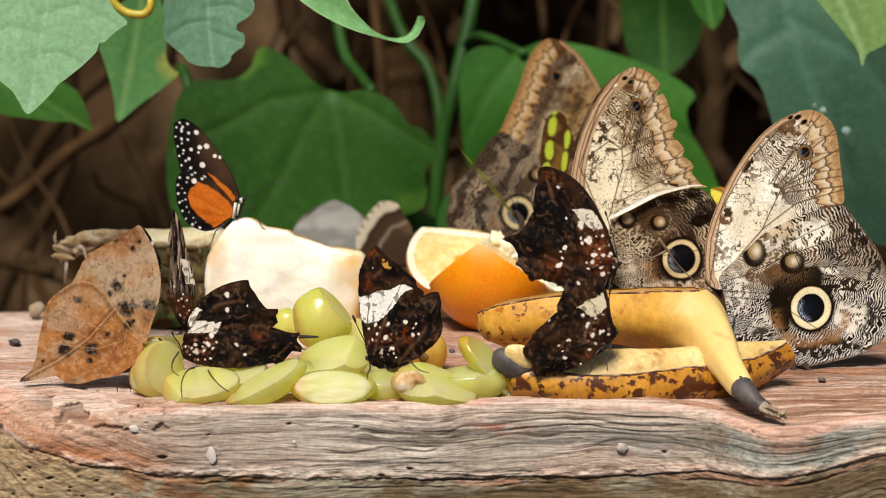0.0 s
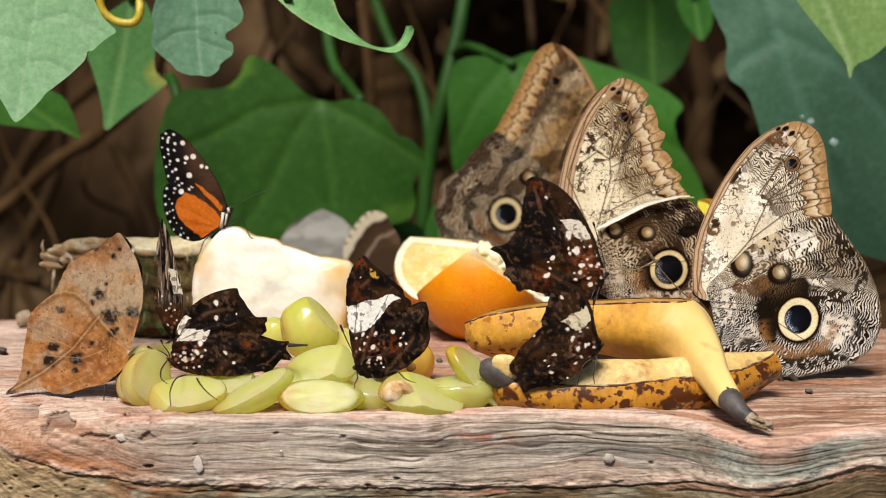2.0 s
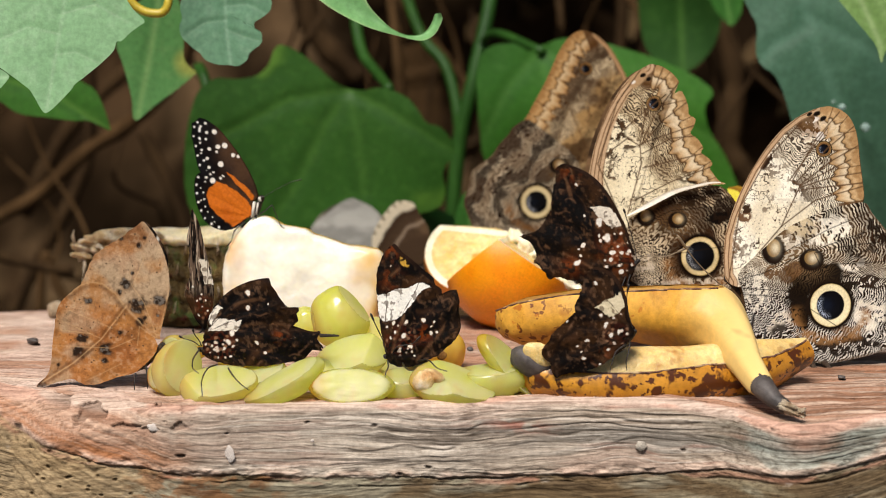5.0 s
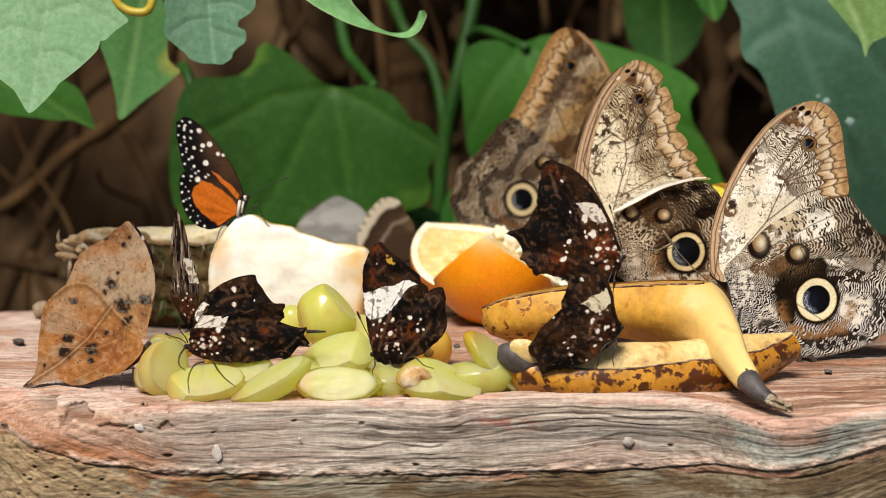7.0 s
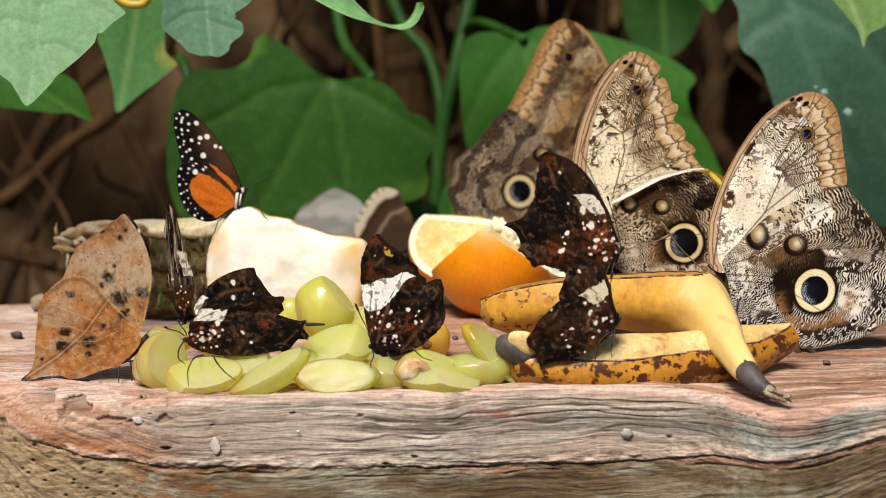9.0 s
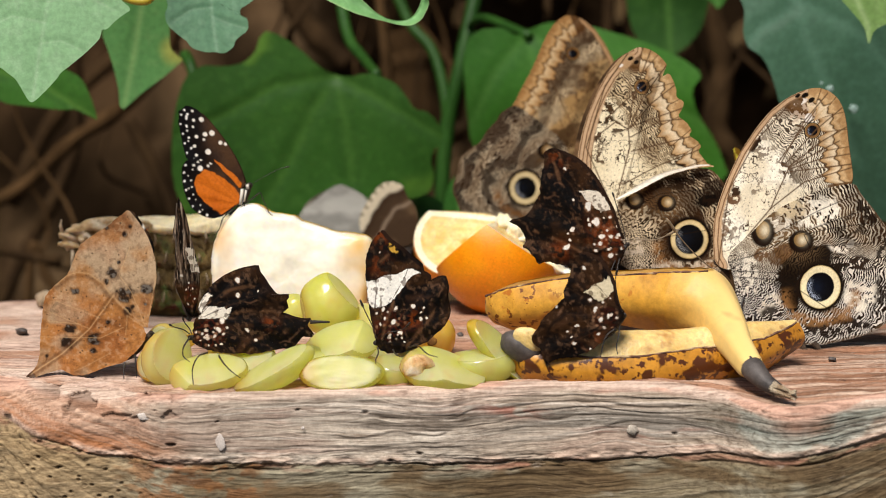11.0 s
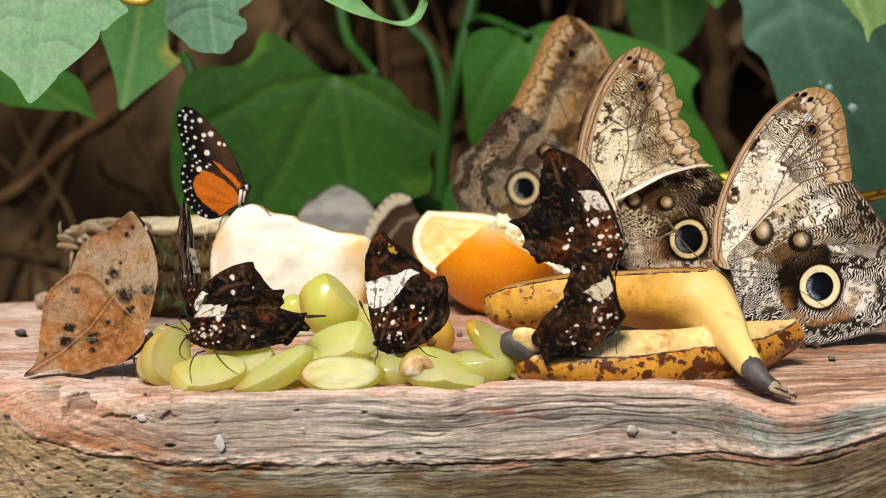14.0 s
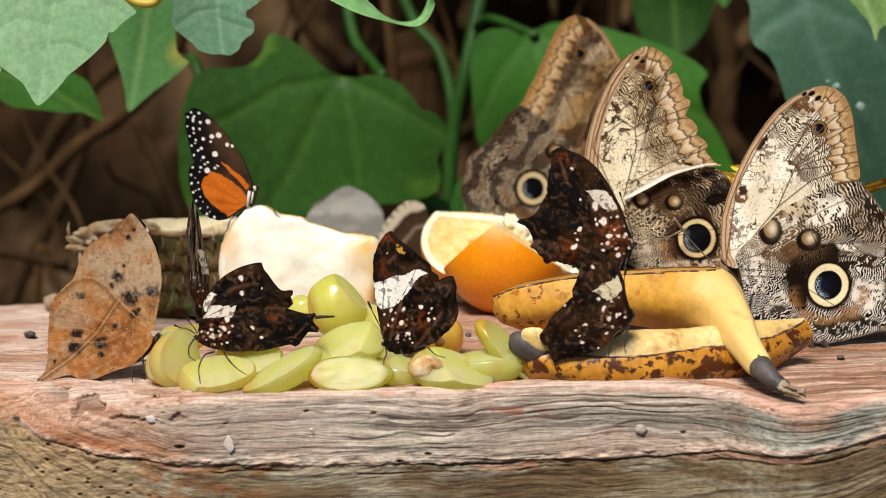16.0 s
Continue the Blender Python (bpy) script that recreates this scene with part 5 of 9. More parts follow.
def owl_forewing(costa, margin, apex_spot, veins, cream=1.0, tone=1.0, field="fbf1dc", smoky=0.0, marks=(), tips=(), ground="eadcc2", stripe=3.0):
    base = costa[0]

    def paint(u, v):
        dm, s = along(u, v, margin)
        dc, sc = along(u, v, costa)
        warp = fbm(u * 0.16, v * 0.16, 11, 4)
        c = np.tile(rgb(field), (len(u), 1))
        c = blend(c, rgb("dcc8a0"), step(0.45, 0.7, fbm(u * 0.09, v * 0.09, 12, 3)) * 0.5)
        cloud = fbm(u * 0.075 + 2, v * 0.075, 13, 4)
        c = blend(c, rgb("5a4028"), step(0.58, 0.66, cloud) * step(0.54, 0.6, fbm(u * 1.0, v * 1.0, 18, 3)) * 0.75)
        speck, own = cells(u * 0.8, v * 0.8, 19)
        c = blend(c, rgb("4a3422"), step(0.2, 0.1, speck) * step(0.62, 0.7, own) * 0.8)
        # curled dark marks on the cream field
        curl = np.abs(fbm(u * 0.66, v * 0.66, 14, 2) - 0.5)
        c = blend(c, rgb("3d2a1c"), step(0.05, 0.02, curl) * step(0.38, 0.46, fbm(u * 0.13, v * 0.13, 15, 2)) * step(0.36, 0.42, fbm(u * 0.3, v * 0.3, 17, 2)) * 0.97)
        c = patches(c, u, v, marks, 35)
        # wavy brown lines that follow the margin
        z = np.sin((dm + 5.0 * (warp - 0.5) + 1.9 * (fbm(u * 0.6, v * 0.6, 16, 2) - 0.5)) * 7.2) + 0.8 * (fbm(u * 1.1, v * 1.1, 17, 2) - 0.5)
        zone = step(22, 16, dm + 10 * (warp - 0.5)) * cream
        near_tip = step(30, 14, np.hypot(u - apex_spot[0], v - apex_spot[1]))
        zone = np.clip(zone * (0.75 + 0.4 * near_tip) * step(0.2, 0.42, fbm(u * 0.11, v * 0.11, 20, 3) + 0.25 * near_tip), 0, 1)
        c = blend(c, rgb(ground), zone * 0.75)
        c = blend(c, rgb("352214"), zone * step(0.0, 0.4, z) * 0.95)
        c = blend(c, rgb("5a4027"), zone * step(0.52, 0.62, fbm(u * 0.2, v * 0.2, 36, 3)) * 0.5)
        if smoky:
            c = blend(c, rgb("4a3421"), step(0.45, 0.62, fbm(u * 0.1, v * 0.16, 27, 4)) * smoky)
            c = blend(c, rgb("2e1f13"), step(0.3, 0.9, np.sin((dm + 6 * warp) * 0.5)) * smoky * 0.6)
        # tan band with dark scallops along the margin
        arc = 1 - np.abs(((s / 5.8) % 1.0) * 2 - 1) ** 1.6 + 0.25 * np.sin(s * 2.6)
        b1, b2 = 7.4 + 2.6 * arc + 1.6 * (warp - 0.5), 3.4 + 1.5 * arc + 0.8 * (warp - 0.5)
        c = blend(c, rgb("c09a6c"), step(b1 + 0.5, b1 - 0.3, dm))
        c = blend(c, rgb("8f6a42"), step(b1 + 0.5, b1 - 0.3, dm) * step(0.5, 0.66, fbm(u * 0.5, v * 0.5, 49, 3)) * 0.5)
        c = blend(c, rgb("ecd8b6"), step(b1 - 0.4, b2 + 0.6, dm) * step(b2 - 0.4, b2 + 0.8, dm) * 0.8)
        c = blend(c, rgb("4a3018"), np.exp(-((dm - b1) / 0.42) ** 2) * 0.95)
        c = blend(c, rgb("3a2412"), np.exp(-((dm - b2) / 0.34) ** 2) * 0.9)
        c = blend(c, rgb("9a7244"), step(b2 - 0.3, 0.3, dm) * 0.5)
        c = blend(c, rgb("d9b888"), np.exp(-((dm - b2 + 1.6) / 0.7) ** 2) * 0.6)
        c = blend(c, rgb("5a3c20"), np.exp(-(np.sin(s * math.pi / 5.8) / 0.09) ** 2) * step(10, 8, dm) * 0.9)
        # striped costa
        wide = stripe * (1.15 - 0.5 * sc / sc.max())
        c = blend(c, rgb("c6a480"), step(wide, wide - 0.8, dc))
        c = blend(c, rgb("6b4a2e"), step(0.35, 0.9, np.sin(dc * 4.6 + 0.4 * np.sin(sc * 0.2))) * step(wide, wide - 0.6, dc) * 0.85)
        c = eye_spot(c, u, v, apex_spot, 2.5, 1.7, "7d5a36", 1.15, 1.0, 0.6)
        c = patches(c, u, v, tips, 45)
        return vein_lines(c, u, v, veins, "59402a", 0.24, 0.95) * tone
    return paint


def patches(c, u, v, marks, seed):
    """Soft-edged, mottled marks: (x, y, half width, half height, turn, colour, strength, speckle)."""
    w = 1.4 * (fbm(u * 0.35, v * 0.35, seed, 4) - 0.5)
    for x, y, rx, ry, turn, tone, k, fleck in marks:
        ca, sa = math.cos(math.radians(turn)), math.sin(math.radians(turn))
        p, q = (u - x) * ca + (v - y) * sa, (v - y) * ca - (u - x) * sa
        d = np.hypot(p / rx, q / ry) + w * 0.6
        m = step(1.1, 0.75, d)
        if fleck:
            m = m * step(fleck + 0.02, fleck + 0.06, fbm(u * 0.75, v * 0.75, seed + 3, 3))
        c = blend(c, rgb(tone), m * (1 - (1 - k) ** 2))
    return c


def owl_hindwing(base, margin, eye, spots, veins, dark=0.5, tone=1.0, marks=()):
    def paint(u, v):
        dm, s = along(u, v, margin)
        d0 = np.hypot(u - base[0], v - base[1])
        warp = fbm(u * 0.14, v * 0.14, 21, 4)
        lo = step(6, -12, v - base[1] + 8 * (warp - 0.5))
        up = step(-4, 9, v - base[1] + 5 * (warp - 0.5)) * step(13, 24, d0)
        # thin wavy lines, pale on dark, in arcs round the wing's root
        w0 = np.arctan2(v - base[1], u - base[0]) + 0.05 * (fbm(u * 0.3, v * 0.3, 24, 2) - 0.5)
        cell = np.floor(w0 * 9)
        ph = d0 + 3.4 * (fbm(u * 0.2, v * 0.2, 22, 3) - 0.5) + 1.1 * (fbm(u * 0.6, v * 0.6, 23, 2) - 0.5) + 1.2 * lattice(cell, cell * 0 + 3, 8)
        ph = ph + 0.55 * np.abs(((w0 * 9) % 1.0) * 2 - 1)
        z = np.sin(ph * (7.2 - 1.6 * up)) + 1.1 * (fbm(u * 1.3, v * 1.3, 25, 2) - 0.5)
        c = np.tile(rgb("1e130b"), (len(u), 1))
        thin = step(-0.15, 0.2, z - 0.22 * up - 0.3 * lo)
        c = blend(c, rgb("f2e5cc"), thin * (0.92 + 0.08 * lo))
        c = blend(c, rgb("dcd5ca"), thin * lo)
        # rows of smoky bands that follow the margin
        wave = np.sin((dm + 9 * (fbm(u * 0.16, v * 0.16, 26, 4) - 0.5)) * 0.62)
        c = blend(c, rgb("21150c"), step(0.0, 0.6, wave) * up * (1 - (1 - dark) ** 2) * (0.8 + 0.2 * step(-0.2, 0.4, -z)))
        c = blend(c, rgb("8d7050"), step(-0.1, -0.7, wave) * up * 0.3)
        c = blend(c, rgb("4b3320"), (1 - lo) * 0.4 * step(0.45, 0.62, warp))
        c = patches(c, u, v, marks, 29)
        for x, y, r, sq in spots:
            c = blend(c, rgb("a5835a"), np.exp(-(np.hypot(u - x, v - y + 0.6 * r) / (2.3 * r)) ** 2) * 0.55 * step(0.3, -0.3, z))
        low = np.hypot((u - eye[0]) / 1.3, v - eye[1] + 0.35 * eye[2])
        ringed = np.exp(-((low - 1.28 * eye[2]) / 1.5) ** 2) * step(1.0, -3.0, v - eye[1])
        c = blend(c, rgb("94693c"), ringed * 0.8 * step(0.75, 0.45, fbm(u * 1.2, v * 1.2, 33, 2)))
        c = eye_spot(c, u, v, eye[:2], eye[2], eye[3], "eee0b4", 1.28, 0.96, 1.0)
        for x, y, r, sq in spots:
            d = np.hypot((u - x) / sq, v - y) + 0.35 * (warp - 0.5)
            dd = np.hypot((u - x) / (sq * 1.15), v - y + 0.25 * r)
            c = blend(c, rgb("1c1009"), step(r * 1.75, r * 1.35, dd + 1.1 * (warp - 0.5)))
            c = blend(c, rgb("8a6a3c"), step(r * 1.05, r * 0.9, d))
            c = blend(c, rgb("efe2c2"), np.exp(-(np.hypot((u - x - r * 0.3 * sq) / sq, v - y + 0.05 * r) / (0.62 * r)) ** 2) * 0.9)
        c = blend(c, rgb("5a4632"), step(1.2, 0.4, dm) * 0.7)
        return vein_lines(c, u, v, veins, "1d130c", 0.17, 0.85) * tone
    return paint


def dark_paint(spots, band, speckle, rust=(), base=(0, 0), warm=0.65, frayed=None, rim=(), pale="f4eee4", shaded_folds=()):
    """Nearly black brown, with a white band, uneven white flecks, and a patch of rusty scales speckled with white."""
    def paint(u, v):
        f = fbm(u * 0.13, v * 0.13, 61, 4)
        g = fbm(u * 0.3, v * 0.3, 60, 4)
        c = np.tile(rgb("0d0806"), (len(u), 1))
        c = blend(c, rgb("38220f"), step(0.44, 0.66, f) * 0.8)
        # paler brown mottling that also imitates the scales' glimmer in colour
        c = blend(c, rgb("7a5a42"), step(0.57, 0.7, fbm(u * 1.1 + 0.3 * v, v * 0.8, 62, 4)) * 0.38)
        c = blend(c, rgb("060403"), step(0.5, 0.36, g) * 0.7)
        # veins run out from the wing's root
        w = np.arctan2(v - base[1], u - base[0]) + 0.16 * (fbm(u * 0.09, v * 0.09, 68, 3) - 0.5)
        r0 = np.hypot(u - base[0], v - base[1])
        ray = np.abs((w * 2.6) - np.round(w * 2.6)) / 2.6 * r0
        c = blend(c, rgb("4a3222"), np.exp(-(ray / 0.2) ** 2) * 0.3 * step(5, 12, r0))
        if len(rim):
            # a paler wavy line and dark scallops inside the edge
            d, s = along(u, v, list(rim))
            d = d + 1.1 * (g - 0.5) + 0.5 * np.abs(np.sin(s * 0.8))
            c = blend(c, rgb("6a4c38"), np.exp(-((d - 2.3) / 0.35) ** 2) * step(0.46, 0.6, fbm(u * 0.4, v * 0.4, 59, 2)) * 0.6)
            c = blend(c, rgb("080504"), np.exp(-((d - 3.6) / 0.7) ** 2) * 0.7)
            c = blend(c, rgb("4a3020"), np.exp(-((d - 5.4) / 0.9) ** 2) * step(0.45, 0.6, g) * 0.4)
        for x, y, r in rust:
            c = blend(c, rgb("8a3f14"), np.exp(-(np.hypot(u - x, v - y) / r) ** 2) * step(0.40, 0.6, fbm(u * 0.6, v * 0.6, 63, 3)) * 0.9 * warm)
        for x, y, r in speckle:
            near = step(r, r * 0.65, np.hypot(u - x, v - y) + 5 * (f - 0.5))
            net = fbm(u * 0.75, v * 0.75, 69, 2)
            c = blend(c, rgb("521f0c"), near * step(0.56, 0.44, np.abs(net - 0.5) * 4) * 0.85 * warm)
            k, own = cells(u * 0.62 + 0.5 * g, v * 0.62, 70)
            lit = step(0.24, 0.16, k + 0.4 * (fbm(u * 1.1, v * 1.1, 72, 3) - 0.5) - 0.2 * (own - 0.6)) * step(0.74, 0.8, own)
            c = blend(c, rgb("b88a68"), near * step(0.34, 0.22, k + 0.4 * (fbm(u * 1.1, v * 1.1, 72, 3) - 0.5)) * step(0.3, 0.4, own) * 0.4)
            c = blend(c, rgb("dccab8"), near * lit)
        # folds shaded in colour only: a paler ridge, a dark crease beside it
        for line in shaded_folds:
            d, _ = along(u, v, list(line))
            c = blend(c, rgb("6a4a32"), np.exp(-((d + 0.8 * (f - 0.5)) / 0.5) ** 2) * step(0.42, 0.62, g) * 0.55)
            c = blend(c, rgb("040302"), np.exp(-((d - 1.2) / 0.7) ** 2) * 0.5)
        if frayed is not None:
            k = step(frayed - 3, frayed + 3, v + 3 * (f - 0.5))
            c = blend(c, rgb("6a5646"), k * step(0.46, 0.6, fbm(u * 2.0 + 0.1 * v, v * 0.16, 73, 4)) * 0.9)
            c = blend(c, rgb("b09c86"), k * step(0.58, 0.68, fbm(u * 2.6 + 0.1 * v, v * 0.22, 74, 3)) * 0.85)
            c = blend(c, rgb("120c08"), k * step(0.56, 0.66, fbm(u * 1.6, v * 0.3, 76, 3)) * 0.8)
        for poly in band:
            jx, jy = 2.6 * (fbm(u * 0.4, v * 0.4, 64, 4) - 0.5), 2.6 * (fbm(u * 0.4, v * 0.4, 75, 4) - 0.5)
            m = inside(u + jx, v + jy, list(poly)).astype(float)
            c = blend(c, rgb(pale), m * 0.97)
            c = blend(c, rgb("4a3420"), m * step(0.62, 0.68, fbm(u * 0.7, v * 0.7, 65, 3)) * 0.7)
            vein = ray * 1.3 + 0.5 * (fbm(u * 0.5, v * 0.5, 66, 2) - 0.4)
            c = blend(c, rgb("3a2818"), m * step(0.26, 0.12, vein) * 0.8)
        for x, y, r in spots:
            a = 3.1 * math.sin(x * 7.3 + y * 3.1)
            p = (u - x) * math.cos(a) + (v - y) * math.sin(a)
            q = (v - y) * math.cos(a) - (u - x) * math.sin(a)
            n = fbm(u * 0.8 / max(r, 0.6) + x, v * 0.8 / max(r, 0.6), 67, 3) - 0.5
            d = (np.abs(p) ** 2.6 + np.abs(q * 1.35) ** 2.6) ** (1 / 2.6) + 1.5 * r * n
            c = blend(c, rgb("9a7458"), step(r * 1.15, r * 0.85, d) * 0.6)
            c = blend(c, rgb("e4dcd0"), step(r * 0.85, r * 0.68, d))
        return c
    return paint


def leaf_wing_paint(spots, veins, tones=("ac7440", "8c5730", "ae9272"), edge=()):
    """The underside of a dead-leaf butterfly: brown and tan, with a midrib, side veins and mouldy spots."""
    def paint(u, v):
        f = fbm(u * 0.08, v * 0.08, 81, 5)
        c = np.tile(rgb(tones[0]), (len(u), 1))
        c = blend(c, rgb(tones[1]), step(0.40, 0.66, f) * 0.7)
        c = blend(c, rgb(tones[2]), step(0.5, 0.68, fbm(u * 0.08 + 9, v * 0.11, 82, 5)) * 0.85)
        c = blend(c, rgb("a3562c"), step(0.54, 0.7, fbm(u * 0.12 + 3, v * 0.1, 87, 4)) * 0.18)
        c = blend(c, rgb("6b3f22"), step(0.58, 0.76, fbm(u * 0.16, v * 0.16, 83, 4)) * 0.45)
        fine = fbm(u * 0.9, v * 0.9, 85, 4)
        c = blend(c, rgb("4a2e1c"), step(0.58, 0.72, fine) * 0.3)
        c = blend(c, rgb("e0c09a"), step(0.42, 0.30, fine) * 0.2)
        k, own = cells(u * 0.5, v * 0.5, 31)
        c = blend(c, rgb("2c1c12"), step(0.14, 0.07, k + 0.2 * (fine - 0.5)) * step(0.72, 0.8, own) * 0.8)
        for x, y, r in spots:
            d = np.hypot(u - x, v - y) + 1.5 * r * (fbm(u * 0.7, v * 0.7, 84, 4) - 0.5)
            c = blend(c, rgb("4a3120"), step(1.5 * r, 0.8 * r, d) * 0.6)
            c = blend(c, rgb("241a14"), step(r, 0.55 * r, d) * 0.95)
            c = blend(c, rgb("7d746a"), step(0.5, 0.64, fbm(u * 1.1, v * 1.1, 86, 3)) * step(r, 0.6 * r, d) * 0.6)
        if edge:
            # upper edge: pale outline, then painted shading that sets it off the forewing
            d, w = along(u, v, edge)
            c = blend(c, rgb("c9a578"), np.exp(-((d - 0.25) / 0.3) ** 2) * 0.55)
            c = blend(c, rgb("4f301a"), np.exp(-((d - 1.2) / 0.8) ** 2) * 0.5)
        for line in veins[:1]:
            d, w = along(u, v, line)
            c = blend(c, rgb("5f3a20"), np.exp(-((d - 0.6) / 0.5) ** 2) * 0.55)
        c = vein_lines(c, u, v, veins[:1], "cfa878", 0.2, 0.45)
        return vein_lines(c, u, v, veins[1:], "d0a878", 0.14, 0.4)
    return paint


def longwing_paint(spots, orange, base, edge_dots, margin):
    def paint(u, v):
        c = np.tile(rgb("46301f"), (len(u), 1))
        c = blend(c, rgb("2a1c14"), step(0.4, 0.7, fbm(u * 0.1, v * 0.1, 91, 3)))
        dm, s = along(u, v, margin)
        c = blend(c, rgb("120c0a"), step(12, 5, dm + 2 * (fbm(u * 0.3, v * 0.3, 95, 2) - 0.5)))
        if orange:
            m = inside(u + 1.2 * (fbm(u * 0.4, v * 0.4, 92, 2) - 0.5), v, list(orange)).astype(float)
            c = blend(c, rgb("c4661a"), m)
            c = blend(c, rgb("a84e10"), m * step(0.45, 0.7, fbm(u * 0.1, v * 0.1, 93, 3)) * 0.7)
            w = np.arctan2(v - base[1], u - base[0]) * 3.4
            ray = np.abs(w - np.round(w)) / 3.4 * np.hypot(u - base[0], v - base[1])
            c = blend(c, rgb("6e3410"), m * np.exp(-(ray / 0.2) ** 2) * 0.25)
        c = blend(c, rgb("0a0708"), step(3.6, 2.8, dm))
        for row, gap, r in edge_dots:
            k = (s / gap) - np.floor(s / gap) - 0.5
            d = np.hypot(k * gap, (dm - row))
            c = blend(c, rgb("f2ece4"), step(r, r * 0.65, d))
        for x, y, r in spots:
            d = np.hypot(u - x, v - y) + 0.4 * r * (fbm(u * 0.9, v * 0.9, 94, 2) - 0.5)
            c = blend(c, rgb("e6ddd0"), step(r, r * 0.75, d))
        return c
    return paint


def malachite_paint(seed, brown, warm, window):
    """Brown wings with a row of yellow-green windows along them."""
    def paint(u, v):
        c = np.tile(rgb(brown), (len(u), 1))
        c = blend(c, rgb(warm), step(0.45, 0.7, fbm(u * 0.2, v * 0.2, seed, 3)) * 0.8)
        for row, off, tall in ((1.5, 0.0, 2.6), (-5.0, 3.2, 1.6), (-12.0, 1.0, 3.4)):
            k = (u + off) / 8.6
            k = np.abs(k - np.round(k)) * 8.6
            d = np.hypot(k / 3.9, (v - row - 0.12 * u) / (0.75 * tall)) + 0.5 * (fbm(u * 0.4, v * 0.4, seed + 2, 2) - 0.5)
            c = blend(c, rgb(window), step(1.05, 0.85, d) * step(4, 8, u))
        return c
    return paint


def grey_paint(seed, light, dark):
    def paint(u, v):
        c = np.tile(rgb(light), (len(u), 1))
        c = blend(c, rgb(dark), step(0.4, 0.65, fbm(u * 0.06, v * 0.16, seed, 4)))
        c = blend(c, rgb(light) * 1.5, step(0.6, 0.75, fbm(u * 0.12, v * 0.3, seed + 4, 3)) * 0.7)
        return c
    return paint


def rear_paint(edge):
    """Brown, with a cream, notched band under the wing's upper edge."""
    def paint(u, v):
        d, s = along(u, v, edge)
        d = d + 1.2 * (fbm(u * 0.3, v * 0.3, 96, 3) - 0.5)
        c = np.tile(rgb("4a3828"), (len(u), 1))
        c = blend(c, rgb("6b543c"), step(0.4, 0.7, fbm(u * 0.1, v * 0.1, 97, 3)))
        c = blend(c, rgb("dccdb0"), step(5.4, 4.4, d))
        c = blend(c, rgb("5f4a34"), step(0.3, 0.8, np.sin(s * 1.7)) * step(2.2, 1.2, d) * 0.8)
        c = blend(c, rgb("3d2c1e"), np.exp(-((d - 6.2) / 1.0) ** 2) * 0.8)
        return blend(c, rgb("a8927a"), np.exp(-((d - 11.5) / 0.8) ** 2) * 0.7)
    return paint


def body(root, line, radii, material, label="", head=None, eye=None, slim=0.62):
    """Thorax and abdomen along a line (mm), with a head at its start."""
    radii = [r * slim for r in radii]
    line = [(p[0], p[1] + 1.0, p[2]) for p in line]
    n = len(line)
    cut = max(2, n // 2)
    th = spline(line[:cut + 1], 6)
    part("thorax", tube(th, list(np.interp(np.linspace(0, cut, len(th)), range(cut + 1), radii[:cut + 1])), 14), material, root, label)
    ab = spline(line[cut:], 6)
    r = list(np.interp(np.linspace(cut, n - 1, len(ab)), range(n), radii))
    r = [x * (1 + 0.05 * math.cos(k * 2.1)) for k, x in enumerate(r)]
    part("abdomen", tube(ab, r, 14), material, root)
    h = line[0] if head is None else head
    hr = radii[0] * 1.15
    part("head", blob(h, (hr, hr, hr), lump=0.1), material, root)
    for sy in (-1, 1):
        part("eye", blob((h[0], h[1] + sy * hr * 0.75, h[2] + 0.2 * hr), (hr * 0.5, hr * 0.4, hr * 0.55), seg=12, rings=8), eye or leg_material, root)


def antenna(root, pts, r=0.16, club=0.42, material=None):
    q = spline(pts, 8)
    rr = [r] * len(q)
    for k in range(1, 6):
        rr[-k] = club if k > 1 else club * 0.5
    part("antenna", tube(q, rr, 6), material or leg_material, root)


def leg(root, pts, r=0.28, material=None):
    q = spline(pts, 4)
    part("leg", tube(q, list(np.linspace(r * 1.3, r * 0.6, len(q))), 6), material or leg_material, root)



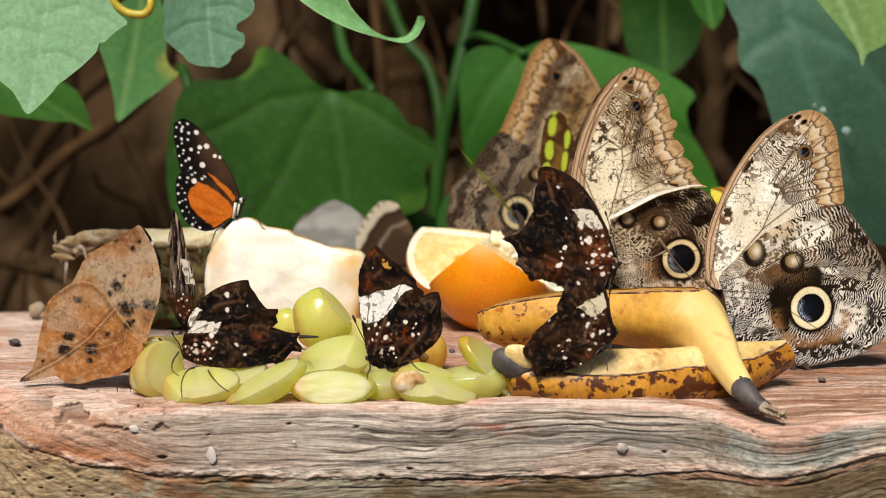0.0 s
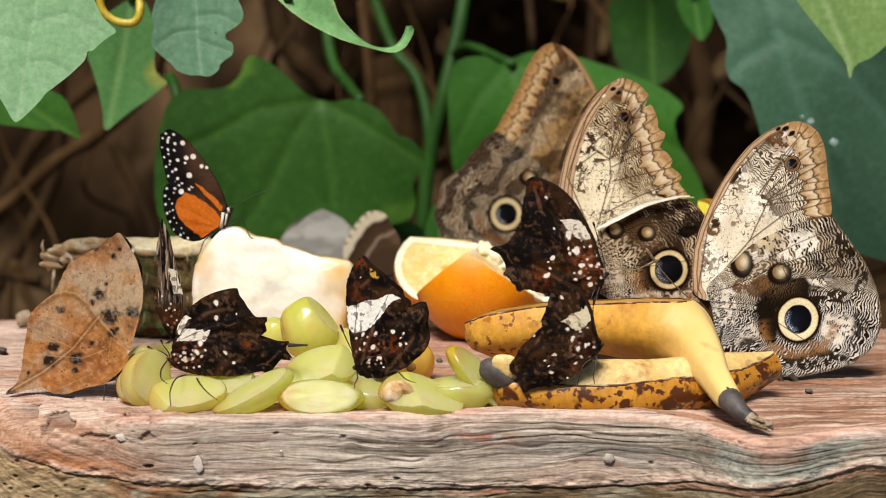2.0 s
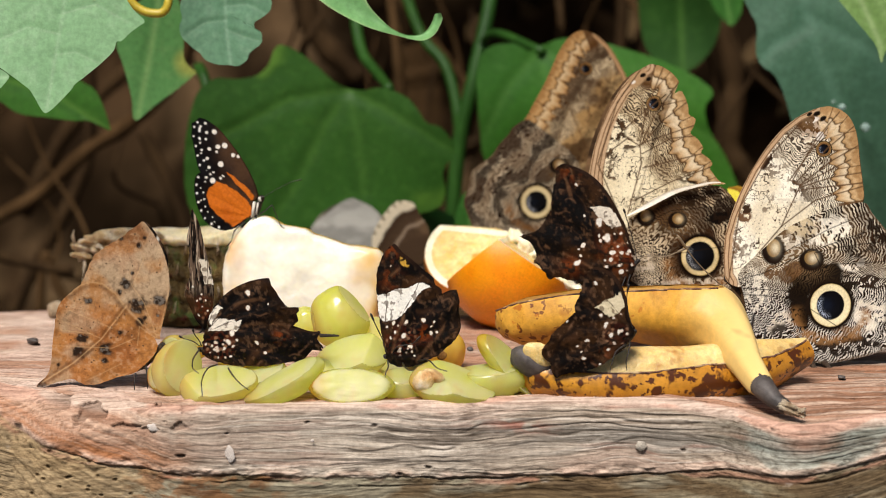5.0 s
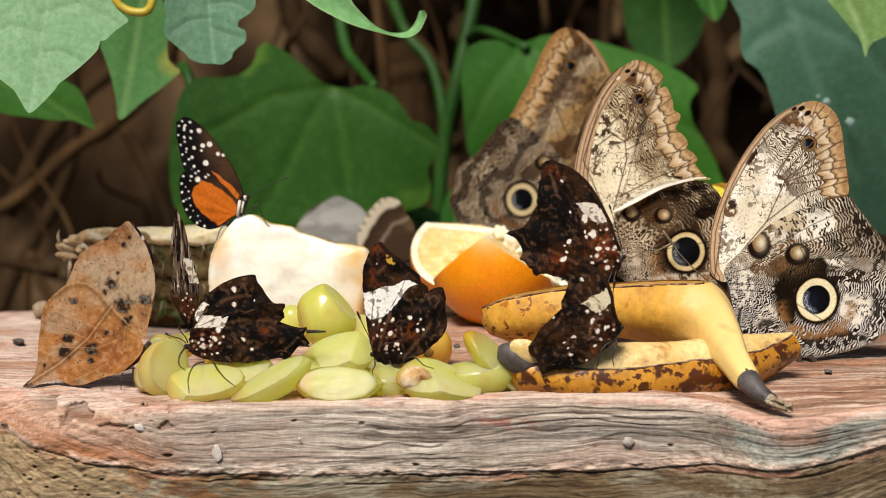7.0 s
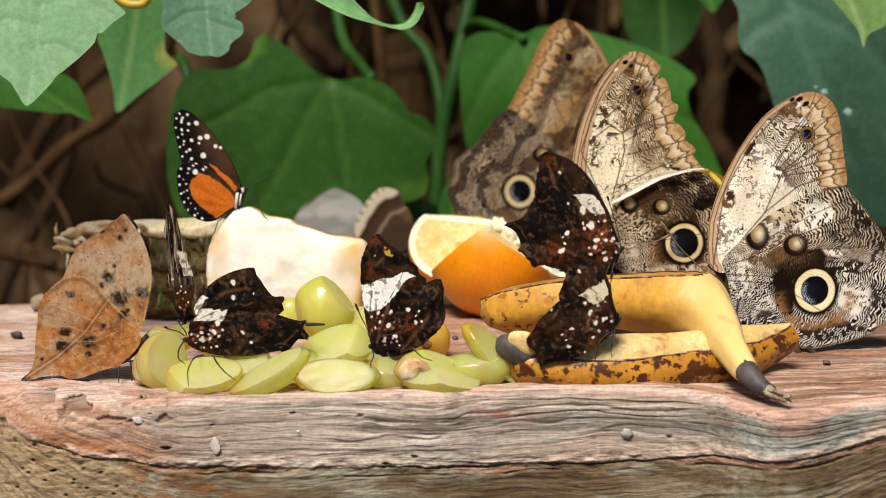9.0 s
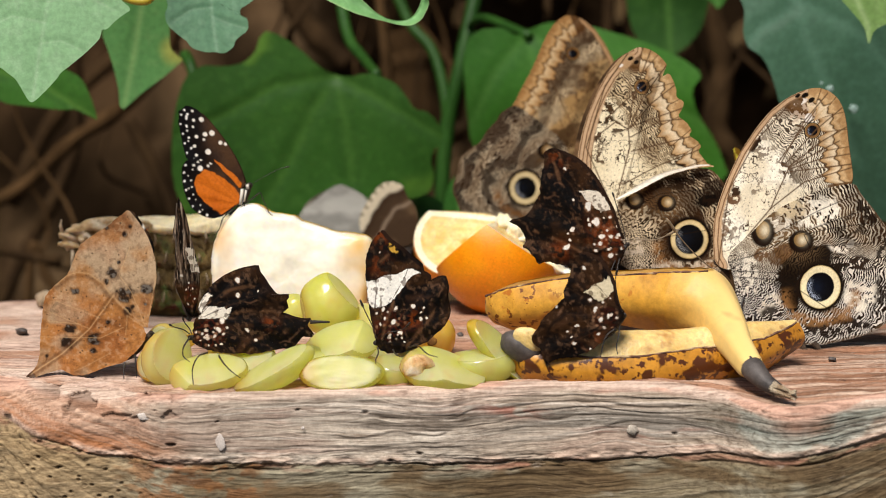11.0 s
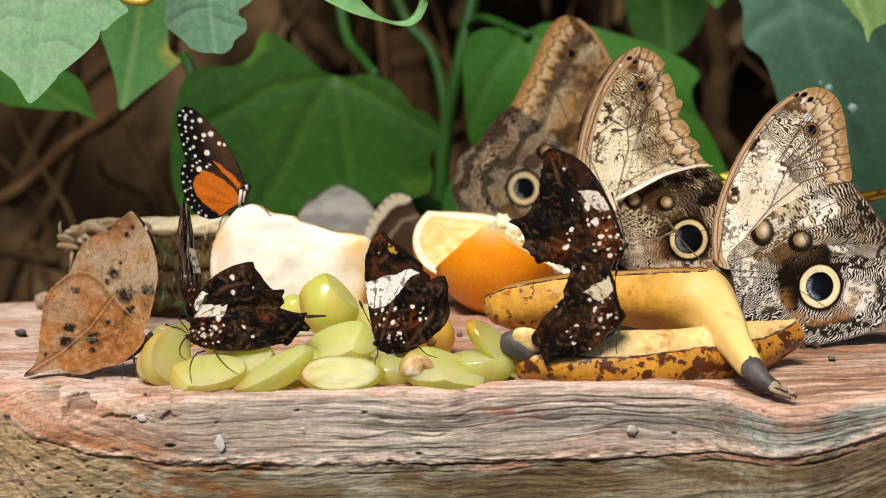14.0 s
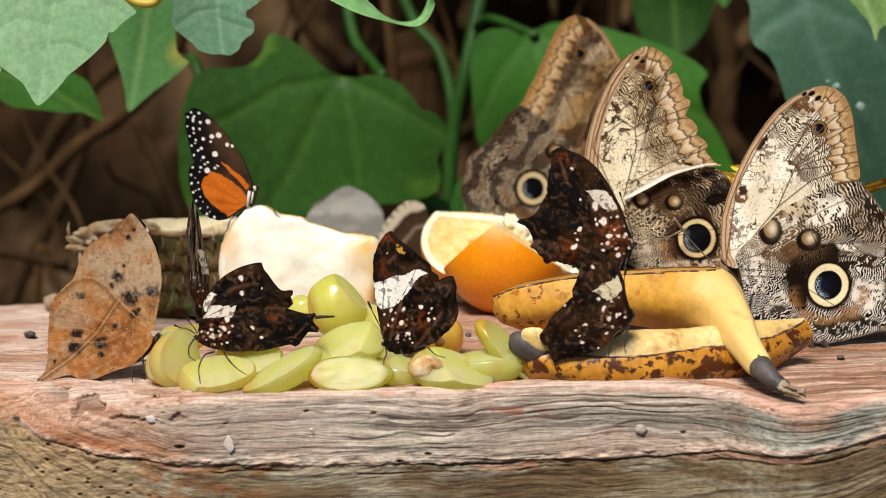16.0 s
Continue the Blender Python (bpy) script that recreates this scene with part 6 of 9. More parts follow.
owl_near = tagged(empty("owl_butterfly", pose(0.0957, 0.0260, 0.0271, 0, 0, 4)), "owl butterfly with a large eye spot, wings closed", "butterfly", "butterflies feeding on fruit")
sheet("forewing", [(1.6, -0.9), (-1.8, 0.5), (-3.2, 2.9), (-3.5, 8.7), (-3, 16.4), (-1.1, 23), (2.1, 30.6), (5.9, 38.2), (10.6, 45.3), (15.3, 51), (21, 55.3), (26.7, 57.9), (31.1, 58.7), (34.9, 57.5), (38, 55), (39.9, 51.4), (41, 46.7), (41.8, 40), (42.7, 34.3), (43.6, 27.6), (39.1, 19.9), (25.7, 10.4), (10.3, 0.9)], 0.24, owl_forewing([(-1.8, 0.5), (-3.2, 2.9), (-3.5, 8.7), (-3, 16.4), (-1.1, 23), (2.1, 30.6), (5.9, 38.2), (10.6, 45.3), (15.3, 51), (21, 55.3), (26.7, 57.9)], [(26.7, 57.9), (31.1, 58.7), (34.9, 57.5), (38, 55), (39.9, 51.4), (41, 46.7), (41.8, 40), (42.7, 34.3), (43.6, 27.6)], (29.6, 44.5), [[(1.6, 2.9), (15.8, 19.1), (21.9, 32.5)], [(21.9, 32.5), (18.5, 34.4), (30.7, 51.5)], [(21.9, 32.5), (38.7, 41)], [(21.4, 31), (42.7, 33.3)], [(15.8, 19.1), (27.3, 27.7), (43.7, 32.4)], [(19.4, 34.2), (26.9, 47.7), (34.5, 56.7)], [(20.9, 33.9), (30.8, 44.8), (39.4, 51.9)], [(22, 32.9), (32.9, 41), (41.3, 45.7)], [(22.2, 32), (33, 35.3), (42.5, 36.7)], [(-1.8, 1), (2.2, 25.9), (10.6, 41.1), (22, 53.4)]], marks=[(11, 41.2, 1.7, 4.1, -30, '2e1e12', 0.95, 0.38), (3, 22.3, 3.1, 2.4, 0, '6a4c34', 0.85, 0.45), (3.8, 24.7, 1.9, 1.3, 0, '3a281a', 0.9, 0.45), (22, 32.4, 3.0, 5.6, 10, '43301f', 0.8, 0.47), (-0.2, 12.1, 2.2, 4.4, 0, '7a6048', 0.6, 0.48), (12.8, 24.1, 2.6, 1.9, 0, '54402c', 0.6, 0.52), (25.8, 29.6, 1.9, 3.7, 0, '2e1e12', 0.8, 0.45)], tips=[(25.8, 50.5, 5.6, 3.7, 30, 'c8b098', 0.5, 0.42), (28.1, 48.7, 1.7, 1.1, 60, 'f2e8dc', 0.9, 0), (24.6, 55.9, 1.1, 0.6, 30, '140d08', 0.97, 0), (27, 56.1, 1.3, 0.8, 20, '140d08', 0.97, 0), (29.3, 54.6, 1.3, 0.8, 30, '140d08', 0.97, 0), (25.4, 53.8, 2.6, 1.1, 25, 'efe4d8', 0.8, 0.4)], tone=1.05), wing_material, owl_near, "", y=0.6, relief=camber((1.6, -0.9), 2.0, 1))
# lower-margin crescent: smoky rim bands, with the shaded bottom painted in
sheet("hindwing", [(0.6, 2.9), (3, 6.3), (9.2, 11.5), (15.9, 18), (20.7, 20.5), (29.3, 24.3), (37, 26.2), (43.8, 27.3), (45.7, 23.6), (50, 18.6), (55.5, 11), (59.5, 2), (61.1, -8.3), (58.4, -17.2), (48.7, -23.5), (32.3, -26.8), (26.4, -26), (20.5, -24.8), (14.6, -22.5), (8.7, -18.6), (5.2, -13.5), (3.9, -7.7), (2.8, -1.9)], 0.22, owl_hindwing((0.6, 2.9), [(43.8, 27.3), (45.7, 23.6), (50, 18.6), (55.5, 11), (59.5, 2), (61.1, -8.3), (58.4, -17.2), (48.7, -23.5), (32.3, -26.8), (26.4, -26), (20.5, -24.8), (14.6, -22.5)], (32.5, -7.0, 7.2, 4.8), [(12.9, 12.2, 3.1, 0.74), (25.7, 8.8, 2.4, 1.0)], [[(1.1, 1.9), (9.3, 3.8), (23.8, 10.4), (48.9, 18.9)], [(1.2, -0.9), (18.1, -2), (30.2, 2.7), (50.6, 1.6)], [(2.6, -2.9), (20.1, -4.5), (35.9, -14.8)], [(29.7, 3.2), (28.7, 6.5), (26.7, 10.4), (35.4, 12.3), (50.4, 14.1)], [(16, 10.5), (31.4, 18.1), (44.9, 23.7)], [(23.9, 2.7), (31.6, 6.5), (50.5, 7.3)]], 0.32, 1.06, [(32, 17.5, 8.5, 5.2, 22, 'f8efdc', 0.6, 0.45), (8, -3, 4.6, 7.5, 0, 'f4ead6', 0.5, 0.47), (19, 13.5, 5, 3.2, 30, 'f6ecd8', 0.55, 0.46), (40, 6.5, 5.5, 2.4, 10, 'f4ead8', 0.6, 0.45), (49, 17, 6, 2.2, -38, '1c120a', 0.75, 0.42), (53.5, 5, 2.4, 6, -15, '1c120a', 0.7, 0.44), (15.5, -13, 5, 4, 20, 'e8dcc6', 0.5, 0.47), (24.5, 0.2, 8.5, 5.6, 20, '150d07', 0.95, 0), (30.9, 3.3, 8.1, 4.4, -10, '150d07', 0.95, 0), (22.2, -6.7, 4.1, 8.5, 10, '150d07', 0.95, 0), (37.7, 0.6, 4.4, 3.7, 0, '1c120a', 0.9, 0.4), (36, -20.5, 14, 3.4, 4, '1c120b', 0.8, 0.43), (18, -17, 7, 3.4, -28, '1c120b', 0.75, 0.44), (53, -12, 3.2, 8, -8, '1c120b', 0.7, 0.46), (19.7, 4.9, 3.7, 2.6, 30, '5a3c22', 0.8, 0), (12.4, 4.2, 3.1, 2.6, 0, '5a3c22', 0.8, 0.4), (17.8, 2.7, 3.0, 3.0, 0, '4a3018', 0.6, 0), (44.1, 11.8, 7.4, 5.6, 20, '22160c', 0.5, 0.46), (46.3, 0.6, 5.6, 2.6, 0, '2a1b10', 0.85, 0.4), (22.3, 19.4, 5.6, 4.4, -30, 'd8c4a0', 0.6, 0.4), (45.6, -10.7, 5.6, 6.3, 0, 'f0e6d2', 0.6, 0.42), (38.1, -16.3, 5.6, 2.2, -20, '7a5632', 0.4, 0.4), (28.6, -18.1, 8.1, 1.9, -10, '8f6a42', 0.4, 0.42), (28.2, 6.3, 1.9, 3.0, 0, '0c0806', 0.9, 0)]), wing_material, owl_near, "", y=-0.4, relief=camber((0.6, 2.9), 1.6, 2))
sheet("forewing", [(2.4, -1.4), (-1, 0), (-2.4, 2.4), (-2.7, 8.2), (-2.2, 15.9), (-0.3, 22.5), (2.9, 30.1), (6.7, 37.7), (11.4, 44.8), (16.1, 50.5), (21.8, 54.8), (27.5, 57.4), (31.9, 58.2), (35.7, 57), (38.8, 54.5), (40.7, 50.9), (41.8, 46.2), (42.6, 39.5), (43.5, 33.8), (44.4, 27.1), (39.9, 19.4), (26.5, 9.9), (11.1, 0.4)], 1.6, grey_paint(5, "6b5138", "3a2a1c"), wing_material, owl_near, "", y=2.6, relief=camber((1.6, -0.9), 2.0, 1))
sheet("hindwing", [(0.2, 3.2), (2.6, 6.6), (8.8, 11.8), (15.5, 18.3), (20.3, 20.8), (28.9, 24.6), (36.6, 26.5), (43.4, 27.6), (45.3, 23.9), (49.6, 18.9), (55.1, 11.3), (59.1, 2.3), (60.7, -8), (58, -16.9), (48.3, -23.2), (31.9, -26.5), (26, -25.7), (20.1, -24.5), (14.2, -22.2), (8.3, -18.3), (4.8, -13.2), (3.5, -7.4), (2.4, -1.6)], 1.6, grey_paint(6, "6b5138", "3a2a1c"), wing_material, owl_near, "", y=2.2, relief=camber((0.6, 2.9), 1.6, 2))
body(owl_near, [(-0.8, 5, 1.5), (4.6, 5, -2.9), (11.5, 5, -9.7), (20.3, 5, -15.6), (29.2, 5, -20.5)], [2.0, 3.4, 4.0, 3.4, 1.6], fur_material)
antenna(owl_near, [(-2.2, 0.8, -1.4), (-10.9, -2, -1.8), (-22.5, -4, -1.7), (-28.3, -5, 1.7)], 0.2, 0.5, pale_leg_material)
antenna(owl_near, [(-1.7, 0.8, -1.9), (-8.1, -3, 3), (-14.9, -6, 9.7), (-20.8, -8, 17.4)], 0.2, 0.5, pale_leg_material)
leg(owl_near, [(6.6, 0, -9.7), (4.8, -2, -18.3), (6.9, -3, -28)])
leg(owl_near, [(10.6, 0, -14.5), (9.7, -2, -22.3), (11.8, -3, -28.6)])
leg(owl_near, [(26.4, 1, -24.4), (26.9, 0, -27.3), (29.4, -1, -29.5)], 0.9, fur_material)
leg(owl_near, [(30.3, 1, -25.4), (32.3, 0, -27.8), (33.8, -1, -28.8)], 0.9, fur_material)

owl_torn = tagged(empty("owl_butterfly", pose(0.0649, 0.0520, 0.0260, 0, 0, -4)), "owl butterfly with torn forewing margin, wings closed", "butterfly", "butterflies feeding on fruit")
sheet("forewing", [(-2.7, 0.6), (-10.7, 16.5), (-14.8, 28.8), (-15.2, 35), (-14.8, 38.5), (-13.6, 44.7), (-11.4, 51.7), (-8.4, 58.7), (-5, 64.8), (-0.7, 70), (3.6, 72.6), (5.4, 73.5), (8.8, 72.8), (11.9, 71.0), (14.0, 68.9), (15.3, 67.0), (13.1, 66.1), (9.7, 65.1), (8.7, 64.2), (10.5, 62.1), (13.5, 63.4), (15.9, 64.6), (17.3, 61.9), (18.3, 58.9), (18.3, 56.2), (21.0, 54.9), (20.3, 52.4), (18.8, 49.9), (21.7, 48.0), (23.6, 45.1), (22.5, 43.4), (25.2, 41.7), (26.9, 39.6), (25.6, 38.0), (27.5, 35.6), (29.1, 33.6), (31.9, 32.7), (25.8, 32.4), (19.7, 31.1), (12.8, 28.8), (6.7, 25.4), (1.5, 22.6), (-1.6, 21.4), (-2.3, 11.2)], 0.3, owl_forewing([(-10.7, 16.5), (-14.8, 28.8), (-15.2, 35), (-14.8, 38.5), (-13.6, 44.7), (-11.4, 51.7), (-8.4, 58.7), (-5, 64.8), (-0.7, 70), (3.6, 72.6)], [(7.1, 73.3), (10.6, 72.5), (14.1, 69.6), (16.3, 66.6), (17.6, 62.4), (18.5, 58.3), (20.3, 54.8), (19.9, 50.9), (22.2, 46.1), (25.2, 42.6), (27.5, 39.1), (29.3, 34.3)], (6.6, 60), [[(-2, 21.8), (2.6, 39.5), (2.1, 45.6)], [(2.1, 45.6), (-2.2, 48.2), (-9.2, 42.9)], [(2.6, 46.5), (20.3, 52.6)], [(3.1, 38.1), (23.1, 43)], [(0.6, 27.1), (12.7, 33.4), (26.6, 38.7)], [(-5.7, 49.1), (2, 56.1), (10.7, 63.1)], [(2.1, 46), (3.8, 57), (9.7, 72.5)], [(2.5, 46), (7.3, 57), (15, 67.2)], [(2.7, 46), (9.9, 54.4), (17.8, 60.5)], [(2.9, 43), (12.6, 48.2), (21.2, 49.1)], [(-4.6, 21.8), (-12.2, 39.4), (-5.8, 60.4), (1.9, 71.3)]], field="f2e2bf", ground="cfb68e", stripe=5.2, marks=[(-6.6, 51.1, 4.1, 4.1, -40, '3a2816', 0.9, 0.44), (-9, 43.4, 2.6, 2.2, 0, '43301f', 0.75, 0.5), (-2.4, 46.3, 3.0, 2.2, 0, '43301f', 0.75, 0.48), (-7.6, 35.7, 2.6, 2.2, 0, '5a4430', 0.8, 0.47), (-2.5, 56.9, 4.8, 7.4, -40, '4a3520', 0.75, 0.46), (5.2, 52.1, 2.6, 7.4, -30, '43301f', 0.7, 0.47), (16.8, 37.8, 3.0, 4.8, 0, '2e1e12', 0.8, 0.42), (21.6, 34.3, 3.3, 1.7, 10, '1a100a', 0.95, 0), (10.9, 55, 2.2, 4.8, -10, '5a4025', 0.7, 0.46), (1.3, 64.5, 4.8, 3.3, 0, '5a4025', 0.6, 0.48)], tips=[(0.9, 68.3, 4.1, 3.0, 40, 'b8946c', 0.7, 0), (2.8, 69.5, 1.1, 0.7, 20, '140d08', 0.97, 0), (4.7, 68.3, 1.1, 0.7, 30, '140d08', 0.97, 0), (-0.3, 67.2, 0.9, 0.6, 30, 'f0e6d8', 0.8, 0)]), wing_material, owl_torn, "", y=0.6, smooth=1, relief=camber((-2.7, 0.6), 2.0, 3))
sheet("hindwing", [(-2.2, 0.6), (-1.9, 11.2), (-1.7, 21), (1.5, 22.6), (6.7, 25.4), (12.8, 28.8), (19.7, 31.1), (29.3, 32.7), (33.9, 28.2), (36.4, 22.1), (39.1, 13.3), (39.3, 4.5), (34.1, -3.5), (22, -6.3), (11.4, -5.5), (3.5, -2.9)], 0.3, owl_hindwing((-2.2, 0.6), [(29.3, 32.7), (33.9, 28.2), (36.4, 22.1), (39.1, 13.3), (39.3, 4.5), (34.1, -3.5), (22, -6.3), (11.4, -5.5)], (22.8, 8.1, 6.7, 5.0), [(4.1, 21.9, 2.0, 0.9), (15.1, 20.9, 1.9, 1.0)], [[(-1, 7.7), (13, 8.7), (30.4, 11.5)], [(-1.1, 16.5), (12.8, 23.7), (33.7, 25.6)]], 0.85, np.array((0.84, 0.74, 0.62)), [(22, 7.9, 11.1, 10.0, 0, '3a2616', 0.75, 0), (5.1, 23.9, 5.6, 4.4, 0, '4a3018', 0.8, 0), (13.2, 22.4, 6.3, 4.8, 0, '3a2616', 0.7, 0), (28.5, 21.5, 4.4, 2.2, 10, '120b07', 0.95, 0), (34.1, 24.4, 9.3, 5.6, 0, '241810', 0.7, 0.42), (20.7, 29.1, 11.1, 3.7, 15, '2e2014', 0.7, 0.4), (23, -0.8, 16.7, 1.9, 0, 'e8e0d4', 0.5, 0.4), (1.9, 4.9, 5.6, 4.4, 0, 'f0e8dc', 0.5, 0.45), (37.1, 14.8, 4.4, 7.4, 0, '2a1c12', 0.6, 0.4)]), wing_material, owl_torn, "", y=-0.5, relief=camber((-2.2, 0.6), 1.5, 4))
ribbon("wing_fold", owl_torn, [(-2.0, 21.9), (0.5, 22.9), (5.1, 24.9), (9.8, 27.4), (15.2, 30.1), (20.5, 31.7), (25.5, 33.0), (29.3, 33.4)], [(-2.3, 22.2), (0.0, 23.6), (4.4, 26.3), (9.1, 29.0), (14.8, 31.4), (20.5, 32.7), (25.8, 33.7), (29.2, 33.7)], -2.2, 1.2, ("e4dacb", "bcae9c", "7c6a58"), wing_material, "pale turned-up edge of the wing")
sheet("forewing", [(-4.3, -0.2), (-12.3, 15.7), (-16.4, 28), (-16.8, 34.2), (-16.4, 37.7), (-15.2, 43.9), (-13, 50.9), (-10, 57.9), (-6.6, 64), (-2.3, 69.2), (2, 71.8), (5.5, 72.5), (9, 71.7), (11.6, 69.2), (13.9, 66.4), (11.5, 65.2), (8.2, 64), (8, 61), (11.5, 61.6), (15.1, 63.6), (16.2, 61.6), (16.8, 57.5), (18.9, 54), (17.9, 51), (17, 49), (20.1, 45.3), (23.2, 41.8), (25.4, 38.3), (27.3, 33.9), (27.7, 32.1), (24.2, 31.6), (18.1, 30.3), (11.2, 28), (5.1, 24.6), (-0.1, 21.8), (-3.2, 20.6), (-3.9, 10.4)], 1.6, grey_paint(5, "6b5138", "3a2a1c"), wing_material, owl_torn, "", y=2.6, relief=camber((-2.7, 0.6), 2.0, 1), smooth=1)
sheet("hindwing", [(-2.7, 0.2), (-2.4, 10.8), (-2.2, 20.6), (1, 22.2), (6.2, 25), (12.3, 28.4), (19.2, 30.7), (28.8, 32.3), (33.4, 27.8), (35.9, 21.7), (38.6, 12.9), (38.8, 4.1), (33.6, -3.9), (21.5, -6.7), (10.9, -5.9), (3, -3.3)], 1.6, grey_paint(6, "6b5138", "3a2a1c"), wing_material, owl_torn, "", y=2.2, relief=camber((-2.2, 0.6), 1.6, 2))
body(owl_torn, [(-4.4, 1, -1.6), (-1.8, 1, -2.5), (4.4, 1, -4.7), (13.2, 1, -7.3), (23.7, 1, -8.9)], [1.8, 3.0, 3.4, 3.0, 1.4], fur_material)
antenna(owl_torn, [(-4.4, 0, -1.2), (2.5, -3, 7.7), (11.3, -5, 8.7), (19.1, -6, 12.3)], 0.2, 0.45, pale_leg_material)
leg(owl_torn, [(-1.8, 0, -1.2), (-1.3, -2, -10.1), (-1.6, -3, -19)], 0.4, pale_leg_material)
leg(owl_torn, [(2.6, 0, -3.8), (3.6, -2, -12.7), (2.8, -3, -21.6)], 0.4, pale_leg_material)
leg(owl_torn, [(-0.9, 0, 1.5), (-1.8, -2, -0.3), (-1.7, -3, -4.7)], 0.4, pale_leg_material)

owl_rear = tagged(empty("owl_butterfly", pose(0.0511, 0.1650, 0.0348, 0, 0, 0)), "owl butterfly with smoky brown wings closed, behind the orange", "butterfly", "butterflies feeding on fruit")
sheet("forewing", [(6.8, -1.1), (16.1, 17.7), (22.5, 36.5), (24.2, 47.7), (23.7, 55.2), (21.3, 60.8), (18.4, 66.4), (14.7, 71.9), (10, 76.1), (4.3, 78.2), (0.2, 76.4), (-3.1, 72.9), (-5.9, 67.8), (-8.2, 62.2), (-11.4, 55.2), (-15.1, 48.7), (-17.9, 43.1), (-21.6, 39.3), (-18.8, 27.1), (-7.4, 8.3)], 0.5, owl_forewing([(6.8, -1.1), (16.1, 17.7), (22.5, 36.5), (24.2, 47.7), (23.7, 55.2), (21.3, 60.8), (18.4, 66.4), (14.7, 71.9), (10, 76.1)], [(4.3, 78.2), (0.2, 76.4), (-3.1, 72.9), (-5.9, 67.8), (-8.2, 62.2), (-11.4, 55.2), (-15.1, 48.7), (-17.9, 43.1), (-21.6, 39.3)], (5.7, 62.6), [[(6.6, 30.9), (-3, 52.4)]], 1.3, np.array((0.76, 0.68, 0.56)), "b39468", 0.8), wing_material, owl_rear, "", y=0.6, relief=camber((6.8, -1.1), 1.5, 5))
sheet("hindwing", [(8.7, -4.9), (7.6, 10.2), (2.8, 27.1), (-8.5, 36.5), (-17.4, 43.1), (-21.6, 40.7), (-23.5, 39.3), (-24.9, 36.5), (-29.1, 32.3), (-31.4, 28.1), (-35.7, 25.3), (-39.9, 22), (-40.8, 15.8), (-43.2, 9.3), (-40.8, 3.6), (-39.4, -1.1), (-32.8, -8.7), (-21.4, -14.4), (-4.4, -14.4)], 0.5, owl_hindwing((8.7, -4.9), [(-17.4, 43.1), (-21.6, 40.7), (-23.5, 39.3), (-24.9, 36.5), (-29.1, 32.3), (-31.4, 28.1), (-35.7, 25.3), (-39.9, 22), (-40.8, 15.8), (-43.2, 9.3), (-40.8, 3.6), (-39.4, -1.1), (-32.8, -8.7), (-21.4, -14.4)], (-13.7, 9.5, 6.6, 4.4), [(-4.9, 24.5, 2.2, 1.0)], [], 0.9, np.array((0.62, 0.56, 0.49))), wing_material, owl_rear, "", y=-0.5, relief=camber((8.7, -4.9), 1.5, 6))
sheet("forewing", [(7.3, -1.7), (16.6, 17.1), (23, 35.9), (24.7, 47.1), (24.2, 54.6), (21.8, 60.2), (18.9, 65.8), (15.2, 71.3), (10.5, 75.5), (4.8, 77.6), (0.7, 75.8), (-2.6, 72.3), (-5.4, 67.2), (-7.7, 61.6), (-10.9, 54.6), (-14.6, 48.1), (-17.4, 42.5), (-21.1, 38.7), (-18.3, 26.5), (-6.9, 7.7)], 2, grey_paint(5, "6b5138", "3a2a1c"), wing_material, owl_rear, "", y=2.6, relief=camber((6.8, -1.1), 2.0, 1))
sheet("hindwing", [(9.2, -5.3), (8.1, 9.8), (3.3, 26.7), (-8, 36.1), (-16.9, 42.7), (-21.1, 40.3), (-23, 38.9), (-24.4, 36.1), (-28.6, 31.9), (-30.9, 27.7), (-35.2, 24.9), (-39.4, 21.6), (-40.3, 15.4), (-42.7, 8.9), (-40.3, 3.2), (-38.9, -1.5), (-32.3, -9.1), (-20.9, -14.8), (-3.9, -14.8)], 2, grey_paint(6, "6b5138", "3a2a1c"), wing_material, owl_rear, "", y=2.2, relief=camber((8.7, -4.9), 1.6, 2))
body(owl_rear, [(12.5, 1, -5.9), (8.7, 1, -7.8), (3.1, 1, -10.6), (-4.4, 1, -14.4), (-12, 1, -16.3)], [1.8, 3.0, 3.4, 3.0, 1.4], fur_material)
leg(owl_rear, [(7.8, 0, -9.7), (8.9, -2, -24.8), (7.1, -3, -39.1)], 0.4)
leg(owl_rear, [(3.1, 0, -11.5), (2.2, -2, -25.8), (3.3, -3, -40.1)], 0.4)
leg(owl_rear, [(10.6, 0, -6.8), (12.6, -2, -22), (11.8, -3, -38.2)], 0.4)
antenna(owl_rear, [(12.9, 0, -5.4), (16.2, 2, -1.1), (21.8, 4, 3.6)], 0.2, 0.45)

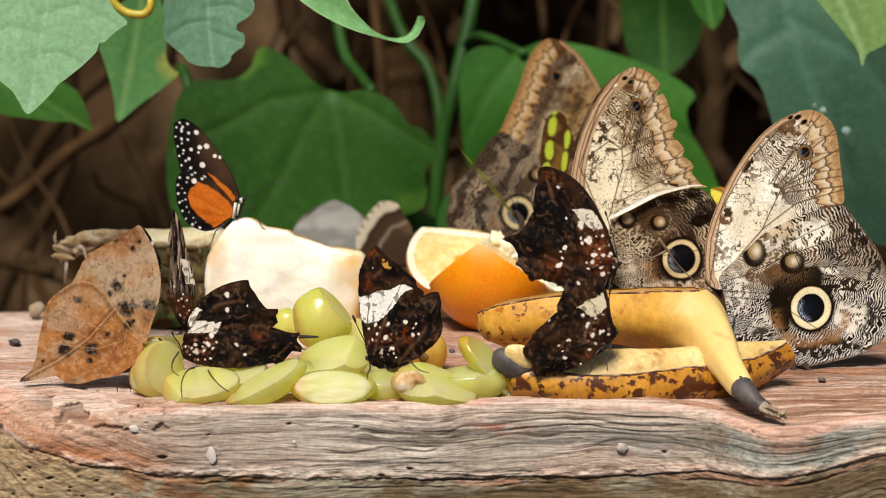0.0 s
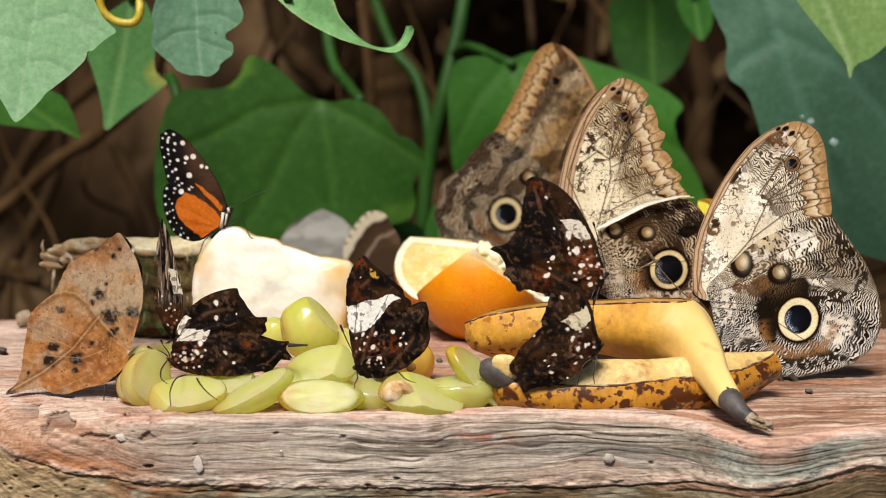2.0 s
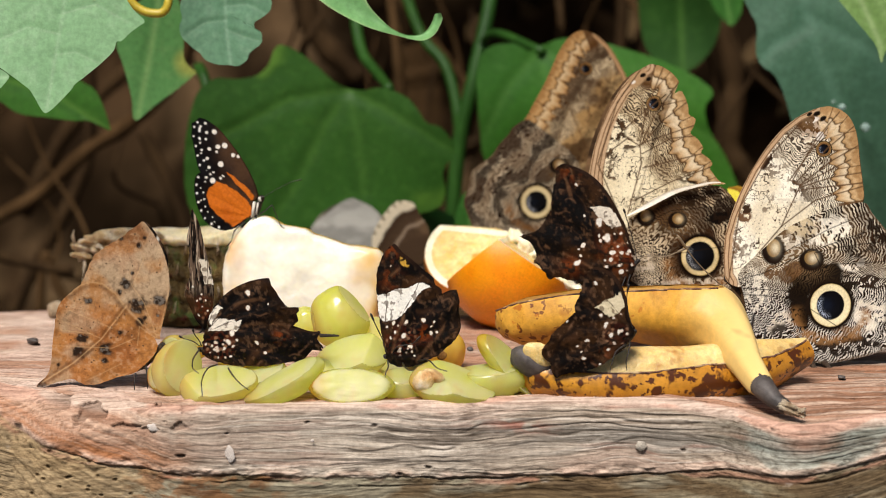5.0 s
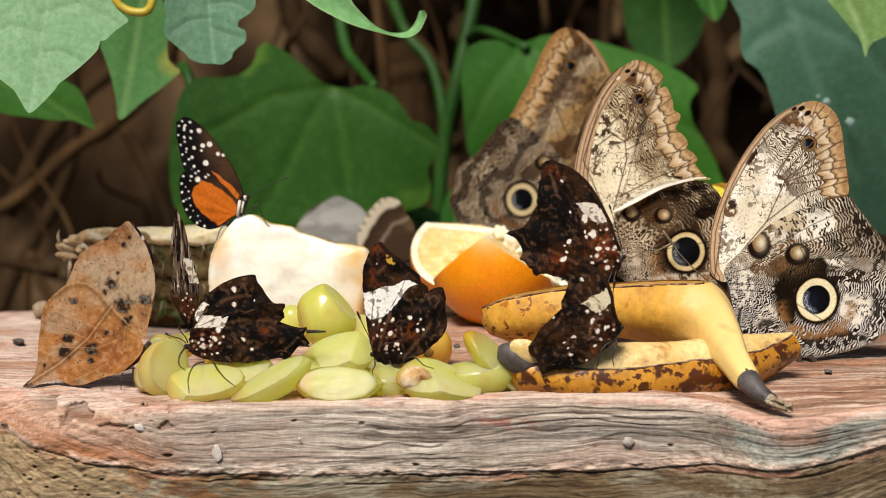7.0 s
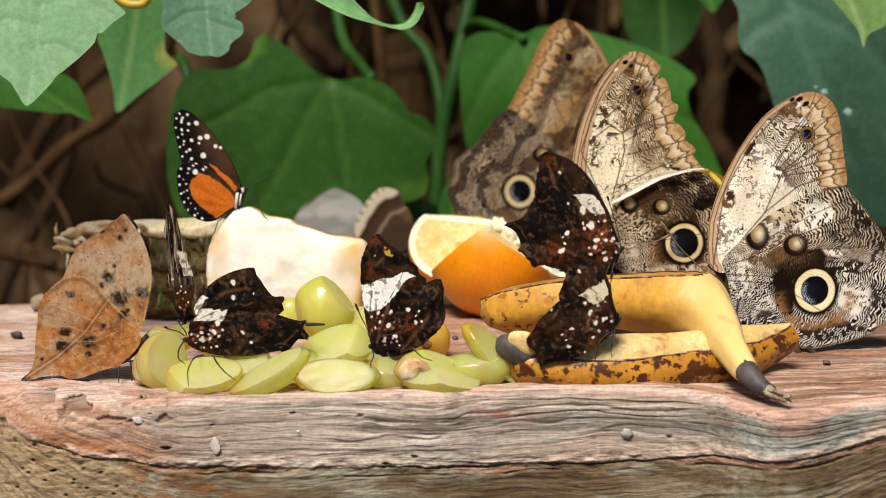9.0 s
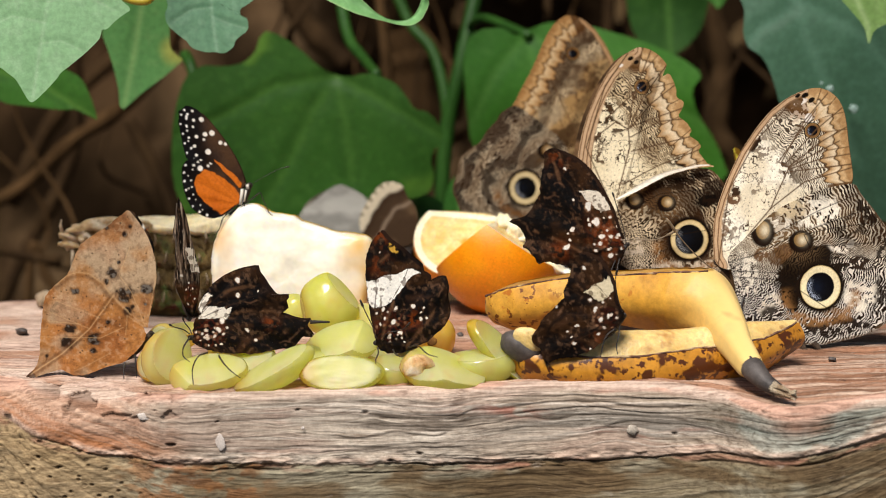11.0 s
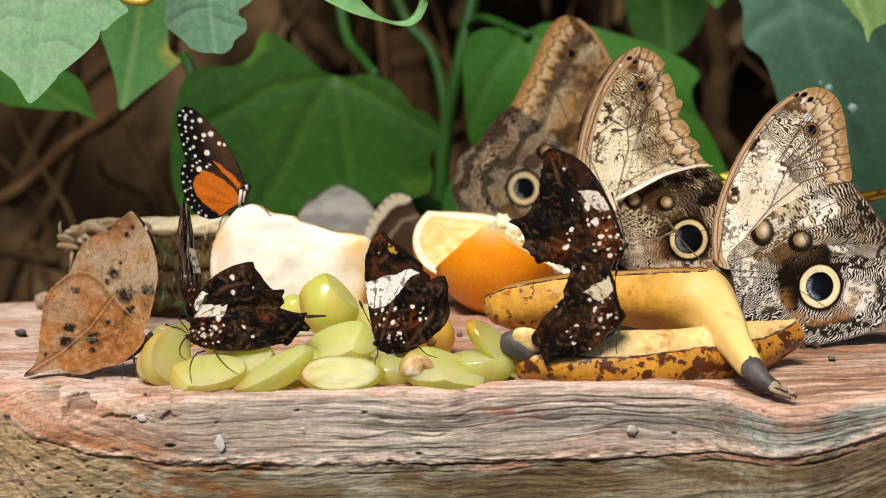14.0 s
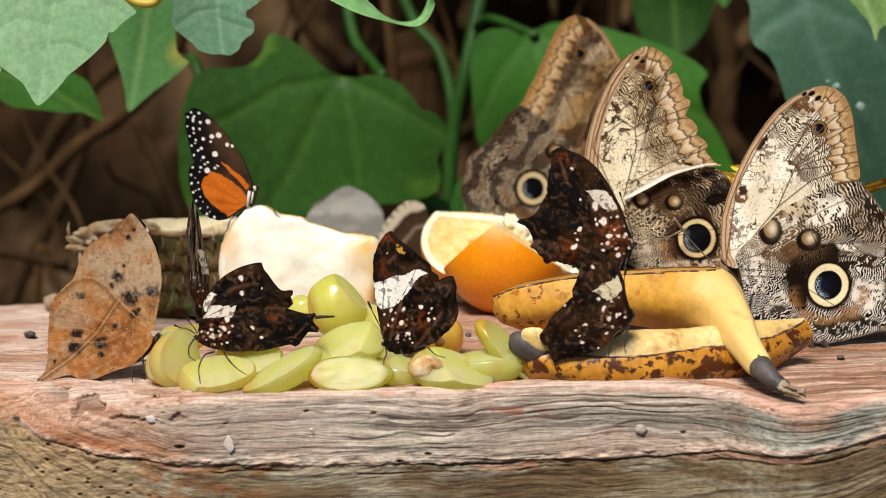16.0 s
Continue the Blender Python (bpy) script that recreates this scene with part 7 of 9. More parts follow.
dark_on_orange = tagged(empty("dark_butterfly", pose(0.0650, 0.0440, 0.0333, 0, 0, 0)), "dark brown butterfly with white spots, feeding on the orange", "butterfly", "butterflies feeding on fruit")
coat = dark_paint([(-20.2, 25.8, 0.8), (-12.5, 13.0, 1.73), (-9.6, 7.5, 1.79), (-11.9, 6.6, 0.8), (-7.7, 2.9, 1.13), (-4.7, 2.9, 0.93), (-8.4, 0.4, 0.73), (-10.1, -1.9, 0.93), (-17.7, 5.3, 1.0), (-19.3, 3.9, 0.53), (-18.6, 1.6, 0.66), (-19.7, -0.7, 1.13), (-2.3, 6.2, 0.6), (-4.9, 9.2, 0.8), (-2.0, 3.2, 0.8), (-5.6, -1.5, 0.6), (-4.8, -3.6, 0.86), (-2.9, -3.1, 0.46), (-12.5, 8.3, 0.66), (-17.3, 15.2, 0.46), (-10.2, 0.1, 0.6), (-3.8, 11.2, 0.53), (-1.3, -1.2, 0.66), (0.9, -0.9, 0.53), (-6.1, 4.8, 0.46), (-7.1, 9.0, 0.46)], [[(-15.3, 17.7), (-12.6, 18.1), (-9.1, 17.6), (-5.9, 14.5), (-5.1, 12.2), (-7.8, 10.8), (-10.3, 13.0), (-13.5, 15.8)]], [(-5.8, 2.9, 5.5)], [(-21.6, -1.5, 3.0), (-22.5, 29.9, 3.0), (-5.8, 2.9, 6.0)], (0.4, -0.9), rim=[(-22.5, 18.6), (-27.7, 18.2), (-29.1, 16.6), (-30.9, 12.9), (-33.5, 9.6), (-37.2, 8.5), (-39.7, 8.2), (-35.7, 6.5), (-33, 2), (-34.5, -0.6), (-32.6, -1.5), (-30.3, -4.6), (-29, -6.6), (-26.7, -5.4), (-21.6, -6.9)], pale='ddd2c0', shaded_folds=[[(-7.6, -7.3), (-14.3, 4.2), (-20.1, 15.7), (-24.0, 29.0)], [(-12.4, -3.5), (-23.8, 2.3), (-33.4, 6.1)], [(-23.9, 17.6), (-29.6, 19.5), (-34.4, 9.9)]])
sheet("forewing", [(-0.3, -0.2), (-2.6, 5.7), (-4.1, 10.9), (-6.4, 15.3), (-9.3, 20.8), (-11.6, 24.1), (-14.5, 27.1), (-17.5, 29.3), (-21.1, 30.9), (-24.8, 32.2), (-27.2, 31.6), (-27, 28.5), (-27.6, 25.6), (-28.3, 21.9), (-28.8, 18.2), (-24.7, 11.6), (-15.1, 5.7)], 0.3, coat, dark_wing_material, dark_on_orange, "", y=0.5, ragged=0.07, smooth=1, relief=camber((-0.3, -0.2), 1.2, 7), seed=3)
sheet("hindwing", [(0.4, -0.9), (-5.5, 4.2), (-12.2, 12.4), (-17.4, 17.5), (-22.5, 18.6), (-27.7, 18.2), (-29.1, 16.6), (-30.9, 12.9), (-33.5, 9.6), (-37.2, 8.5), (-39.7, 8.2), (-35.7, 6.5), (-33, 2), (-34.5, -0.6), (-32.6, -1.5), (-30.3, -4.6), (-29, -6.6), (-26.7, -5.4), (-21.6, -6.9), (-17.2, -7), (-11.3, -7.6), (-5.4, -7.9), (-2.1, -7.6)], 0.3, coat, dark_wing_material, dark_on_orange, "", y=-0.4, ragged=0.07, smooth=1, relief=camber((0.4, -0.9), 1.0, 8), seed=4)
sheet("forewing", [(0.7, 0.4), (-1.6, 6.3), (-3.1, 11.5), (-5.4, 15.9), (-8.3, 21.4), (-10.6, 24.7), (-13.5, 27.7), (-16.5, 29.9), (-20.1, 31.5), (-23.8, 32.8), (-26.2, 32.2), (-26, 29.1), (-26.6, 26.2), (-27.3, 22.5), (-27.8, 18.8), (-23.7, 12.2), (-14.1, 6.3)], 1.2, grey_paint(5, "2a1a10", "150c08"), dark_wing_material, dark_on_orange, "", y=2.0, smooth=1, relief=camber((-0.3, -0.2), 1.2, 7))
sheet("hindwing", [(0.9, -0.6), (-5, 4.5), (-11.7, 12.7), (-16.9, 17.8), (-22, 18.9), (-27.2, 18.5), (-28.6, 16.9), (-30.4, 13.2), (-33, 9.9), (-36.7, 8.8), (-39.2, 8.5), (-35.2, 6.8), (-32.5, 2.3), (-34, -0.3), (-32.1, -1.2), (-29.8, -4.3), (-28.5, -6.3), (-26.2, -5.1), (-21.1, -6.6), (-16.7, -6.7), (-10.8, -7.3), (-4.9, -7.6), (-1.6, -7.3)], 1.2, grey_paint(6, "2a1a10", "150c08"), dark_wing_material, dark_on_orange, "", y=1.7, smooth=1, relief=camber((0.4, -0.9), 1.0, 8))
body(dark_on_orange, [(1, 0.8, -0.2), (-0.7, 0.8, -1.7), (-4, 0.8, -4.6), (-9.8, 0.8, -6.9), (-17.2, 0.8, -7.6)], [1.1, 1.6, 1.7, 1.4, 0.7], dark_body)
leg(dark_on_orange, [(-1.8, -0.5, -4.6), (-2.7, -2, -7.4), (-2.7, -2.6, -10.3), (-2.6, -3, -13.9)], 0.22)
leg(dark_on_orange, [(-3.3, -0.5, -5.3), (-4.9, -2, -8.9), (-5.6, -2.6, -13.2), (-6, -3, -17.6)], 0.22)
antenna(dark_on_orange, [(0.4, 0, 0.5), (-1.1, -1, 7.2), (-3.4, -2, 14.6), (-4.5, -2.5, 17.9)], 0.16, 0.36)

dark_on_banana = tagged(empty("dark_butterfly", pose(0.0556, -0.0350, 0.0182, 0, 0, 0)), "dark brown butterfly with a cream band, feeding on a banana", "butterfly", "butterflies feeding on fruit")
coat = dark_paint([(-10.2, 16.6, 0.71), (-12.7, -0.5, 0.71), (-13.7, -5.9, 0.77), (-7.3, 3.9, 0.96), (-5.6, 1.1, 0.84), (-3.4, 2.1, 0.77), (-5, 6.2, 0.58), (-8.7, 7.2, 0.77), (-2.6, 7.2, 0.45), (-6.5, -3.3, 0.58), (-8.9, -7.6, 0.39), (-15.5, -2.3, 0.45), (-14.5, -3.9, 0.45), (-18.7, 5.2, 0.51)], [[(-11, 9.3), (-8.4, 10.8), (-4.6, 13.4), (-1.9, 14), (-1.6, 10.4), (-3.2, 8.8), (-5.2, 6.8), (-8.4, 8.5)]], [(-4.5, 1.6, 4.82)], [(-8.3, -4.9, 2.89)], (1.5, 2.3), rim=[(-13.6, 9.1), (-17.1, 7.2), (-20, 4.1), (-23.1, 1.5), (-24.3, -1.1), (-26.7, -3.9), (-25.4, -6.6), (-23.5, -7.2), (-23.1, -10.2), (-22.1, -12.3), (-19.9, -10.8), (-17.4, -10.2), (-14.8, -10.3), (-11.5, -9.2)], pale='d8c9a8', warm=0.3)
sheet("forewing", [(0.1, 1.6), (-1.3, 6.2), (-1.6, 10.1), (-2.6, 13.4), (-3.8, 15.8), (-5.9, 18.6), (-8.5, 20), (-11.1, 20.7), (-12.5, 20.1), (-13.5, 17.9), (-14.4, 15), (-15.7, 11.4), (-16.8, 8.7), (-13.6, 4.2), (-7.1, 1.6)], 0.3, coat, dark_wing_material, dark_on_banana, "", y=0.5, ragged=0.07, smooth=1, relief=camber((0.1, 1.6), 1.2, 7), seed=3)
sheet("hindwing", [(1.5, 2.3), (-0.6, 4.9), (-4.5, 7.8), (-9.1, 9.8), (-13.6, 9.1), (-17.1, 7.2), (-20, 4.1), (-23.1, 1.5), (-24.3, -1.1), (-26.7, -3.9), (-25.4, -6.6), (-23.5, -7.2), (-23.1, -10.2), (-22.1, -12.3), (-19.9, -10.8), (-17.4, -10.2), (-14.8, -10.3), (-11.5, -9.2), (-8.3, -7.9), (-5.7, -5.9), (-2.8, -3.5), (0.2, -0.3)], 0.3, coat, dark_wing_material, dark_on_banana, "", y=-0.4, ragged=0.07, smooth=1, relief=camber((1.5, 2.3), 1.0, 8), seed=4)
sheet("forewing", [(1.1, 2.2), (-0.3, 6.8), (-0.6, 10.7), (-1.6, 14), (-2.8, 16.4), (-4.9, 19.2), (-7.5, 20.6), (-10.1, 21.3), (-11.5, 20.7), (-12.5, 18.5), (-13.4, 15.6), (-14.7, 12), (-15.8, 9.3), (-12.6, 4.8), (-6.1, 2.2)], 1.2, grey_paint(5, "2a1a10", "150c08"), dark_wing_material, dark_on_banana, "", y=2.0, smooth=1, relief=camber((0.1, 1.6), 1.2, 7))
sheet("hindwing", [(2, 2.6), (-0.1, 5.2), (-4, 8.1), (-8.6, 10.1), (-13.1, 9.4), (-16.6, 7.5), (-19.5, 4.4), (-22.6, 1.8), (-23.8, -0.8), (-26.2, -3.6), (-24.9, -6.3), (-23, -6.9), (-22.6, -9.9), (-21.6, -12), (-19.4, -10.5), (-16.9, -9.9), (-14.3, -10), (-11, -8.9), (-7.8, -7.6), (-5.2, -5.6), (-2.3, -3.2), (0.7, 0)], 1.2, grey_paint(6, "2a1a10", "150c08"), dark_wing_material, dark_on_banana, "", y=1.7, smooth=1, relief=camber((1.5, 2.3), 1.0, 8))
body(dark_on_banana, [(1.5, 0.8, 1.9), (0.4, 0.8, 0.6), (-2.5, 0.8, -3), (-8.3, 0.8, -6.9), (-13.5, 0.8, -9.5)], [1.1, 1.6, 1.7, 1.4, 0.7], dark_body)
leg(dark_on_banana, [(-1.2, -0.5, -1.6), (-4.3, -2, -3.6), (-5.6, -2.6, -7.1), (-6.2, -3, -9.7)], 0.22)
leg(dark_on_banana, [(0, -0.5, -0.9), (-0.7, -2, -4), (-1.4, -2.6, -6.5), (-1.1, -3, -9)], 0.22)
antenna(dark_on_banana, [(1, 0, 2.6), (-0.6, -1, 7.5), (-1.3, -2, 12.7), (-0.7, -2.5, 16.6)], 0.16, 0.36)

dark_on_grapes = tagged(empty("dark_butterfly", pose(-0.0173, -0.0140, 0.0090, 0, 0, 0)), "dark brown butterfly with a broad white patch, feeding on grapes", "butterfly", "butterflies feeding on fruit")
coat = dark_paint([(2.1, 11, 0.81), (0, 9.7, 0.46), (2.5, 8.1, 0.52), (5.2, 7.2, 0.81), (11.3, 11.8, 0.81), (13.7, 10, 0.58), (13.8, 7.9, 0.75), (7.1, 3.9, 0.81), (9.6, 6, 0.4), (6, 11.4, 0.69), (1.1, 6.3, 0.4), (4.1, 3.1, 0.46), (7.8, 2.1, 0.46), (8.4, 0.9, 0.4), (1.2, 28.5, 0.4), (15.4, 8.2, 0.46), (14.5, 11.4, 0.4)], [[(-3.1, 19.3), (-0.2, 19), (3.9, 21.5), (11.4, 22.8), (13.8, 21.6), (9.9, 20.2), (7.3, 15.8), (4.7, 12.6), (-0.8, 12), (-2.6, 14.4)]], [(2.9, 6.2, 5.75)], [(11.6, 7.6, 2.59), (1.2, 33, 2.3), (0.9, 24.9, 2.88)], (-0.9, 0.6), rim=[(11.4, 19.6), (16, 19.3), (18.9, 20.7), (21.1, 20.9), (21.5, 19), (22.1, 17.2), (21.5, 14.9), (22, 12.5), (22.5, 9.1), (21.2, 6), (18.3, 3.1)], pale='f4eee4', shaded_folds=[[(0.9, -0.9), (2.7, 6.1), (5.3, 13.2), (8.8, 18.4), (13.1, 21.6)], [(8.8, -0.9), (14.9, 6.1), (20.1, 13.2)], [(-2.2, 20.2), (1.0, 25.4), (5.3, 28.9)]])
plain_coat = coat
coat = lambda u, v: patches(plain_coat(u, v), u, v, [(5.0, 29.9, 2.2, 1.2, -40, "c89a3c", 0.9, 0.36)], 52)
sheet("forewing", [(-0.3, 1.5), (-1.1, 4.4), (-2, 9.1), (-2.6, 14.4), (-3.2, 20.2), (-3.2, 25.4), (-2.5, 28.9), (-0.8, 32.4), (1.3, 35.2), (2.4, 33.7), (4, 31.8), (5.7, 30.7), (8.6, 28.3), (10.5, 26.3), (12.1, 25.4), (13.8, 23.7), (13.4, 22.2), (16, 20.7), (16, 19), (11.3, 14.4), (5.5, 6.7)], 0.3, coat, dark_wing_material, dark_on_grapes, "", y=0.5, ragged=0.07, smooth=1, relief=camber((-0.3, 1.5), 1.2, 7), seed=3)
sheet("hindwing", [(-0.9, 0.6), (1.5, 6.7), (5, 12), (8.5, 17.3), (11.4, 19.6), (16, 19.3), (18.9, 20.7), (21.1, 20.9), (21.5, 19), (22.1, 17.2), (21.5, 14.9), (22, 12.5), (22.5, 9.1), (21.2, 6), (18.3, 3.1), (14.8, 0.3), (9.6, -1), (7.8, -2.8), (2, -2.4)], 0.3, coat, dark_wing_material, dark_on_grapes, "", y=-0.4, ragged=0.07, smooth=1, relief=camber((-0.9, 0.6), 1.0, 8), seed=4)
sheet("forewing", [(0.7, 2.1), (-0.1, 5), (-1, 9.7), (-1.6, 15), (-2.2, 20.8), (-2.2, 26), (-1.5, 29.5), (0.2, 33), (2.3, 35.8), (3.4, 34.3), (5, 32.4), (6.7, 31.3), (9.6, 28.9), (11.5, 26.9), (13.1, 26), (14.8, 24.3), (14.4, 22.8), (17, 21.3), (17, 19.6), (12.3, 15), (6.5, 7.3)], 1.2, grey_paint(5, "2a1a10", "150c08"), dark_wing_material, dark_on_grapes, "", y=2.0, smooth=1, relief=camber((-0.3, 1.5), 1.2, 7))
sheet("hindwing", [(-0.4, 0.9), (2, 7), (5.5, 12.3), (9, 17.6), (11.9, 19.9), (16.5, 19.6), (19.4, 21), (21.6, 21.2), (22, 19.3), (22.6, 17.5), (22, 15.2), (22.5, 12.8), (23, 9.4), (21.7, 6.3), (18.8, 3.4), (15.3, 0.6), (10.1, -0.7), (8.3, -2.5), (2.5, -2.1)], 1.2, grey_paint(6, "2a1a10", "150c08"), dark_wing_material, dark_on_grapes, "", y=1.7, smooth=1, relief=camber((-0.9, 0.6), 1.0, 8))
body(dark_on_grapes, [(-0.4, 0.8, 0.4), (1.2, 0.8, 0), (3.8, 0.8, -0.9), (7.8, 0.8, -1.8), (12.5, 0.8, -0.9)], [1.1, 1.6, 1.7, 1.4, 0.7], dark_body)
leg(dark_on_grapes, [(9.7, -5, -0.1), (12.7, -20, 2.8), (15.5, -25, 1.1), (18.5, -27, 0.4)], 0.22)
leg(dark_on_grapes, [(0.4, -5, -0.1), (1, -20, 0.6), (0.4, -25, -0.3), (0.4, -27, -1.4)], 0.22)
leg(dark_on_grapes, [(5, -5, -0.7), (5.9, -20, 0.6), (7.1, -25, 0.5), (8.3, -27, 0.6)], 0.22)
antenna(dark_on_grapes, [(0, 0, 1.5), (-1.1, -1, 5.6), (-3.2, -2, 10.3), (-4.9, -2.5, 14.4)], 0.16, 0.36)
antenna(dark_on_grapes, [(1.5, 0, 0.9), (3.2, -1, 3.8), (7.9, -2, 5), (10.5, -2.5, 7.4)], 0.16, 0.36)

dark_on_left_grapes = tagged(empty("dark_butterfly", pose(-0.0736, -0.0160, 0.0119, 0, 0, 0)), "dark brown butterfly with a cream patch, standing on grapes", "butterfly", "butterflies feeding on fruit")
coat = dark_paint([(13.7, 17.5, 1.07), (13.7, 13.1, 1.01), (7.6, 2.7, 1.2), (6.4, 0.4, 0.76), (3.4, 0.1, 0.63), (16.4, 2.2, 0.76), (19.1, -0.8, 0.69), (9, 5.4, 1.13), (2.6, 1.3, 0.44), (4.5, -2.3, 0.44), (8.3, -1.9, 0.44), (0.7, 1.9, 0.44), (2, -0.7, 0.38), (10.3, 3.2, 0.5), (19.9, 14.1, 0.44), (9.3, 1.3, 0.57)], [[(1.4, 9.3), (3.7, 13.8), (6.2, 12.5), (4, 9.9), (2.4, 8)], [(1.3, 5.9), (2.7, 7.7), (4.3, 9.9), (8.4, 9), (12.2, 8.8), (9, 5.9), (4.6, 6.3)]], [(4.5, 1.3, 5.35)], [(23.6, 4.5, 1.89)], (0.2, 5.4), rim=[(12.2, 8.3), (19.9, 9.1), (26.8, 7), (31.3, 5.4), (33.8, 5), (35.8, 5.4), (35.1, 4), (33.8, 3.2), (36.9, -0.5), (33.8, 0.5), (31.8, -1.6), (29.4, -4.6), (27.9, -3.5), (24.2, -4.2), (18.5, -5.2)], pale='ece2d2', shaded_folds=[[(2.1, 8.4), (6.2, 11.9), (11.4, 14.7), (17.1, 15.8), (21.8, 14.0), (26.1, 10.5)], [(12.2, 7.4), (18.3, 8.4), (24.3, 7.9), (29.5, 5.6)], [(19.1, -0.9), (24.3, 1.4), (29.5, 1.4)]])
sheet("forewing", [(1.1, 6.3), (1.4, 9.6), (3.7, 14), (7.2, 17.9), (12.3, 20.3), (17.4, 21.4), (19.6, 21.3), (19.3, 19.8), (20.4, 18.2), (21.2, 17.2), (22.1, 15.4), (23.2, 14.1), (24.3, 12.5), (26.2, 12.2), (28, 12.6), (28.4, 11.4), (27.2, 10.1), (28.2, 8.3), (27.5, 7.3), (21.1, 5.8), (12.2, 4.5)], 0.3, coat, dark_wing_material, dark_on_left_grapes, "", y=0.5, ragged=0.07, smooth=1, relief=camber((1.1, 6.3), 1.2, 7), seed=3)
sheet("hindwing", [(0.2, 5.4), (1.7, 7), (4, 8.6), (8.4, 7.7), (12.2, 8.3), (19.9, 9.1), (26.8, 7), (31.3, 5.4), (33.8, 5), (35.8, 5.4), (35.1, 4), (33.8, 3.2), (36.9, -0.5), (33.8, 0.5), (31.8, -1.6), (29.4, -4.6), (27.9, -3.5), (24.2, -4.2), (18.5, -5.2), (12.1, -4.9), (7, -4.5), (2.6, -3), (-0.6, -1.8)], 0.3, coat, dark_wing_material, dark_on_left_grapes, "", y=-0.4, ragged=0.07, smooth=1, relief=camber((0.2, 5.4), 1.0, 8), seed=4)
sheet("forewing", [(2.1, 6.9), (2.4, 10.2), (4.7, 14.6), (8.2, 18.5), (13.3, 20.9), (18.4, 22), (20.6, 21.9), (20.3, 20.4), (21.4, 18.8), (22.2, 17.8), (23.1, 16), (24.2, 14.7), (25.3, 13.1), (27.2, 12.8), (29, 13.2), (29.4, 12), (28.2, 10.7), (29.2, 8.9), (28.5, 7.9), (22.1, 6.4), (13.2, 5.1)], 1.2, grey_paint(5, "2a1a10", "150c08"), dark_wing_material, dark_on_left_grapes, "", y=2.0, smooth=1, relief=camber((1.1, 6.3), 1.2, 7))
sheet("hindwing", [(0.7, 5.7), (2.2, 7.3), (4.5, 8.9), (8.9, 8), (12.7, 8.6), (20.4, 9.4), (27.3, 7.3), (31.8, 5.7), (34.3, 5.3), (36.3, 5.7), (35.6, 4.3), (34.3, 3.5), (37.4, -0.2), (34.3, 0.8), (32.3, -1.3), (29.9, -4.3), (28.4, -3.2), (24.7, -3.9), (19, -4.9), (12.6, -4.6), (7.5, -4.2), (3.1, -2.7), (-0.1, -1.5)], 1.2, grey_paint(6, "2a1a10", "150c08"), dark_wing_material, dark_on_left_grapes, "", y=1.7, smooth=1, relief=camber((0.2, 5.4), 1.0, 8))
body(dark_on_left_grapes, [(-1.4, 0.8, -0.1), (0, 0.8, -0.3), (3.2, 0.8, -1.6), (9.6, 0.8, -3.5), (15.9, 0.8, -4.2)], [1.1, 1.6, 1.7, 1.4, 0.7], dark_body)
leg(dark_on_left_grapes, [(4.2, -1, -4.4), (3.6, -19, -2.6), (2.0, -21, -6.0), (2.2, -21.5, -10.6)], 0.22)
leg(dark_on_left_grapes, [(7.3, -1, -4.7), (10.8, -20, -4.1), (13.3, -21.5, -6.6), (16.2, -22, -8.7)], 0.22)
leg(dark_on_left_grapes, [(-1.3, -1, 0.2), (-1.0, -17, -0.1), (-1.0, -18, -2.7), (0.9, -19, -4.1)], 0.22)
antenna(dark_on_left_grapes, [(-1.2, 0, 1.3), (-3.1, -1, 2.9), (-5.6, -2, 3.8), (-7.2, -2.5, 4.8)], 0.16, 0.36)
antenna(dark_on_left_grapes, [(-0.6, 0, 1.3), (-1.2, -1, 3.2), (-2.4, -2, 5.1), (-3, -2.5, 7)], 0.16, 0.36)
leg(dark_on_left_grapes, [(35.7, 0.5, 4.5), (38.9, 0.3, 4.5), (41.7, 0, 4.5)], 0.5, dark_body)

dark_edge_on = tagged(empty("dark_butterfly", pose(-0.0771, 0.0180, 0.0133, 0, 0, 0)), "dark butterfly seen nearly edge on, grey-brown wings closed", "butterfly", "butterflies feeding on fruit")
coat = dark_paint([(-1.2, 11.8, 0.4), (0.1, 9.8, 0.4), (-0.9, 7.7, 0.4), (-2, 5, 0.4), (0.7, 6.4, 0.4), (-2.6, 9.8, 0.4), (-3.9, 14.5, 0.4)], [[(-1.6, 23.3), (0.6, 22.6), (2.6, 15.2), (-0.5, 15.5)]], [(-0.6, 7.7, 4.5)], (), (0, 0), 0.65, 13.2, pale="d4c8b4")
sheet("forewing", [(-0.5, 0.2), (-2.7, 3), (-3.4, 6.4), (-5.4, 9.1), (-5.9, 11.8), (-4.9, 13.2), (-6, 14.8), (-4.8, 17.9), (-5.5, 21.3), (-4.9, 26.3), (-6.1, 29.3), (-4.7, 34.7), (-4, 40.2), (-3.4, 38.7), (-1.5, 34.7), (-0.2, 28), (1.1, 22.6), (2.7, 15.9), (2.9, 11.1), (2.1, 6.4), (0.5, 1)], 0.3, coat, dark_wing_material, dark_edge_on, "", y=0, ragged=0.03, smooth=1, seed=5)
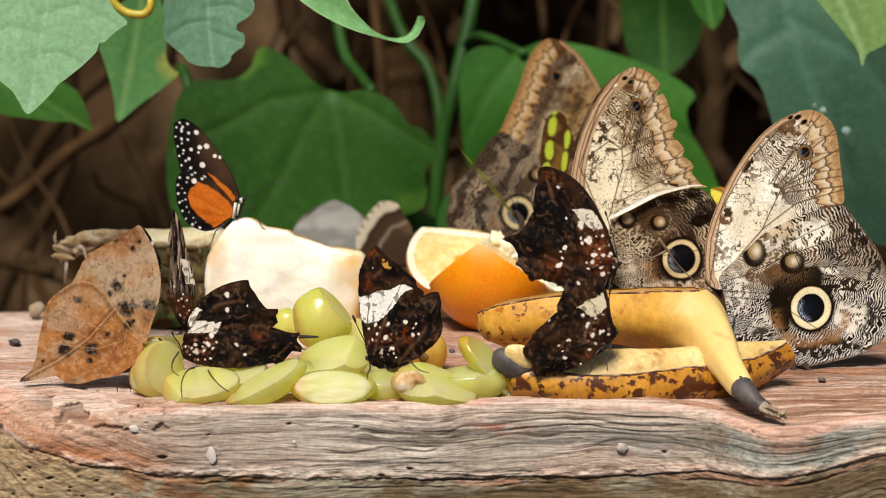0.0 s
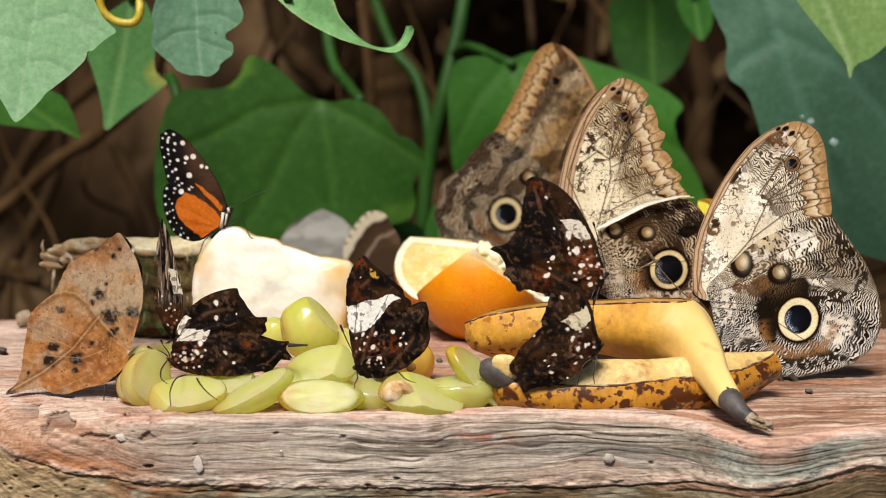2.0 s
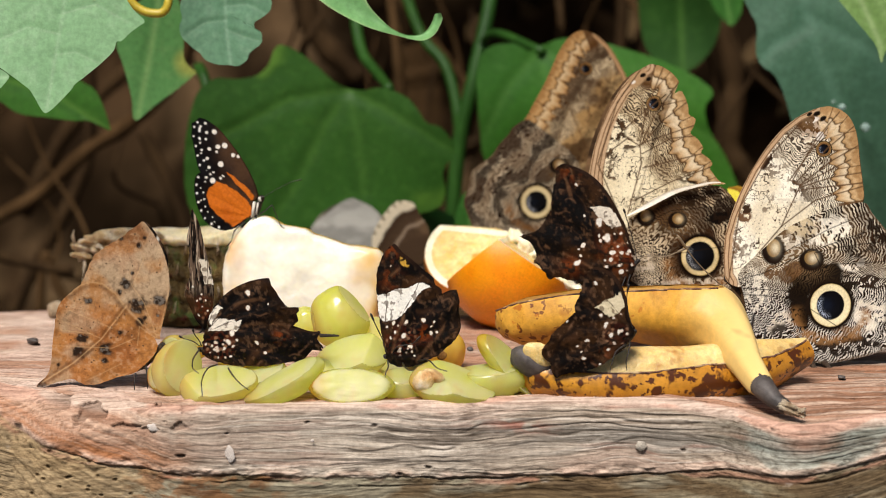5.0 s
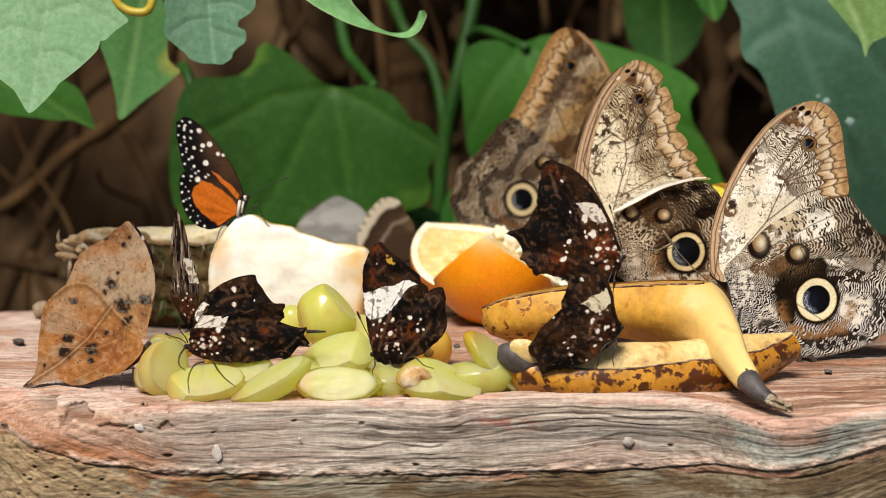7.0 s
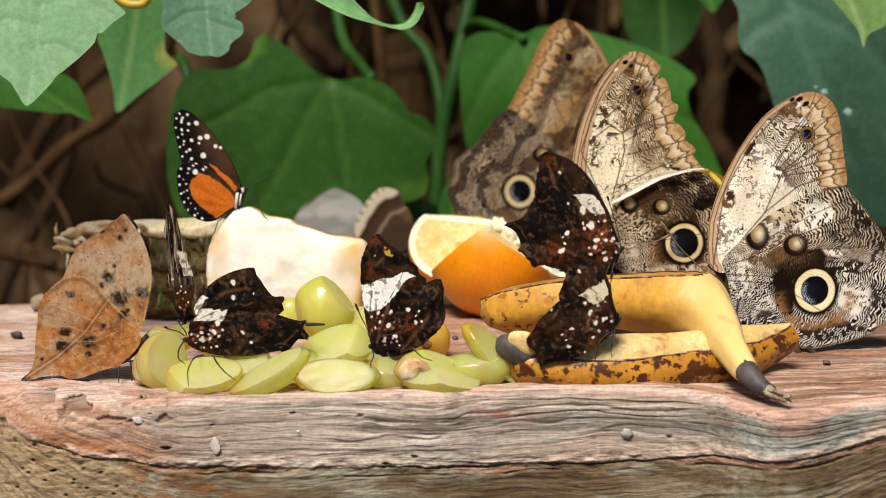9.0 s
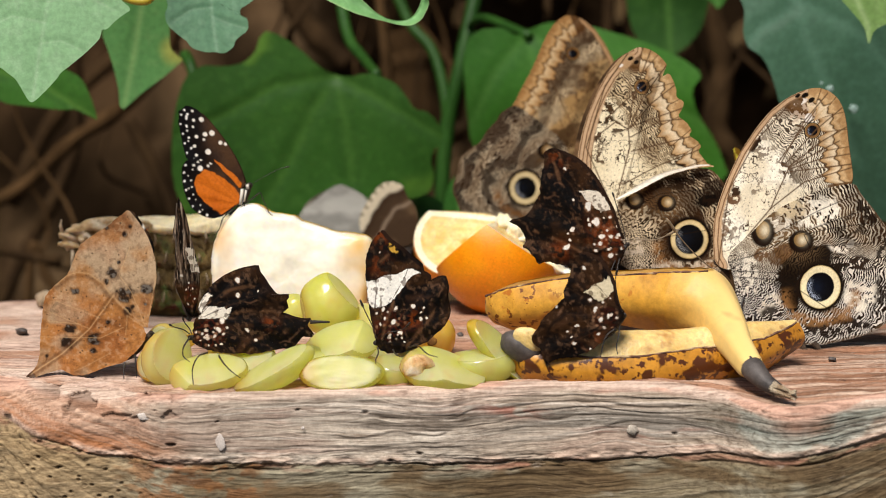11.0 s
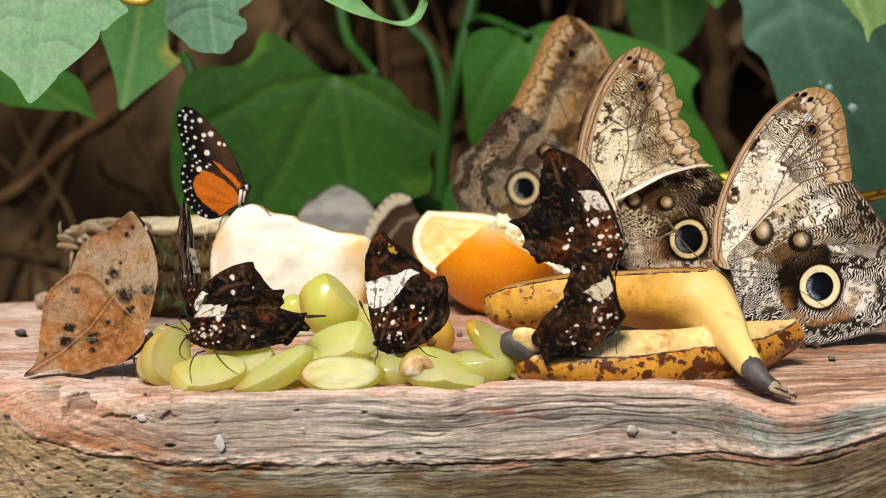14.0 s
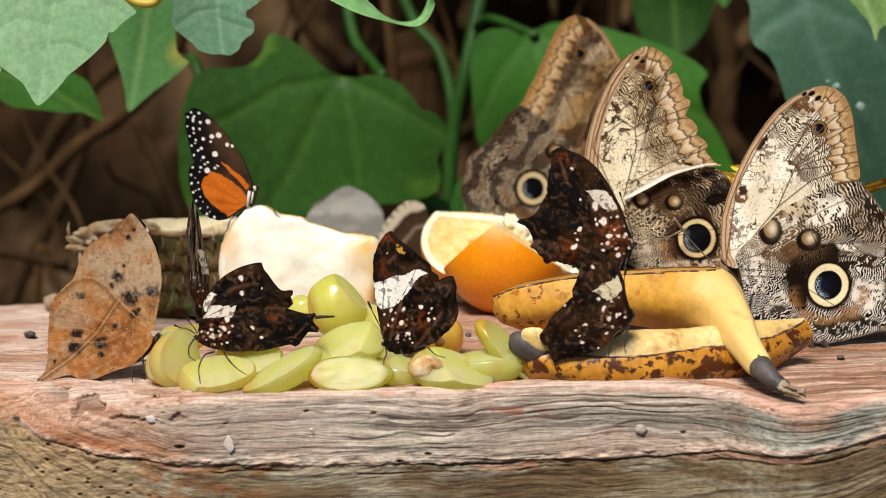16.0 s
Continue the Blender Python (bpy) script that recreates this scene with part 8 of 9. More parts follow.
sheet("forewing", [(-1, 0.192), (-2.76, 2.88), (-3.32, 6.144), (-4.92, 8.736), (-5.32, 11.328), (-4.52, 12.672), (-5.4, 14.208), (-4.44, 17.184), (-5, 20.448), (-4.52, 25.248), (-5.48, 28.128), (-4.36, 33.312), (-3.8, 38.592), (-3.32, 37.152), (-1.8, 33.312), (-0.76, 26.88), (0.28, 21.696), (1.56, 15.264), (1.72, 10.656), (1.08, 6.144), (-0.2, 0.96)], 0.8, grey_paint(9, "6b5f55", "3a2e26"), dark_wing_material, dark_edge_on, "", y=1.8, ragged=0.04, smooth=1)
sheet("hindwing", [(-0.5, 0.2), (-3.3, 3.7), (-5.3, 8.4), (-6.7, 11.8), (-6.2, 13.8), (-4.7, 12.5), (-3.8, 15.9), (-1.9, 11.1), (0, 3.7)], 0.4, coat, dark_wing_material, dark_edge_on, "", y=-0.8, ragged=0.05, smooth=1)
body(dark_edge_on, [(-0.7, 0.9, -0.1), (-0.5, 0.9, 1), (-1, 1, 3), (-1.3, 1.2, 5.7), (-1.4, 1.4, 8.4)], [1.1, 1.5, 1.6, 1.3, 0.7], dark_body)
leg(dark_edge_on, [(-0.5, 0, 0.2), (-4.1, -2, -1.7), (-8.1, -3, -2.4)], 0.2)
leg(dark_edge_on, [(-1, 0, 0.2), (-2.7, -2, -2.4), (-3.4, -3, -3.8)], 0.2)

leaf_wing = tagged(empty("leaf_butterfly", pose(-0.0882, -0.0140, 0.0107, 0, 0, 0)), "dead-leaf butterfly with brown leaf-like closed wings", "butterfly", "butterflies feeding on fruit")
hind_coat = leaf_wing_paint([(-35.8, -10.3, 1.55), (-6.1, 15, 2.51), (1.1, 16.2, 1.91), (-21.4, 16.1, 1.19), (-23.1, 4.7, 1.67), (-24.1, 0.4, 1.91), (-16, 1.3, 1.91), (-16.5, -2.3, 1.19), (-9.4, 21.1, 1.79), (-5.3, 9.7, 1.31), (-3.8, 10.8, 0.72), (-11.4, 6.5, 0.96), (-10.9, 35.2, 0.72), (-7.5, 24.7, 0.54), (-11.5, 18.9, 0.96), (-30.8, -3.8, 0.72), (-5.2, 33.1, 0.84), (0.2, 11.5, 0.48), (-3.7, 35.5, 0.6), (-30.2, 15.6, 0.36)], [[(-35.8, -9.3), (-26, -3.2), (-17.1, 4.4), (-9.4, 14.4)], [(-6.6, 4.7), (-13.8, 1.5), (-32.8, 2.3)], [(-17.1, 4.4), (-31.2, 10.8)], [(-19.8, 5.9), (-30, 7.1)], [(-13.7, 7.7), (-26.9, 13.2)], [(-10.9, -3.2), (-18.2, -6.9), (-22.5, -8.7)], [(-6, 2.3), (-5.3, 8.3), (-0.5, 4.7)], [(0.6, 2.9), (-4, 15.6), (-7.5, 20.5), (-3.8, 29.5)], [(1.3, 8.3), (3.6, 19.2)]], edge=[(-4.1, 8.9), (-9.7, 14.7), (-12.4, 18.6), (-16.5, 21.7), (-20.1, 22.3), (-23.6, 21.2), (-26.8, 18.6)])
coat = leaf_wing_paint([(-35.8, -10.3, 1.55), (-6.1, 15, 2.51), (1.1, 16.2, 1.91), (-21.4, 16.1, 1.19), (-23.1, 4.7, 1.67), (-24.1, 0.4, 1.91), (-16, 1.3, 1.91), (-16.5, -2.3, 1.19), (-9.4, 21.1, 1.79), (-5.3, 9.7, 1.31), (-3.8, 10.8, 0.72), (-11.4, 6.5, 0.96), (-10.9, 35.2, 0.72), (-7.5, 24.7, 0.54), (-11.5, 18.9, 0.96), (-30.8, -3.8, 0.72), (-5.2, 33.1, 0.84), (0.2, 11.5, 0.48), (-3.7, 35.5, 0.6), (-30.2, 15.6, 0.36)], [[(-35.8, -9.3), (-26, -3.2), (-17.1, 4.4), (-9.4, 14.4)], [(-6.6, 4.7), (-13.8, 1.5), (-32.8, 2.3)], [(-17.1, 4.4), (-31.2, 10.8)], [(-19.8, 5.9), (-30, 7.1)], [(-13.7, 7.7), (-26.9, 13.2)], [(-10.9, -3.2), (-18.2, -6.9), (-22.5, -8.7)], [(-6, 2.3), (-5.3, 8.3), (-0.5, 4.7)], [(0.6, 2.9), (-4, 15.6), (-7.5, 20.5), (-3.8, 29.5)], [(1.3, 8.3), (3.6, 19.2)]], ("a87a4e", "8e6240", "b39a7c"))
sheet("forewing", [(0.7, 3.5), (1.3, 7.7), (2.9, 13.2), (3.9, 19.2), (4, 24.1), (2.7, 29.5), (1, 33.7), (-1.7, 38), (-4.1, 41), (-6.3, 38.9), (-8.4, 37.8), (-10, 36.1), (-13.3, 34.3), (-17.5, 31.6), (-19.4, 30.1), (-21.2, 26.5), (-22.5, 22.9), (-23.6, 21.2), (-19.6, 15.6), (-10.7, 8.3)], 0.35, coat, wing_material, leaf_wing, "", y=0.6, ragged=0.03, smooth=1, relief=camber((0.7, 3.5), 1.5, 9), seed=6)
sheet("hindwing", [(0.6, 2.9), (-4.1, 8.9), (-9.7, 14.7), (-12.4, 18.6), (-16.5, 21.7), (-20.1, 22.3), (-23.6, 21.2), (-26.8, 18.6), (-29.9, 15.6), (-30.9, 12.6), (-31.8, 7.1), (-32.5, 1), (-32.9, -3.8), (-34.4, -7.5), (-37, -9.5), (-37.7, -10.9), (-34.6, -10.3), (-30.9, -9.1), (-26.4, -8), (-24.3, -9), (-22.4, -10.1), (-18.9, -10.1), (-14, -8.2), (-9.8, -6.9), (-7.3, -6.4), (-3.1, -3.2), (-0.6, -0.3)], 0.35, hind_coat, wing_material, leaf_wing, "", y=-0.4, ragged=0.03, smooth=1, relief=camber((0.7, 3.5), 1.2, 10), seed=7)
coat = dark_paint([(0.3, 35.2, 0.84), (1.1, 31.6, 0.36)], [], [], [])
sheet("forewing", [(-0.1, 3.5), (0.5, 7.7), (2.1, 13.2), (3.1, 19.2), (3.2, 24.1), (3.4, 29.3), (1.7, 33.5), (-1, 37.8), (-3.4, 40.8), (-5.9, 38.9), (-8, 37.8), (-9.6, 36.1), (-12.9, 34.3), (-17.1, 31.6), (-19, 30.1), (-20.8, 26.5), (-22.1, 22.9), (-23.2, 21.2), (-19.2, 15.6), (-10.3, 8.3)], 1.0, coat, dark_wing_material, leaf_wing, "dark edge of the far wing", y=2.0, smooth=1, relief=camber((0.7, 3.5), 1.5, 9))
body(leaf_wing, [(1.5, 1, 2.3), (-0.3, 1, 0.4), (-2.7, 1, -2), (-5.5, 1, -4.5), (-7.9, 1, -5.7)], [1.2, 2.0, 2.3, 1.9, 1.0], fur_material)
leg(leaf_wing, [(-4.3, 0, -4.8), (-0.7, -1, -4.5), (3.3, -1.5, -3.2), (1.7, -2, -9.3), (1.9, -2.2, -12.4), (3.4, -2.4, -14.1)], 0.25)
leg(leaf_wing, [(-3.4, 0, -3.8), (-3.1, -1, -7.5), (-2.9, -1.5, -10.9)], 0.25)
leg(leaf_wing, [(-6.7, 0, -6.3), (-6.9, -1, -8.7), (-6.9, -1.5, -11.3)], 0.25)
antenna(leaf_wing, [(1.5, 0, 2.9), (4.3, -1, 2.3), (7.2, -2, 1)], 0.15, 0.3)

longwing = tagged(empty("longwing_butterfly", pose(-0.0653, 0.0660, 0.0462, 0, 0, 0)), "black and orange butterfly with white dots, on the melon", "butterfly", "butterflies feeding on fruit")
coat = longwing_paint([(-14.1, 29.7, 1.01), (-10.6, 24.9, 1.01), (-12.9, 24.6, 0.84), (-15.9, 23.8, 0.73), (-13.4, 22.8, 0.56), (-7.7, 21.6, 0.79), (-5.9, 21.2, 0.62), (-16.7, 20.5, 0.67), (-12, 18.5, 1.12), (-16.8, 29.5, 0.56), (-17.2, 32.7, 0.56), (-17.1, 27.2, 0.51), (-19.1, 25.9, 0.45), (-16.1, 17.4, 0.56), (-18.8, 22.3, 0.34)], [(-0.7, 5.6), (-0.5, 7.6), (-3.6, 10.8), (-8.1, 14.8), (-10.1, 15.8), (-6.2, 10.8), (-1.7, 5.3)], (0, 0), [(0.8, 3.4, 0.45), (2.6, 3.9, 0.5)], [(-19.3, 34.8), (-21, 33.1), (-22.1, 32.9), (-21.8, 30.8), (-22.3, 28.5), (-21.7, 26.5), (-21.3, 23.8), (-20.6, 20), (-19.5, 15.8)])
sheet("forewing", [(1, 6.2), (-0.4, 11.5), (-2.7, 16.7), (-5.9, 22), (-9.2, 26.5), (-13, 31.1), (-16.3, 33.7), (-19.3, 34.8), (-21, 33.1), (-22.1, 32.9), (-21.8, 30.8), (-22.3, 28.5), (-21.7, 26.5), (-21.3, 23.8), (-20.6, 20), (-19.5, 15.8), (-13.4, 10.8), (-4.9, 5.6)], 0.3, coat, dark_wing_material, longwing, "", y=0.4, smooth=1, relief=camber((0, 0), 1.0, 11))
coat = longwing_paint([(-14.7, 12.9, 1.01), (-12, 13.7, 0.56), (-11, 14.6, 0.62), (-16.9, 14, 0.51), (-15.5, 15.1, 0.39), (-14.4, 15.8, 0.39), (-17.4, 12.5, 0.34), (-18, 8.7, 0.34), (-17.8, 6.4, 0.39), (-17.4, 3.8, 0.34), (-16.6, 2, 0.34), (-15, 0.1, 0.28), (-14.2, -1.6, 0.28), (-19, 10.3, 0.28), (-18.9, 5.9, 0.28)], [(-1, 3), (-2.3, 5.3), (-6.2, 8.9), (-10.1, 11.5), (-13.4, 12.5), (-16.3, 10.2), (-16.7, 7.6), (-15.8, 3.6), (-13.5, 0.7), (-10.9, -1), (-11.6, -3.6), (-8.3, -3.6), (-4.7, -1.3), (-1.7, 0.7)], (0, 0), [(0.8, 3.2, 0.5)], [(-19.5, 15.8), (-21.1, 13.5), (-21.3, 9.5), (-20.7, 5.6), (-19.7, 2.3), (-18.1, -1), (-14.9, -3.6), (-10.9, -4.7)])
sheet("hindwing", [(-0, 2.6), (-1, 5.6), (-4.9, 10.2), (-10.1, 14.4), (-15.3, 16.4), (-19.5, 15.8), (-21.1, 13.5), (-21.3, 9.5), (-20.7, 5.6), (-19.7, 2.3), (-18.1, -1), (-14.9, -3.6), (-10.9, -4.7), (-7.6, -4), (-4.3, -1.8), (-1.7, 0.2)], 0.3, coat, dark_wing_material, longwing, "", y=-0.4, smooth=1, relief=camber((0, 0), 0.8, 12))
sheet("forewing", [(1.5, 5.7), (0.1, 11), (-2.2, 16.2), (-5.4, 21.5), (-8.7, 26), (-12.5, 30.6), (-15.8, 33.2), (-18.8, 34.3), (-20.5, 32.6), (-21.6, 32.4), (-21.3, 30.3), (-21.8, 28), (-21.2, 26), (-20.8, 23.3), (-20.1, 19.5), (-19, 15.3), (-12.9, 10.3), (-4.4, 5.1)], 1.2, grey_paint(5, "2a1a10", "150c08"), dark_wing_material, longwing, "", y=1.9, smooth=1, relief=camber((0, 0), 1.0, 11))
sheet("hindwing", [(0.4, 2.9), (-0.6, 5.9), (-4.5, 10.5), (-9.7, 14.7), (-14.9, 16.7), (-19.1, 16.1), (-20.7, 13.8), (-20.9, 9.8), (-20.3, 5.9), (-19.3, 2.6), (-17.7, -0.7), (-14.5, -3.3), (-10.5, -4.4), (-7.2, -3.7), (-3.9, -1.5), (-1.3, 0.5)], 1.2, grey_paint(6, "8a4a18", "5a2a0c"), dark_wing_material, longwing, "", y=1.6, smooth=1, relief=camber((0, 0), 0.8, 12))
body(longwing, [(2.1, 0.8, 6.6), (1, 0.8, 4.3), (-0, 0.8, 1.6), (-1.7, 0.8, -1), (-5, 0.8, -3.6)], [1.5, 2.0, 1.9, 1.3, 0.7], dark_body)
part("stripe", tube([(-0.2, -1.2, 5.6), (-1, -1.2, 0)], 0.55, 6), cream_scales, longwing, "pale stripe on the thorax")
part("stripe", tube([(1.5, -1, 7.2), (1.8, -1, 5.6)], 0.5, 6), cream_scales, longwing, "pale stripe on the thorax")
part("stripe", tube([(1.1, -1.3, 5.2), (0.4, -1.3, 1.2)], 0.35, 6), cream_scales, longwing, "pale stripe on the thorax")
leg(longwing, [(0.3, -0.5, 0.3), (0.4, -1.5, -4.3), (1.2, -2, -7.6), (2.1, -2, -10.1)], 0.2)
leg(longwing, [(0.9, -0.5, 0.7), (3.6, -1.5, 2.6), (5.9, -2, 4.3), (6.8, -2, 2.6), (8.8, -2, -2.3), (10.2, -2, -3.6)], 0.2)
leg(longwing, [(-3.7, -0.5, -1.6), (-7, -1.5, -4.3), (-8.4, -2, -8.2), (-10.7, -2, -10.7)], 0.2)
antenna(longwing, [(2.6, 0, 6.9), (6.9, 1, 9.5), (12.2, 2, 12.1), (16.1, 3, 13.1)], 0.1, 0.22)

grey_rear = tagged(empty("grey_butterfly", pose(-0.0417, 0.2600, 0.0165, 0, 0, 10)), "pale grey butterfly resting behind the melon", "butterfly", "butterflies feeding on fruit")
sheet("hindwing", [(-18.8, 7.4), (-16.3, 12), (-10.1, 16), (-5, 20.5), (0.6, 23.2), (5.7, 20.8), (10.8, 18.2), (16.5, 11), (18, 3.5), (12.8, -2.8), (-5.1, -3.7), (-17.4, 0.3)], 0.8, grey_paint(14, "8f8c84", "b8b4aa"), wing_material, grey_rear, "")
sheet("forewing", [(-17.3, 10), (-13.7, 15.5), (-6.3, 20), (2.7, 22.4), (10.3, 18.7), (16.5, 12.5), (18, 4.8), (5.1, -0.1)], 1.2, grey_paint(15, "7d7668", "5a5448"), wing_material, grey_rear, "", y=2)
body(grey_rear, [(18, 1, -0.3), (14.1, 1, -1.8), (7.7, 1, -3.2), (-0, 1, -4.1), (-5.1, 1, -4.5)], [1.4, 2.2, 2.4, 1.8, 0.8], fur_material)
leg(grey_rear, [(12.8, 0, -2.8), (13.3, -1, -15.6), (12.2, -1, -25.9)], 0.4)
leg(grey_rear, [(5.1, 0, -3.9), (5.1, -1, -15.5), (5, -1, -27)], 0.4)

striped_rear = tagged(empty("striped_butterfly", pose(-0.0153, 0.2100, 0.0214, 0, 0, 0)), "brown butterfly with a pale striped edge, resting behind the melon", "butterfly", "butterflies feeding on fruit")
bark = rear_paint([(-16.8, 2.9), (-13.1, 9.6), (-9.1, 15.6), (-4.7, 20.2), (0.5, 21.1)])
sheet("forewing", [(-15.3, 3.6), (-13.1, 9.6), (-9.1, 15.6), (-4.7, 20.2), (0.5, 20.4), (3.6, 18.7), (6, 13.2), (9.1, 9.6), (10.8, 0), (7.2, -7.2), (-4.8, -7.2), (-13.9, -2.4)], 0.7, bark, wing_material, striped_rear, "")
sheet("forewing", [(-13.4, 2.4), (-11, 8.7), (-7.2, 14.7), (-3.3, 19), (1.5, 19.2), (4.3, 17.3), (6.2, 11.5), (7.2, 0), (-4.8, -7.2)], 1.2, grey_paint(17, "6b5540", "40301f"), wing_material, striped_rear, "", y=2)
body(striped_rear, [(12, 1, -7.2), (8.4, 1, -8.2), (3.6, 1, -9.2), (-2.4, 1, -9.6), (-7.2, 1, -9.6)], [1.4, 2.2, 2.4, 1.8, 0.8], fur_material)
leg(striped_rear, [(6, 0, -8.4), (6.7, -1, -18.1), (5.7, -1, -26.6)], 0.4)
leg(striped_rear, [(-1.2, 0, -9.2), (-1.2, -1, -19.3), (-2, -1, -27.1)], 0.4)


def malachite(label, m, tones):
    """A brown and yellow-green butterfly; each pair of wings turns on its body."""
    root = tagged(empty("malachite_butterfly", m), label, "butterfly", "butterflies feeding on fruit")
    fore = [(0, 0), (10, 4), (24, 8), (36, 9), (41, 6), (40, 2), (36, -1), (30, -5), (22, -9), (12, -8), (4, -5)]
    hind = [(0, 0), (8, -3), (18, -5), (26, -8), (28, -11), (24, -14), (18, -16), (12, -16), (7, -13), (3, -7)]
    pairs = []
    for side in (-1, 1):
        f = sheet("forewing", fore, 0.6, malachite_paint(41, *tones), wing_material, root, "", 2, 0.02, 0.3 * side)
        h = sheet("hindwing", hind, 0.6, malachite_paint(43, *tones), wing_material, f, "", 2, 0.03, 0.5 * side)
        pairs.append(f)
    line = [(-2, 0, 6), (0, 0, 3), (0, 0, -2), (2, 1, -9), (4, 2, -17)]
    body(root, line, [1.2, 1.9, 2.1, 1.6, 0.8], fur_material)
    antenna(root, [(-2, 0, 8), (-5, -2, 13), (-9, -3, 19)])
    antenna(root, [(-2, 1, 8), (-1, 3, 14), (0, 5, 21)])
    for k in (-1, 0, 1):
        leg(root, [(0, 0, 2 * k - 2), (-3 + k, -2, -8), (-2 + k, -3, -16)], 0.3)
    return root, pairs


def wing_pose(angle, tilt, dx=0.0, dz=0.0):
    """A wing that points at the given angle (degrees up from the right) and is tilted about its own length."""
    return pose(dx, 0, dz, 0, -angle, 0) @ pose(0, 0, 0, tilt, 0, 0)


leaver, leaver_wings = malachite("brown and yellow-green butterfly that takes off", pose(0.038, 0.13, 0.04), ("4a3016", "80602c", "b8c83c"))
hidden, hidden_wings = malachite("brown and yellow-green butterfly behind an owl butterfly", pose(0.1227, 0.085, 0.0376), ("8a6420", "b88c2c", "dccb48"))


# ---- crumbs ----
for at, size, m, text, name in (
    ((-146.6, 79.3, 0.8), (3.4, 2.2, 1.1), bruise, 'dark dry crumb on the board', 'crumb'),
    ((9.4, 60.3, 0.8), (1.2, 1.2, 0.9), bruise, 'small dark seed on the board', 'seed'),
    ((126.2, 0.2, 0.8), (1.6, 1.2, 0.6), bruise, 'dark crumb on the board', 'crumb'),
    ((-152.9, 150.0, 3.1), (3.2,3.0,3.0), dry_tip, "small pale pebble at the board edge", "pebble"),
):
    tagged(link(blob(at, size, (10, 5, at[0] * 9), 12, 8, 0.5, at[0]), name, m), text, name)


